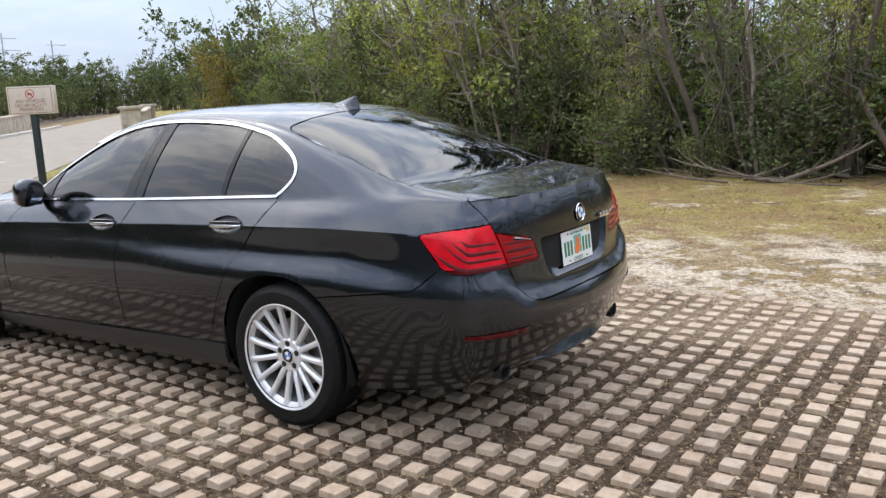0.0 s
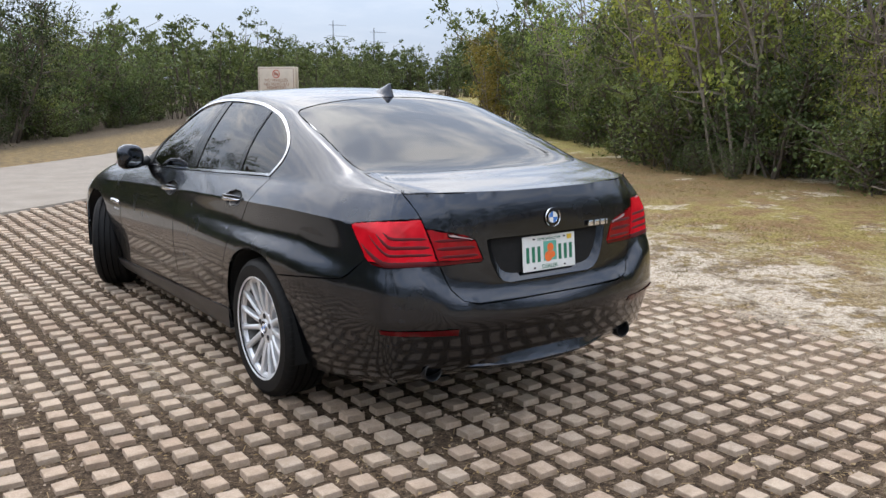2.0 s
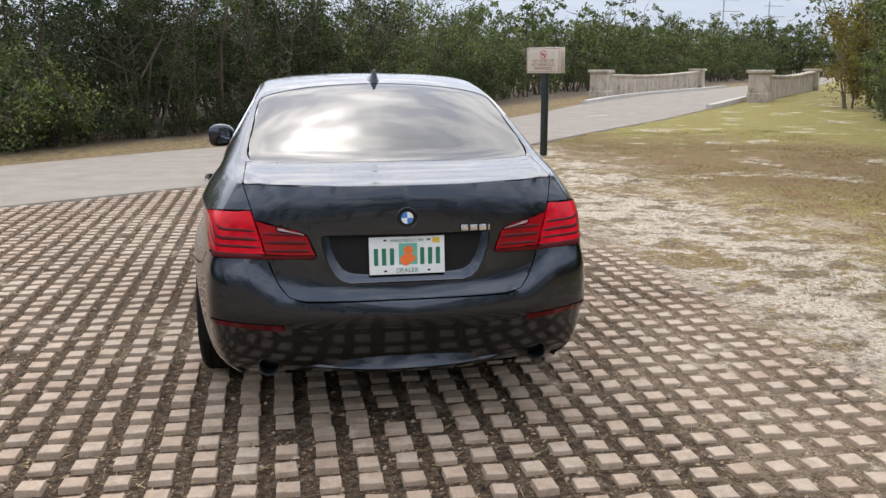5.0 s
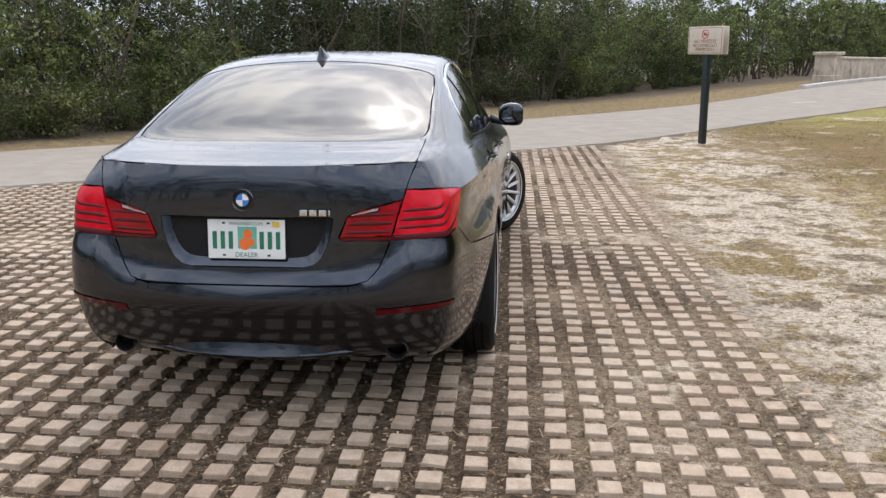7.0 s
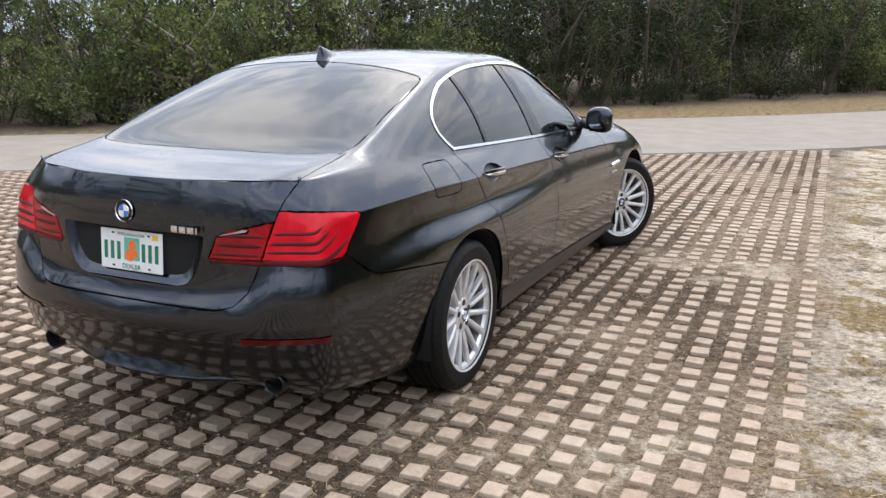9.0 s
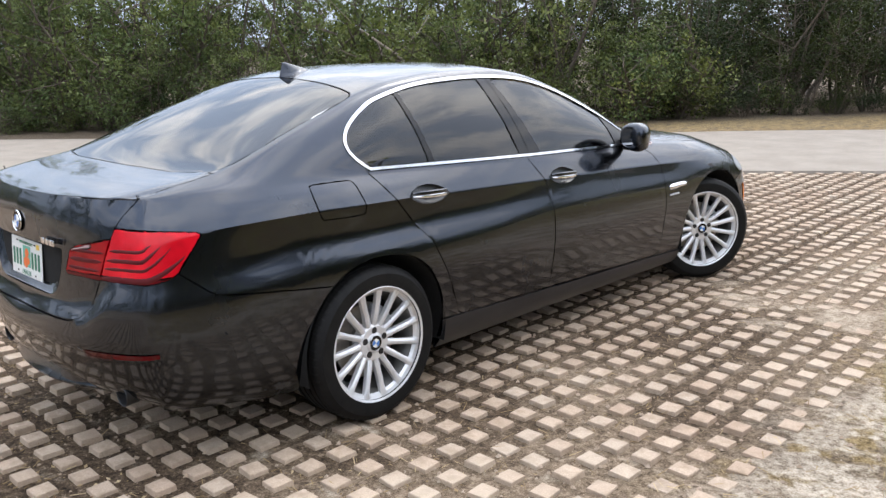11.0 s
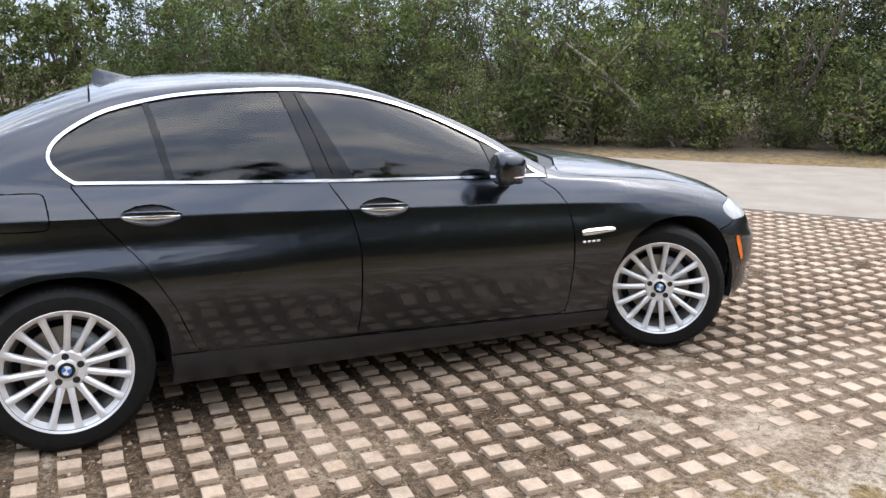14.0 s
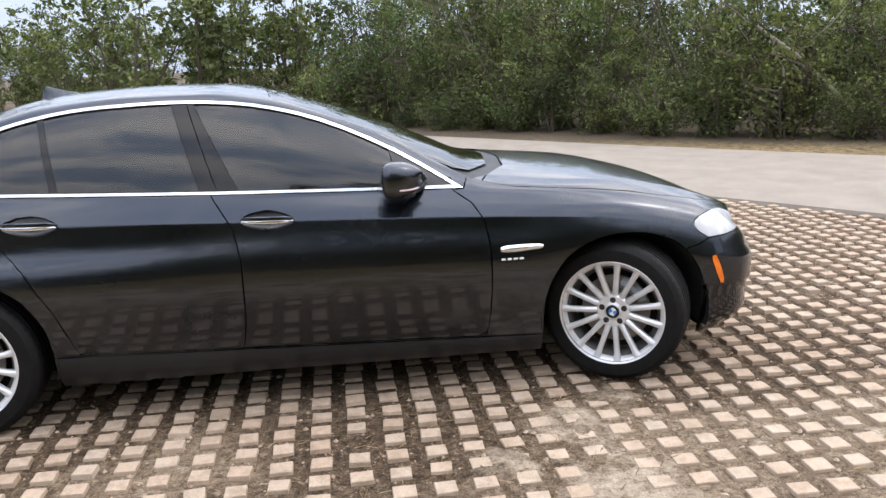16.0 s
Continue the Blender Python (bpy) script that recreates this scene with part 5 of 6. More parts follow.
def lamp_line(sx, z0, x0, y1, up, w):
    """A slim ridge over a lamp lens, turning up at its outer end."""
    s0 = s_at_x(x0, z0)
    s1 = s_of_y(y1) if y1 is not None else s_at_x(split_x(z0) - 0.012, z0)
    v, n = [], 22
    for i in range(n + 1):
        u = i / n
        q = max(0.0, (u - 0.55) / 0.45)
        z = z0 + 0.008 * u * (y1 is not None) + up * q * q
        h = w * min(1.0, 0.35 + 6 * u, 0.2 + 5 * (1 - u))
        for dz, d in ((-h, 0.0016), (-0.4 * h, 0.0036), (0.4 * h, 0.0036), (h, 0.0016)):
            p = off_skin(s0 + (s1 - s0) * u, z + dz, d)
            v.append((sx * p.x, p.y, p.z))
    bm = raw(v, [(4 * i + k, 4 * i + 4 + k, 4 * i + 5 + k, 4 * i + 1 + k) for i in range(n) for k in range(3)])
    if sx < 0:
        bmesh.ops.reverse_faces(bm, faces=bm.faces)
    return bm


for sx, mir in ((1, False), (-1, True)):
    part("front_fender", panel_mesh(["fender"], mirror=mir), PAINT, car, sharp=28)
    part("sill", panel_mesh(["sill"], mirror=mir, lift=0.003), PAINT_DUSTY, car, "dusty dark graphite sill")
    d = part("rear_door", panel_mesh(["door_r"], mirror=mir), PAINT, car, sharp=28)
    part("window", panel_mesh(["glass_r"], mirror=mir, lift=-0.005, gap=0.0, depth=0.004), TINT, d, "dark tinted glass")
    part("quarter_window", panel_mesh(["glass_q"], mirror=mir, lift=-0.005, gap=0.0, depth=0.004), TINT, d, "dark tinted glass")
    part("window_divider", panel_mesh(["window_divider"], mirror=mir, lift=-0.001, gap=0.0), GLOSS_BLACK, d, "gloss black strip")
    handle(d, sx, 0.37, 0.925)
    d = part("front_door", panel_mesh(["door_f"], mirror=mir), PAINT, car, sharp=28)
    part("window", panel_mesh(["glass_f"], mirror=mir, lift=-0.005, gap=0.0, depth=0.004), TINT, d, "dark tinted glass")
    handle(d, sx, 1.368, 0.885)
    part("pillar_trim", panel_mesh(["pillar_front"], mirror=mir, lift=-0.001, gap=0.0025), GLOSS_BLACK, d, "gloss black pillar cover")
    part("pillar_trim", panel_mesh(["pillar_trim"], mirror=mir, lift=-0.001, gap=0.0025), GLOSS_BLACK, car, "gloss black pillar cover")
    part("mirror_foot", panel_mesh(["mirror_foot"], mirror=mir, lift=-0.001, gap=0.0), BLACK, car, "black mirror foot")
    part("window_trim", panel_mesh(["window_trim"], mirror=mir, lift=0.004, gap=0.0008, depth=0.008), CHROME, car, "bright metal window surround", sharp=50)
    lamp = part("tail_lamp", panel_mesh(["outer_lens"], mirror=mir, lift=0.002, gap=0.0060), LAMP_RED, car, "bright red tail lamp lens")
    for z0, y1, up, w in ((0.777, -0.80, 0.070, 0.0110), (0.812, -0.845, 0.070, 0.0064), (0.842, -0.88, 0.050, 0.0080), (0.876, -0.915, 0.022, 0.0066)):
        part("light_bar", lamp_line(sx, z0, split_x(z0) + 0.012, y1, up, w), LAMP_LINE, lamp, "dark red dividing line")
    part("lamp_rim", panel_mesh(["outer_rim_low"], mirror=mir, lift=0.0015, gap=0.0015, depth=0.004), LAMP_DEEP, lamp, "smoky dark red rim")
    lamp = part("boot_lamp", panel_mesh(["inner_lens"], mirror=mir, lift=0.002, gap=0.0045), LAMP_DIM, boot, "dark red lamp lens")
    for z0, w in ((0.800, 0.0065), (0.833, 0.0085), (0.866, 0.0065)):
        part("light_bar", lamp_line(sx, z0, 0.375 + 0.41 * (z0 - 0.782), None, 0.0, w), LAMP_LINE, lamp, "dark red dividing line")
    part("lamp_rim", panel_mesh(["inner_rim_low"], mirror=mir, lift=0.0015, gap=0.0015, depth=0.004), LAMP_DEEP, lamp, "smoky dark red rim")
    part("reversing_light", panel_mesh(["reversing_light"], mirror=mir, lift=0.004), LAMP_WHITE, boot, "pale clear reversing light")
    part("headlamp", panel_mesh(["headlamp"], mirror=mir, lift=0.002), HEADLIGHT, car, "clear headlamp")

# near-black skin copy, added a little way under to paint the gaps' shade
shade_shell = bmesh.new()
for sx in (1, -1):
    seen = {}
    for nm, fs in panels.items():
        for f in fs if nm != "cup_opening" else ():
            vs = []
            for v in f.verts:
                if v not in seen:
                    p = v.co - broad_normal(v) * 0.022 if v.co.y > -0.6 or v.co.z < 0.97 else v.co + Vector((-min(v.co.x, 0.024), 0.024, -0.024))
                    seen[v] = shade_shell.verts.new((sx * max(p.x, 0.0), p.y, p.z))
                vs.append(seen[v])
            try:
                shade_shell.faces.new(vs if sx > 0 else vs[::-1])
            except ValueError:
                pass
part("inner_shell", shade_shell, SHADE_LINER_BLACK, car, "added near-black shell standing for shade in the gaps")
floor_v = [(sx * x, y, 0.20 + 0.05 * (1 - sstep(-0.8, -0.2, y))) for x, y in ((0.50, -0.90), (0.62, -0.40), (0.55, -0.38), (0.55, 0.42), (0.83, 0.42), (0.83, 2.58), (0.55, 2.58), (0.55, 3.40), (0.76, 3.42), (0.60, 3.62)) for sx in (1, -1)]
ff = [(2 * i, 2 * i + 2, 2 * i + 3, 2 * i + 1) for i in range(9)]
part("underbody", raw(floor_v, ff), SHADE_LINER_BLACK, car, "dark underbody")
for cy, ry, cz, rz in ARCHES:
    for sx in (1, -1):
        v, f = [], []
        for i in range(33):
            a = math.pi * (i / 32 * 1.16 - 0.08)
            for xx in (0.52, 0.905):
                v.append((sx * xx, cy + (ry + 0.012) * math.cos(a), cz + (rz + 0.012) * math.sin(a)))
        f = [(2 * i, 2 * i + 1, 2 * i + 3, 2 * i + 2) for i in range(32)]
        v2 = [(sx * 0.52, cy, cz)] + [v[2 * i] for i in range(33)]
        k0 = len(v)
        f += [(k0, k0 + 1 + i, k0 + 2 + i) for i in range(32)]
        part("wheel_arch", raw(v + v2, f), SHADE_LINER_BLACK, car, "black wheel arch liner")


# ---- wheels
def roundel(r, parent, m, name="roundel"):
    """A plain round emblem: dark ring, blue and white quarters, bright rim."""
    b = lathe([(0.0, 0.0), (r, 0.0), (r * 0.97, 0.003), (r * 0.62, 0.004), (0.0, 0.004)], 40)
    bmesh.ops.transform(b, matrix=m, verts=b.verts)
    ring = part(name, b, GLOSS_BLACK, parent, "round dark emblem with blue and white quarters")
    rim = lathe([(r * 0.94, 0.002), (r * 0.99, 0.006), (r * 1.03, 0.002)], 40)
    bmesh.ops.transform(rim, matrix=m, verts=rim.verts)
    inner = lathe([(r * 0.585, 0.004), (r * 0.61, 0.006), (r * 0.635, 0.004)], 40)
    bmesh.ops.transform(inner, matrix=m, verts=inner.verts)
    bright = [(ring, join(rim, inner), CHROME)]
    for q in range(4):
        vs = [(0.0052, 0, 0)] + [(0.0052, r * 0.585 * math.cos(a), r * 0.585 * math.sin(a)) for a in np.linspace(q * math.pi / 2, (q + 1) * math.pi / 2, 9)]
        w = raw(vs, [(0, i, i + 1) for i in range(1, 9)])
        bmesh.ops.transform(w, matrix=m, verts=w.verts)
        bright.append((ring, w, BLUE if q % 2 else WHITE))
    return bright


def finish_roundel(items, to_ring=True):
    for ring, b, mat in items:
        part("emblem_rim" if mat is CHROME else "emblem_quarter", b, mat, ring if to_ring else ring.parent)


def wheel(name, at, turn, side):
    """side +1: outer face looks along +x."""
    w = part(name, bmesh.new(), RUBBER, car)
    w.matrix_basis = pose(at[0], at[1], at[2], 0, 0, turn)
    R = 0.340
    prof = [(0.243, -0.105), (0.272, -0.118), (0.306, -0.117), (0.327, -0.104), (R - 0.004, -0.092)]
    for g in (-0.06, -0.02, 0.02, 0.06):
        prof += [(R, g - 0.006 - 0.008), (R, g - 0.006), (R - 0.008, g - 0.004), (R - 0.008, g + 0.004), (R, g + 0.006)]
    prof += [(R - 0.004, 0.092), (0.327, 0.104), (0.313, 0.113), (0.308, 0.1165), (0.304, 0.1165), (0.280, 0.119), (0.252, 0.115), (0.243, 0.105)]
    t = lathe(prof, 72)
    flip = Matrix.Diagonal((side, 1, 1, 1))

    def put(nm, bm, mat, parent, label="", sharp=35):
        if side < 0:
            bmesh.ops.transform(bm, matrix=flip, verts=bm.verts)
            bmesh.ops.reverse_faces(bm, faces=bm.faces)
        return part(nm, bm, mat, parent, label, sharp)

    put("tyre", t, RUBBER, w, "black rubber tyre")
    # shoulder sipes: strips laid on the tread, groove shade put into their colour
    sv, sf = [], []
    for i in range(64):
        a = 2 * math.pi * i / 64
        for s in (-1, 1):
            add = []
            for da in (-0.012, 0.012):
                for r, h in ((R + 0.0012, 0.066), (R - 0.0015, 0.094), (0.329, 0.1045)):
                    add.append((s * h, r * math.cos(a + da + h * 0.25), r * math.sin(a + da + h * 0.25)))
            o = len(sv)
            sv += add
            sf += [(o, o + 1, o + 4, o + 3), (o + 1, o + 2, o + 5, o + 4)]
    tagged(put("tread", raw(sv, sf), SHADE_LINER_BLACK, w, "near-black strips standing for shaded tread grooves"), kind="stuff")
    rim = put("rim", lathe([(0.224, 0.080), (0.232, 0.094), (0.2440, 0.099), (0.256, 0.107), (0.2570, 0.113), (0.252, 0.1165), (0.243, 0.112)], 72), ALLOY, w, "silver fifteen-spoke alloy rim")
    put("barrel", lathe([(0.238, -0.10), (0.225, -0.09), (0.198, 0.0), (0.209, 0.06), (0.2245, 0.081)], 72), BARREL, rim, "dark inner barrel")
    put("hub", lathe([(0.085, 0.02), (0.083, 0.070), (0.074, 0.078), (0.060, 0.079), (0.045, 0.077), (0.040, 0.081), (0.034, 0.083)], 45), ALLOY, rim)
    for i in range(15):
        a0 = 2 * math.pi * (i + 0.5) / 15
        v, f = [], []
        stations = [(0.066, 0.0150, 0.074, 0.030), (0.10, 0.0138, 0.083, 0.028), (0.15, 0.0128, 0.091, 0.026), (0.200, 0.0136, 0.097, 0.024), (0.231, 0.0170, 0.101, 0.020), (0.2475, 0.0225, 0.104, 0.014)]
        for r, hw, h, th in stations:
            for k, (c, dz) in enumerate(((-1.0, -th), (-0.95, -0.006), (-0.30, 0.0), (0.30, 0.0), (0.95, -0.006), (1.0, -th))):
                v.append((h + dz, r * math.cos(a0) - hw * c * math.sin(a0), r * math.sin(a0) + hw * c * math.cos(a0)))
        for j in range(5):
            f += [(j * 6 + k, j * 6 + k + 1, (j + 1) * 6 + k + 1, (j + 1) * 6 + k) for k in range(5)]
        bm = raw(v, f)
        bmesh.ops.recalc_face_normals(bm, faces=bm.faces)
        put("spoke", bm, ALLOY, rim, sharp=30)
    for i in range(5):
        a = 2 * math.pi * (i + 0.25) / 5
        m = Matrix.Translation((0.079, 0.056 * math.cos(a), 0.056 * math.sin(a)))
        b = lathe([(0.0, 0.0005), (0.0125, 0.0005), (0.0135, 0.002), (0.0145, 0.0)], 16)
        bmesh.ops.transform(b, matrix=m, verts=b.verts)
        put("bolt", b, BLACK, rim, "dark wheel bolt")
    cap = roundel(0.033, rim, Matrix.Translation((0.081, 0, 0)) @ Matrix.Rotation(radians(25), 4, "X"), "centre_cap")
    if side < 0:
        for ob in [cap[0][0]]:
            ob.data.transform(flip)
            ob.data.flip_normals()
        for _, b, _ in cap:
            bmesh.ops.transform(b, matrix=flip, verts=b.verts)
            bmesh.ops.reverse_faces(b, faces=b.faces)
    finish_roundel(cap, False)
    put("brake_disc", lathe([(0.05, 0.0), (0.165, 0.0), (0.165, 0.014), (0.09, 0.016), (0.088, 0.03), (0.05, 0.03)], 48), STEEL, w, "rusty steel brake disc")
    cal = raw(*tube([(0.012, 0.135 * math.cos(a), 0.135 * math.sin(a)) for a in np.linspace(0.35, 1.35, 8)], [0.030] * 8, 8))
    put("brake_caliper", cal, METAL_GREY, w, "grey brake caliper")
    # added disc: its near-black stands for the shade inside the wheel
    put("wheel_back", lathe([(0.0, -0.03), (0.205, -0.03)], 40), SHADE_LINER_BLACK, w, "added near-black disc standing for shade behind the spokes")
    return w


wheel("wheel", (0.804, 0.003, 0.331), 0, 1)
wheel("wheel", (-0.804, 0.003, 0.331), 0, -1)
wheel("wheel", (0.788, 2.992, 0.331), -31, 1)
wheel("wheel", (-0.788, 2.992, 0.331), -26, -1)


# ---- door mirrors
def door_mirror(sx):
    sec = [(1.888, 0.0, 0.0), (1.889, 0.066, 0.058), (1.900, 0.082, 0.073), (1.925, 0.088, 0.078), (1.965, 0.086, 0.076), (2.005, 0.076, 0.066), (2.04, 0.055, 0.048), (2.062, 0.030, 0.026), (2.070, 0.0, 0.0)]
    v, f, n = [], [], 28
    for y, hw, hh in sec:
        for k in range(n):
            a = 2 * math.pi * k / n
            c, s = math.cos(a), math.sin(a)
            q = (abs(c) ** 2.6 + abs(s) ** 2.6) ** (-1 / 2.6)
            low = 0.82 if s < 0 else 1.0
            v.append((sx * (0.945 - 0.12 * (y - 1.885) + hw * q * c), y - 0.012 * q * c, 1.040 + hh * low * q * s - 0.016 * (1 + c) * hh / 0.078 * (s < 0) + 0.006 * c))
    for i in range(len(sec) - 1):
        f += [(i * n + k, i * n + (k + 1) % n, (i + 1) * n + (k + 1) % n, (i + 1) * n + k) for k in range(n)]
    bm = raw(v, f)
    bmesh.ops.remove_doubles(bm, verts=bm.verts, dist=1e-5)
    bmesh.ops.recalc_face_normals(bm, faces=bm.faces)
    mir = part("door_mirror", bm, PAINT, car, "dark door mirror housing", sharp=60)
    g = [(sx * (0.945 + 0.068 * math.copysign(abs(math.cos(a)) ** 0.75, math.cos(a))), 1.8865 - 0.012 * math.cos(a) * 0.85, 1.038 + 0.054 * math.copysign(abs(math.sin(a)) ** 0.75, math.sin(a))) for a in np.linspace(0, 2 * math.pi, 33)[:-1]]
    part("mirror_glass", raw(g, [tuple(range(32))]), MIRROR, mir, "mirror glass", sharp=0)
    part("mirror_base", box(sx * 0.930, 1.965, 0.977, 0.105, 0.115, 0.026, 0.012, 3), BLACK, mir, "black lower shell")
    part("mirror_arm", raw(*tube([(sx * 0.795, 2.06, 1.000), (sx * 0.85, 2.035, 0.985), (sx * 0.91, 1.985, 0.976)], [0.034, 0.024, 0.022], 12)), BLACK, mir, "black mirror arm")
    strip = []
    for i in range(13):
        a = -1.05 + 1.15 * i / 12
        strip.append((sx * (0.930 + 0.092 * math.cos(a)), 1.955 - 0.092 * math.sin(a) * (1 if a < 0 else 0.6), 1.010 - 0.010 * math.cos(a) + 0.002 * i / 12))
    part("indicator", raw(*tube(strip, [0.0042] * 13, 8)), LAMP_WHITE, mir, "thin clear indicator strip")


door_mirror(1)
door_mirror(-1)

# ---- roof aerial
v, f, n = [], [], 16
for i in range(9):
    q = i / 8
    back, fore = 0.222 + 0.022 * q, 0.430 - 0.170 * q ** 0.8
    for k in range(n):
        a = 2 * math.pi * k / n
        yy = (back + fore) / 2 + (fore - back) / 2 * math.cos(a)
        v.append((0.036 * (1 - 0.86 * q ** 0.55) * math.sin(a) * (1.15 - 0.5 * max(0, math.cos(a))), yy, float(TOP(yy)[0]) - 0.004 + 0.066 * q))
for i in range(8):
    f += [(i * n + k, i * n + (k + 1) % n, (i + 1) * n + (k + 1) % n, (i + 1) * n + k) for k in range(n)]
f.append(tuple(8 * n + k for k in range(n)))
bm = raw(v, f)
bmesh.ops.recalc_face_normals(bm, faces=bm.faces)
part("roof_aerial", bm, PAINT, car, "dark shark-fin roof aerial")

# ---- exhaust tips, reflectors, valance strip
for sx in (1, -1):
    b = lathe([(0.036, -0.10), (0.042, -0.02), (0.043, 0.0), (0.0405, 0.003), (0.038, 0.0), (0.034, -0.12), (0.0, -0.12)], 36)
    bmesh.ops.transform(b, matrix=pose(sx * 0.565, -0.978, 0.314, 0, 0, -90), verts=b.verts)
    part("exhaust_tip", b, BLACK, car, "dark round exhaust tip")
    vv, fv = [], []
    for i in range(15):
        s = PLAN_S[2] + (PLAN_S[4] - PLAN_S[2] + 0.02) * i / 14
        for z in (0.478 + 0.0016 * i, 0.508 + 0.0008 * i):
            p = skin_point(s, z)
            nrm = Vector((p.x - 0.4, p.y + 0.6, 0)).normalized()
            vv.append((sx * (p.x + nrm.x * 0.004), p.y + nrm.y * 0.004, z))
    fv = [(2 * i, 2 * i + 2, 2 * i + 3, 2 * i + 1) for i in range(14)]
    bm = raw(vv, fv)
    bmesh.ops.recalc_face_normals(bm, faces=bm.faces)
    part("reflector", bm, LAMP_DEEP, car, "slim red reflector")
    vv = []
    for y, zt, zb in ((3.425, 0.580, 0.560), (3.447, 0.582, 0.500), (3.474, 0.520, 0.443), (3.492, 0.462, 0.440)):
        for z in (zt, zb):
            p = skin_point(s_of_y(y), z)
            vv.append((sx * (p.x + 0.004), p.y, z))
    part("side_marker", raw(vv, [(0, 2, 3, 1), (2, 4, 5, 3), (4, 6, 7, 5)]), LAMP_AMBER, car, "amber side marker")
    # side repeater and the small bars under it
    yv = []
    for i in range(13):
        q = i / 12
        y = 2.405 + 0.195 * q
        hz = 0.017 * (1 - 0.35 * q ** 3) * min(1, 0.6 + 3 * q) * (0.6 if i == 12 else 1)
        for k in range(7):
            c = k / 3 - 1
            p = skin_point(s_of_y(y), 0.685 + c * hz)
            yv.append((sx * (p.x + 0.002 + 0.011 * (1 - c * c) ** 0.6 * (1 if 0 < i < 12 else 0.3)), y, 0.685 + c * hz + 0.006 * q))
    bm = raw(yv, [(7 * i + k, 7 * i + 7 + k, 7 * i + 8 + k, 7 * i + 1 + k) for i in range(12) for k in range(6)])
    bmesh.ops.recalc_face_normals(bm, faces=bm.faces)
    part("side_repeater", bm, CHROME, car, "bright metal side repeater")
    p = skin_point(s_of_y(2.45), 0.64)
    for k in range(4):
        part("side_badge", box(sx * (p.x + 0.003), 2.415 + 0.028 * k, 0.640, 0.004, 0.020, 0.010, 0.002, 1), SATIN, car)

# lower valance: a lip that folds forward under the bumper
vs = []
PROFILE = ((0.020, 0.356), (0.012, 0.330), (0.004, 0.312), (0.0, 0.304), (0.004, 0.294), (0.030, 0.278), (0.12, 0.262), (0.26, 0.250))
for i in range(33):
    x = -0.50 + i / 32
    fade = 0.055 * abs(x / 0.5) ** 3
    for dy, z in PROFILE:
        vs.append((x, -1.072 + 0.075 * (x / 0.5) ** 2 + dy + fade * (z < 0.33), z + 0.010 * (x / 0.5) ** 2))
m = len(PROFILE)
bm = raw(vs, [(m * i + k, m * i + m + k, m * i + m + k + 1, m * i + k + 1) for i in range(32) for k in range(m - 1)])
bmesh.ops.recalc_face_normals(bm, faces=bm.faces)
part("valance", bm, PAINT, car, "smooth lower valance lip")

# ---- boot lid: plate recess, plate, emblem, bars
def lid_y(x, z):
    """The boot lid's skin at x, z."""
    lo, hi = 0.0, PLAN_S[4]
    for _ in range(30):
        mid = (lo + hi) / 2
        lo, hi = (mid, hi) if skin_point(mid, z).x < abs(x) else (lo, mid)
    return skin_point((lo + hi) / 2, z).y


half = RECESS[1:-1]
ring = [(-x, z) for x, z in half] + [(x, z) for x, z in half[::-1]]
walls, rings = [], []
for f, g, dy in ((1.0, 1.0, 0.0), (0.985, 0.985, 0.004), (0.89, 0.82, 0.024), (0.875, 0.80, 0.026)):
    rings.append([(x * f, lid_y(x, z) + dy, 0.858 - (0.858 - z) * g) for x, z in ring])
nr = len(ring)
rv = [p for r in rings for p in r]
rf = [(k * nr + i, k * nr + (i + 1) % nr, (k + 1) * nr + (i + 1) % nr, (k + 1) * nr + i) for k in range(3) for i in range(nr)]
part("plate_recess_rim", raw(rv, rf), PAINT, boot, sharp=25)
part("plate_recess", raw(rings[-1], [tuple(range(nr))[::-1]]), GLOSS_BLACK, boot, "dark plate recess", sharp=0)

plate = thing("number_plate", "white plate with green bars and an orange emblem", "number plate")
plate.matrix_basis = pose(0, -1.050, 0.772, -5, 0, 0)
part("plate_blank", box(0, 0, 0, 0.305, 0.004, 0.152, 0.0018, 1), WHITE, plate)
for x in (-0.125, -0.093, -0.061, 0.061, 0.093, 0.125):
    part("plate_bar", box(x, -0.003, -0.004, 0.017, 0.002, 0.068, 0.0008, 1), PLATE_GREEN, plate)
bl = []
for cx, cz, r in ((0.006, 0.020, 0.020), (-0.006, -0.018, 0.024), (0.018, -0.012, 0.016)):
    b = lathe([(0.0, 0.002), (r * 0.9, 0.0018), (r, 0.0)], 20)
    bmesh.ops.transform(b, matrix=pose(cx, -0.002, cz, 0, 0, -90), verts=b.verts)
    bl.append(b)
part("plate_emblem", join(*bl), ORANGE, plate, "orange fruit shapes")
part("plate_leaf", box(0.004, -0.0024, 0.006, 0.075, 0.0012, 0.085, 0.0), PLATE_TEAL, plate, "teal patch")
part("plate_sticker", box(0.118, -0.003, 0.058, 0.028, 0.001, 0.020), YELLOW, plate, "small yellow sticker")
words("DEALER", 0.026, PLATE_GREEN, plate, pose(0, -0.0028, -0.061, 90, 0, 0), "plate_lettering", 0.0005)
words("MYFLORIDA.COM", 0.0165, PLATE_GREEN, plate, pose(0, -0.0028, 0.059, 90, 0, 0), "plate_lettering", 0.0005)
for sx, sz in ((-1, 1), (1, 1), (-1, -1), (1, -1)):
    part("screw", box(sx * 0.088, -0.003, sz * 0.062, 0.012, 0.003, 0.007, 0.001, 1), BLACK, plate)

finish_roundel(roundel(0.041, boot, pose(0, -1.066, 0.927, 0, 0, -90) @ pose(0, 0, 0, 0, -4, 0)))
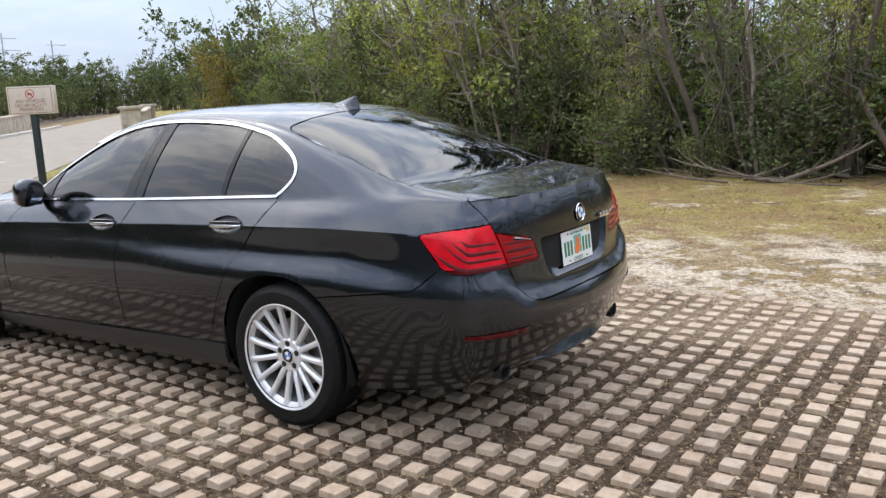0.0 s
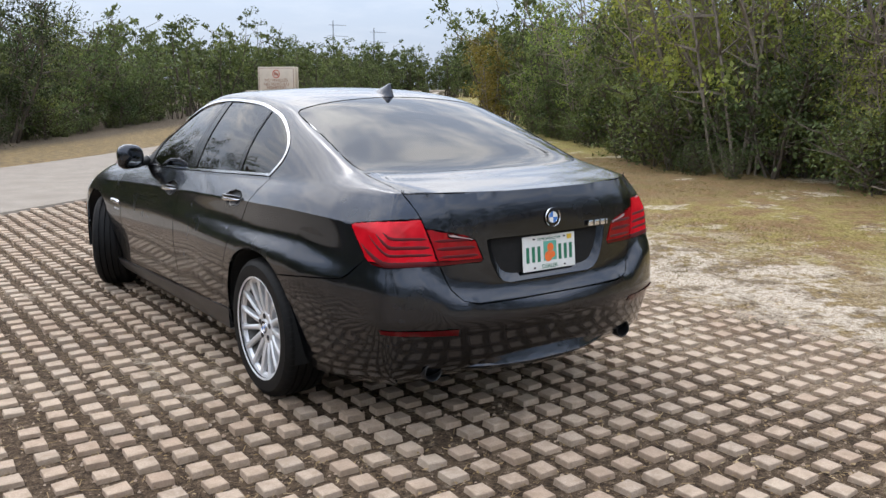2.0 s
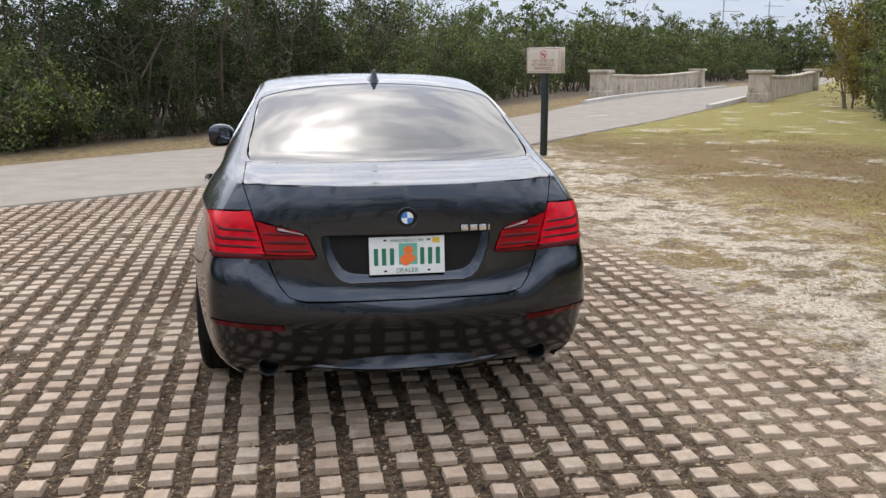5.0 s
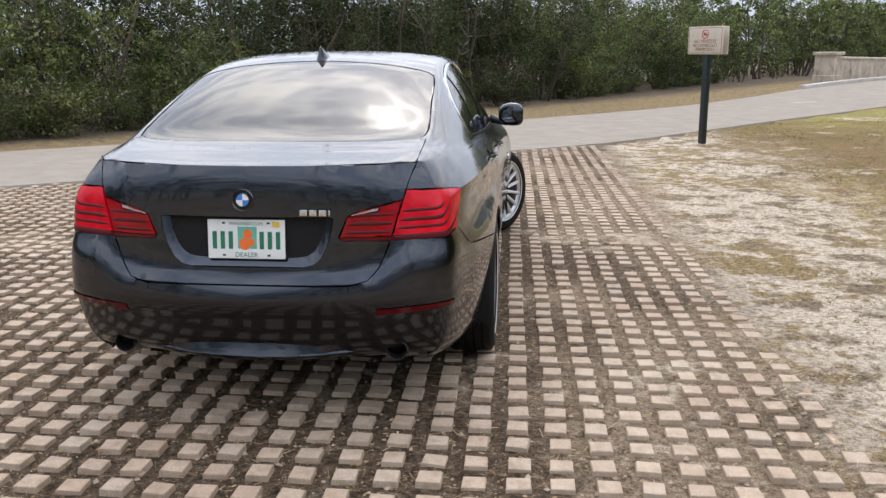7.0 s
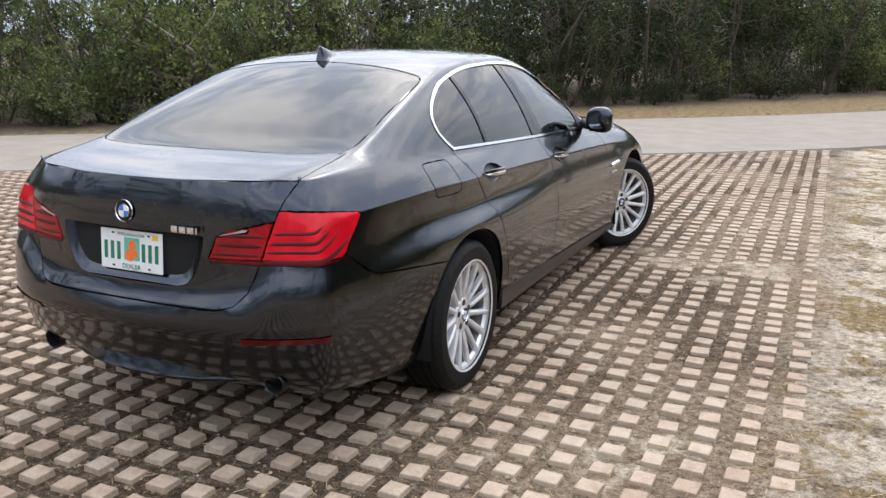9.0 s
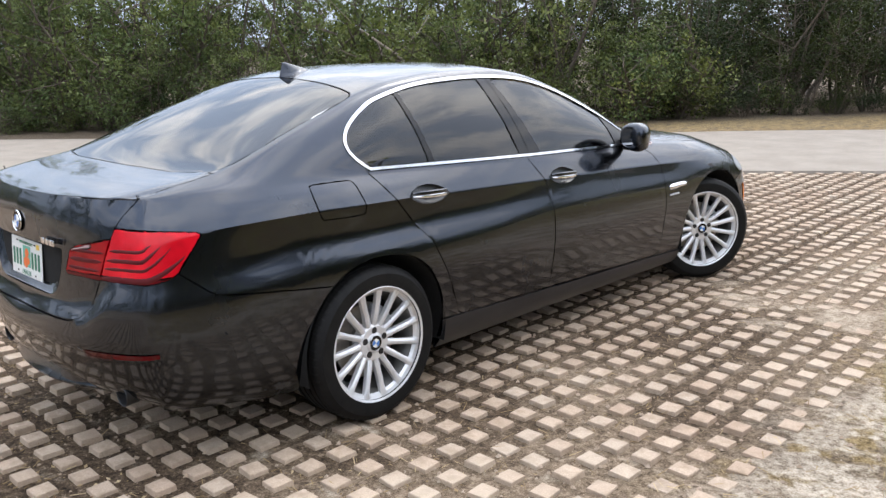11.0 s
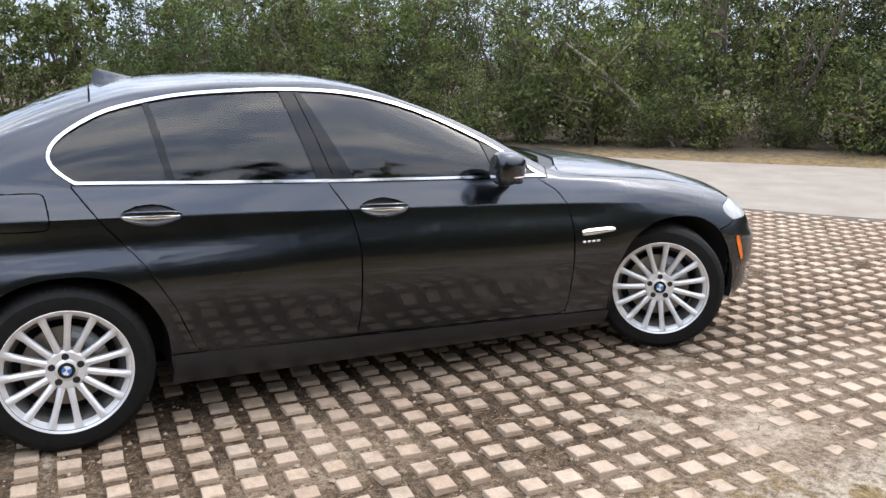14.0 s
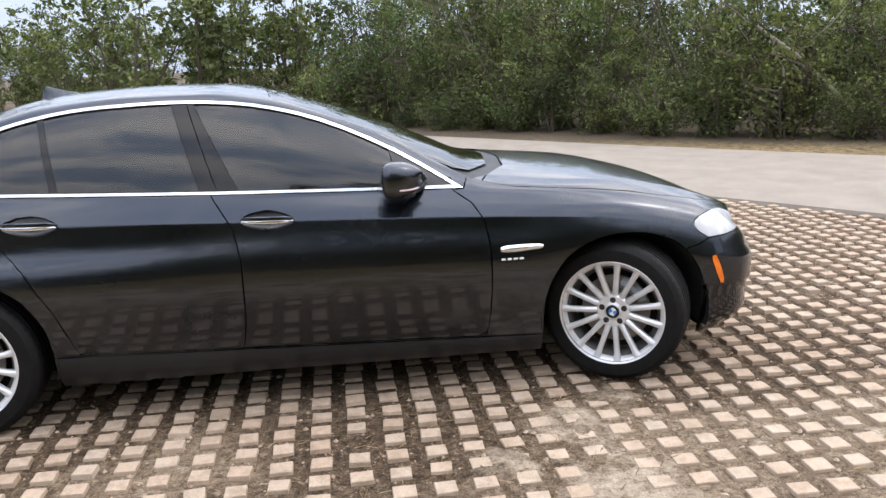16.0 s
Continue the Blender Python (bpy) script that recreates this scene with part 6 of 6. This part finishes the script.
for k, w in enumerate((0.034, 0.034, 0.034, 0.012)):
    x = 0.232 + 0.037 * k - (0.011 if k == 3 else 0)
    part("model_badge", box(x, -1.0665, 0.880, w - 0.005, 0.006, 0.024, 0.002, 2), CHROME, boot, "bright metal badge bar")

# ---------------------------------------------------------------- woods
def leaf_mesh(name, centres, radii, per, size, rng, up_bias=0.3):
    """Many small rhombic leaves in clumps round the centres."""
    c = np.repeat(np.array(centres, float), per, axis=0)
    r = np.repeat(np.array(radii, float), per)
    n = len(c)
    c = c + rng.normal(0, 1, (n, 3)) * r[:, None] * np.array((1, 1, 0.7)) * 0.5
    a = rng.normal(0, 1, (n, 3))
    a /= np.linalg.norm(a, axis=1)[:, None]
    b = np.cross(a, rng.normal(0, 1, (n, 3)) + np.array((0, 0, up_bias)))
    b /= np.linalg.norm(b, axis=1)[:, None] + 1e-9
    L = size * rng.uniform(0.6, 1.25, n)[:, None]
    W = L * rng.uniform(0.36, 0.58, n)[:, None]
    v = np.stack([c - a * L / 2, c + b * W / 2 + a * L * 0.05, c + a * L / 2, c - b * W / 2 + a * L * 0.05], axis=1).reshape(-1, 3)
    v[:, 2] = np.maximum(v[:, 2], 0.01)
    me = bpy.data.meshes.new(name)
    me.vertices.add(4 * n)
    me.vertices.foreach_set("co", v.ravel())
    me.loops.add(4 * n)
    me.loops.foreach_set("vertex_index", np.arange(4 * n))
    me.polygons.add(n)
    me.polygons.foreach_set("loop_start", np.arange(0, 4 * n, 4))
    me.polygons.foreach_set("loop_total", np.full(n, 4))
    me.update()
    me.validate()
    return me


def limb(store, p, d, length, r0, r1, rng, bend=0.25, steps=6, sides=6):
    pts, rad = [Vector(p)], [r0]
    d = Vector(d).normalized()
    for i in range(steps):
        d = (d + Vector((rng.normal(0, bend), rng.normal(0, bend), rng.normal(0.03, bend * 0.5)))).normalized()
        pts.append(pts[-1] + d * (length / steps))
        rad.append(r0 + (r1 - r0) * (i + 1) / steps)
    add_geo(store, *tube(pts, rad, sides, cap=False))
    return pts


def tree(name, seed, height, stems, spread, base_leaf, clumps, per, size, leaf, bark, label, group, lean=0.16, r0=0.05, coarse=False):
    """A tree of several stems: one trunk mesh with its limbs, one crown of leaves."""
    rng = np.random.default_rng(seed)
    t = thing(name, label, "tree" if height > 1.8 else "shrub", group=group)
    wood, tips = ([], []), []
    for s in range(stems):
        a = rng.uniform(0, 2 * math.pi)
        off = rng.uniform(0.0, 0.25) * spread
        p0 = (off * math.cos(a), off * math.sin(a), -0.05)
        h = height * rng.uniform(0.72, 1.0)
        pts = limb(wood, p0, (math.cos(a) * lean * rng.uniform(0.2, 1.8), math.sin(a) * lean * rng.uniform(0.2, 1.8), 1), h, r0 * rng.uniform(0.6, 1.2), 0.010, rng, 0.09, 9, 4 if coarse else 7)
        for k in range(2, len(pts)):
            if pts[k].z < base_leaf * height * 0.8:
                continue
            for _ in range(1 if coarse else 2):
                b = rng.uniform(0, 2 * math.pi)
                q = limb(wood, pts[k], (math.cos(b), math.sin(b), rng.uniform(0.1, 0.9)), spread * rng.uniform(0.3, 0.75), 0.018, 0.005, rng, 0.2, 3, 3)
                tips += q[1:]
        tips += pts[len(pts) // 2:]
    tips = [p for p in tips if p.z > base_leaf * height]
    pick = rng.choice(len(tips), clumps)
    cents = [tuple(tips[i] + Vector(rng.normal(0, 0.14, 3))) for i in pick]
    me = leaf_mesh("crown", cents, rng.uniform(0.16, 0.42, clumps), per, size, rng)
    link_mesh_in("trunk", raw(*wood), bark, t)
    link_data("crown", me, leaf, t, "", 0)
    return t


def link_mesh_in(name, bm, mat, parent):
    return part(name, bm, mat, parent, "", 60)


MANGROVE = "dense green bushy tree with thin grey stems"
THICKET = "tall slim tree with bare grey stems and green leaves"
kinds = {"edge": [], "tall": [], "thicket": [], "shrub": [], "shade_shrub": [], "bright_shrub": [], "far": [], "shade": []}
for k in range(6):
    kinds["edge"].append(tree("tree", 20 + k, 2.6 + 0.25 * k, 3 + k % 3, 1.15, 0.06, 62, 46, 0.080 + 0.007 * k, LEAF, BARK_DARK, MANGROVE, "roadside woods", 0.34, 0.034))
for k in range(5):
    kinds["tall"].append(tree("tree", 40 + k, 3.6 + 0.3 * k, 3, 1.15, 0.18, 56, 46, 0.086 + 0.007 * k, LEAF, BARK_DARK, MANGROVE, "roadside woods", 0.22, 0.042))
for k in range(5):
    kinds["thicket"].append(tree("tree", 60 + k, 3.5 + 0.25 * k, 8, 0.95, 0.22 - 0.03 * (k % 3), 50, 46, 0.080, LEAF_LIGHT, BARK, THICKET, "lawn-side woods", 0.22, 0.026))
for k in range(4):
    kinds["shrub"].append(tree("shrub", 80 + k, 1.15, 6, 0.75, 0.03, 36, 48, 0.07, LEAF, BARK_DARK, "low leafy green shrub at the woods' edge", "undergrowth", 0.5, 0.014, True))
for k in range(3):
    kinds["shade_shrub"].append(tree("shrub", 180 + k, 1.2, 6, 0.75, 0.03, 36, 48, 0.07, LEAF_DARK_SHADED, BARK_DARK, "low dark green shrub with shade put into its leaf colour", "undergrowth", 0.5, 0.014, True))
for k in range(4):
    kinds["far"].append(tree("tree", 100 + k, 4.2 + 0.4 * k, 3, 1.5, 0.06, 40, 21, 0.22, LEAF, BARK_DARK, "leafy green tree", "far trees", 0.25, 0.06, True))
# trees whose leaf colour carries the shade of the backlit woods
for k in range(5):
    kinds["shade"].append(tree("tree", 140 + k, 3.2 + 0.35 * k, 3 + k % 2, 1.15, 0.05, 82, 46, 0.082, LEAF_DARK_SHADED, BARK_DARK, "dark green bushy tree with shade put into its leaf colour", "roadside woods", 0.26, 0.04))
kinds["bright_shrub"].append(tree("shrub", 160, 2.2, 6, 0.9, 0.10, 60, 48, 0.08, LEAF_LIGHT, BARK, "tall light green shrub between bare stems", "undergrowth", 0.35, 0.014, True))
ochre = tree("tree", 120, 4.3, 3, 1.1, 0.14, 110, 40, 0.11, LEAF_YELLOW, BARK, "tree with ochre autumn leaves among green ones", "lawn-side woods", 0.15, 0.05)
used = set()
pr = random.Random(3)
far_spots = []


def plant(kind, x, y, scale=1.0):
    k = pr.randrange(len(kinds[kind]))
    src = kinds[kind][k]
    s = scale * pr.uniform(0.68, 1.30)
    m = pose(x, y, rise(x, y) - 0.02, pr.gauss(0, 3), pr.gauss(0, 3), pr.uniform(0, 360)) @ Matrix.Diagonal((s, s, s * pr.uniform(0.85, 1.15), 1))
    if kind == "far":
        far_spots.append((k, m))
    elif (kind, k) in used:
        copy_thing(src, m)
    else:
        used.add((kind, k))
        src.matrix_basis = m


# beyond the road
VERGE = Smooth([(-60, 1.3), (-14, 1.2), (-6, 1.9), (-1, 2.7), (5, 4.3), (13, 4.4), (80, 4.4)])
x = -58.0
while x < 70:
    yb = ROAD_FAR(x)[0] if x < 60 else 88 + (x - 60) * 1.2
    off = VERGE(x)[0]
    near = -19 < x < 12
    for row in range(4):
        d = off + 0.9 + row * 1.35 + pr.uniform(-0.45, 0.45)
        px, py = x - 0.75 * d + pr.uniform(-0.5, 0.5), yb + 0.66 * d + pr.uniform(-0.5, 0.5)
        if near and row < 2 and pr.random() < 0.13:
            continue
        if near:
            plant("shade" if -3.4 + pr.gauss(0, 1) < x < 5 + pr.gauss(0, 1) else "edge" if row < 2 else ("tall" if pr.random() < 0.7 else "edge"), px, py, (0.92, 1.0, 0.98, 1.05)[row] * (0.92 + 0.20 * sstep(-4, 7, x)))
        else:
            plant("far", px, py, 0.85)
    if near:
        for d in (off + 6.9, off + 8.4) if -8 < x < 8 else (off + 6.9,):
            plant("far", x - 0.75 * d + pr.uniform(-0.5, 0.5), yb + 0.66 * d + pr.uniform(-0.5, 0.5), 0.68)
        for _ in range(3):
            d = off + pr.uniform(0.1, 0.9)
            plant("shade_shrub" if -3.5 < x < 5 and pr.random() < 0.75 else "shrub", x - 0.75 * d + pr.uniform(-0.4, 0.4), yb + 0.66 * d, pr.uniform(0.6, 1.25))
    elif x < 32:
        for _ in range(3):
            d = off + pr.uniform(0.2, 1.2)
            plant("far", x - 0.75 * d + pr.uniform(-0.9, 0.9), yb + 0.66 * d, 0.36)
    x += 0.88 if near else 1.9

# beyond the lawn
EDGE = [(10.2, -12.0), (9.9, -3.0), (9.3, 1.0), (9.2, 4.5), (10.4, 8.0), (13.2, 11.6), (16.4, 18.3), (21.2, 26.6), (29.0, 37.0), (46, 56), (70, 88)]
for (ax, ay), (bx, by) in zip(EDGE, EDGE[1:]):
    L = math.hypot(bx - ax, by - ay)
    nx, ny = (by - ay) / L, -(bx - ax) / L
    far = ay > 17 or by < -2
    step = 1.8 if far else 0.92
    for i in range(int(L / step)):
        f = (i + 0.5) * step / L
        for row in range(3 if far else 4):
            d = 0.7 + row * 1.3 + pr.uniform(-0.4, 0.4)
            px, py = ax + (bx - ax) * f + nx * d + pr.uniform(-0.4, 0.4), ay + (by - ay) * f + ny * d + pr.uniform(-0.4, 0.4)
            stemmy = ay < 3
            if stemmy and row == 2:
                if i % 2:
                    plant("bright_shrub", px, py, 1.0)
                continue
            kind = "far" if far else ("thicket" if (stemmy and row < 2) or row == 1 or row == 3 else ("edge" if row > 1 else pr.choice(("edge", "thicket"))))
            plant(kind, px, py, 0.85 if far else (0.95, 1.0, 1.05, 1.08)[row])
        if not far and i % 2 == 0:
            plant("far", ax + (bx - ax) * f + nx * 6.6, ay + (by - ay) * f + ny * 6.6, 0.72)
        if not far:
            for _ in range(2):
                d = pr.uniform(0.9, 2.3)
                plant("shrub", ax + (bx - ax) * f + nx * d + pr.uniform(-0.5, 0.5), ay + (by - ay) * f + ny * d + pr.uniform(-0.5, 0.5), pr.uniform(0.8, 1.3))
        if not far and pr.random() < (0.85 if ay < 3 else 1.0):
            plant("shrub", ax + (bx - ax) * f + nx * 0.15, ay + (by - ay) * f + ny * 0.15, pr.uniform(0.7, 1.2))
# a few taller crowns stand above the others there
HIGH = "high tree with a dark dense crown above the thicket"
for i, (x, y, h) in enumerate(((13.2, 2.7, 9.2), (13.4, 4.3, 8.4), (13.0, 7.4, 8.6))):
    high = tree("tree", 200 + i, h, 3, 1.9, 0.42, 170, 70, 0.11, LEAF_DARK_SHADED, BARK_DARK, HIGH, "lawn-side woods", 0.10, 0.075)
    high.matrix_basis = pose(x, y, rise(x, y) - 0.02)
ochre.matrix_basis = pose(18.0, 21.9, 0, 0, 0, 40) @ Matrix.Scale(0.96, 4)

for i in range(90):
    plant("far", 30 + i * 0.9 + pr.uniform(-1, 1), 90 + pr.uniform(-2, 2) + 0.1 * i, 0.45)

for i in range(84):
    plant("far", 38 + i * 0.8 + pr.uniform(-1, 1), 97 + pr.uniform(-2, 2) + 0.12 * i, 1.2)

# behind the lookout and at the far end of the road, closing the place
for i in range(30):
    a = radians(150 + i * 5.0)
    # the tall ones are unseen, added to darken what the boot reflects
    plant("far", 2 + 22 * math.cos(a) * 1.15, -1 + 20 * math.sin(a), 1.9 if i > 10 else 1.0)
for i in range(60):
    for row in range(3):
        plant("far", -20 + i * 2.0 + pr.uniform(-1, 1), 94 + 6 * row + pr.uniform(-3, 3) + 0.15 * i, 1.2 + 0.12 * row)


def far_woods():
    """All trees past counting: one joined crown and one joined set of stems."""
    out = thing("far_woods", "distant belt of leafy green trees", "woods", kind="stuff")
    for name, leaf in (("crown", LEAF), ("stems", BARK_DARK)):
        vs, fs, off = [], [], 0
        for k, m in far_spots:
            src = [c for c in kinds["far"][k].children if c.name.startswith("crown" if name == "crown" else "trunk")][0].data
            co = np.empty(len(src.vertices) * 3)
            src.vertices.foreach_get("co", co)
            co = co.reshape(-1, 3) @ np.array(m.to_3x3()).T + np.array(m.translation)
            idx = np.empty(len(src.loops), int)
            src.loops.foreach_get("vertex_index", idx)
            vs.append(co)
            fs.append(idx.reshape(-1, 4) + off)
            off += len(co)
        v, f = np.concatenate(vs), np.concatenate(fs)
        me = bpy.data.meshes.new(name)
        me.vertices.add(len(v))
        me.vertices.foreach_set("co", v.ravel())
        me.loops.add(len(f) * 4)
        me.loops.foreach_set("vertex_index", f.ravel())
        me.polygons.add(len(f))
        me.polygons.foreach_set("loop_start", np.arange(0, len(f) * 4, 4))
        me.polygons.foreach_set("loop_total", np.full(len(f), 4))
        me.update()
        tagged(link_data(name, me, leaf, out, "", 0), kind="stuff")
    for src in kinds["far"]:
        for ob in (*src.children, src):
            bpy.data.objects.remove(ob)


far_woods()


def fallen_log(x, y, yaw, L, r, tilt=0.0):
    rng = np.random.default_rng(int(abs(x * 100 + y * 31)))
    t = thing("fallen_branch", "bleached fallen branch lying at the woods' edge", "branch", group="fallen branches")
    t.matrix_basis = pose(x, y, r * 0.8, 0, -tilt, yaw)
    st = ([], [])
    pts = limb(st, (0, 0, 0), (1, 0, 0), L, r, r * 0.45, rng, 0.06, 7, 8)
    part("stem", raw(*st), DEADWOOD, t, "", 60)
    for k in (2, 4, 5):
        st = ([], [])
        limb(st, pts[k], (0.7, rng.choice([-1, 1]) * 0.8, rng.uniform(0.0, 0.5)), L * 0.3, r * 0.4, r * 0.12, rng, 0.12, 4, 5)
        part("twig", raw(*st), DEADWOOD, t, "", 60)


for i in range(36):
    f = pr.random()
    x0, y0 = 9.3 + pr.uniform(-0.6, 0.8), -6 + 7.0 * f
    fallen_log(x0, y0, pr.uniform(50, 130) + pr.choice([0, 180]), pr.uniform(0.5, 1.9), pr.uniform(0.010, 0.036), pr.choice([0, 0, 4, 8, 16]))

# leaning and broken trunks at the lawn's edge
def bare_trunk(points, radii, label):
    t = thing("tree", label, "tree", points[0], "lawn-side woods")
    st = ([], [])
    p0 = Vector(points[0])
    add_geo(st, *tube([Vector(p) - p0 for p in points], radii, 10))
    bark = BARK if "pale" in label else BARK_DARK
    part("trunk", raw(*st), bark, t, "", 60)
    rng = np.random.default_rng(len(points) + int(10 * points[0][1] + 500))
    for k in range(1, len(points)):
        st = ([], [])
        limb(st, Vector(points[k]) - p0, rng.normal(0, 1, 3) * (1, 1, 0.4) + (0, 0, 0.5), 1.2, radii[k] * 0.4, 0.008, rng, 0.12, 5, 6)
        part("limb", raw(*st), bark, t, "", 60)


bare_trunk([(9.72, 1.42, -0.05), (9.66, 1.57, 0.5), (9.58, 1.72, 1.1), (9.56, 2.00, 1.8), (9.45, 2.16, 2.6), (9.5, 2.5, 3.6)], [0.060, 0.052, 0.046, 0.050, 0.040, 0.025], "leaning broken grey tree trunk")
bare_trunk([(9.9, -0.40, -0.05), (9.97, -0.46, 1.0), (9.93, -0.50, 2.2), (9.95, -0.75, 3.4), (9.8, -0.9, 4.6)], [0.070, 0.060, 0.052, 0.042, 0.03], "thick dark multi-stemmed trunk")
bare_trunk([(9.85, -0.5, -0.05), (9.82, -0.65, 1.0), (9.75, -0.82, 2.2), (9.8, -1.12, 3.6)], [0.060, 0.052, 0.042, 0.03], "thick dark multi-stemmed trunk")
bare_trunk([(9.8, 0.70, -0.05), (9.85, 0.84, 0.7), (9.78, 0.80, 1.5), (9.80, 0.93, 2.4), (9.7, 0.84, 3.2), (9.72, 0.98, 4.0)], [0.040, 0.036, 0.034, 0.030, 0.026, 0.018], "slim pale grey tree trunk")
bare_trunk([(9.15, -1.6, 0.0), (9.28, -1.25, 0.30), (9.42, -0.95, 0.72), (9.65, -0.65, 1.25)], [0.060, 0.055, 0.050, 0.040], "leaning dead trunk at the woods' edge")


# bare leaning stems and dead limbs that cross the leaves
for i in range(46):
    if i % 2:
        x = pr.uniform(-16, 9)
        d = VERGE(x)[0] + pr.uniform(0.5, 1.6)
        bx, by = x - 0.75 * d, ROAD_FAR(x)[0] + 0.66 * d
    else:
        bx, by = pr.uniform(9.4, 10.8), pr.uniform(-6, 2.5)
    a, ln, h = pr.uniform(0, 6.28), pr.uniform(0.25, 1.3), pr.uniform(1.8, 3.8)
    pts = [(bx + math.cos(a) * ln * q ** 1.2 + pr.gauss(0, 0.05), by + math.sin(a) * ln * q ** 1.2 + pr.gauss(0, 0.05), -0.05 + h * q) for q in (0, 0.2, 0.42, 0.66, 0.85, 1.0)]
    r = pr.uniform(0.022, 0.055)
    bare_trunk(pts, [r, r * 0.9, r * 0.8, r * 0.62, r * 0.45, r * 0.25], "leaning bare grey stem among green leaves")
bare_trunk([(-8.0, 10.35, -0.03), (-8.6, 9.75, 0.85), (-9.0, 9.4, 1.35), (-9.6, 9.0, 1.85)], [0.040, 0.042, 0.038, 0.028], "pale leaning dead trunk lodged in roadside branches")
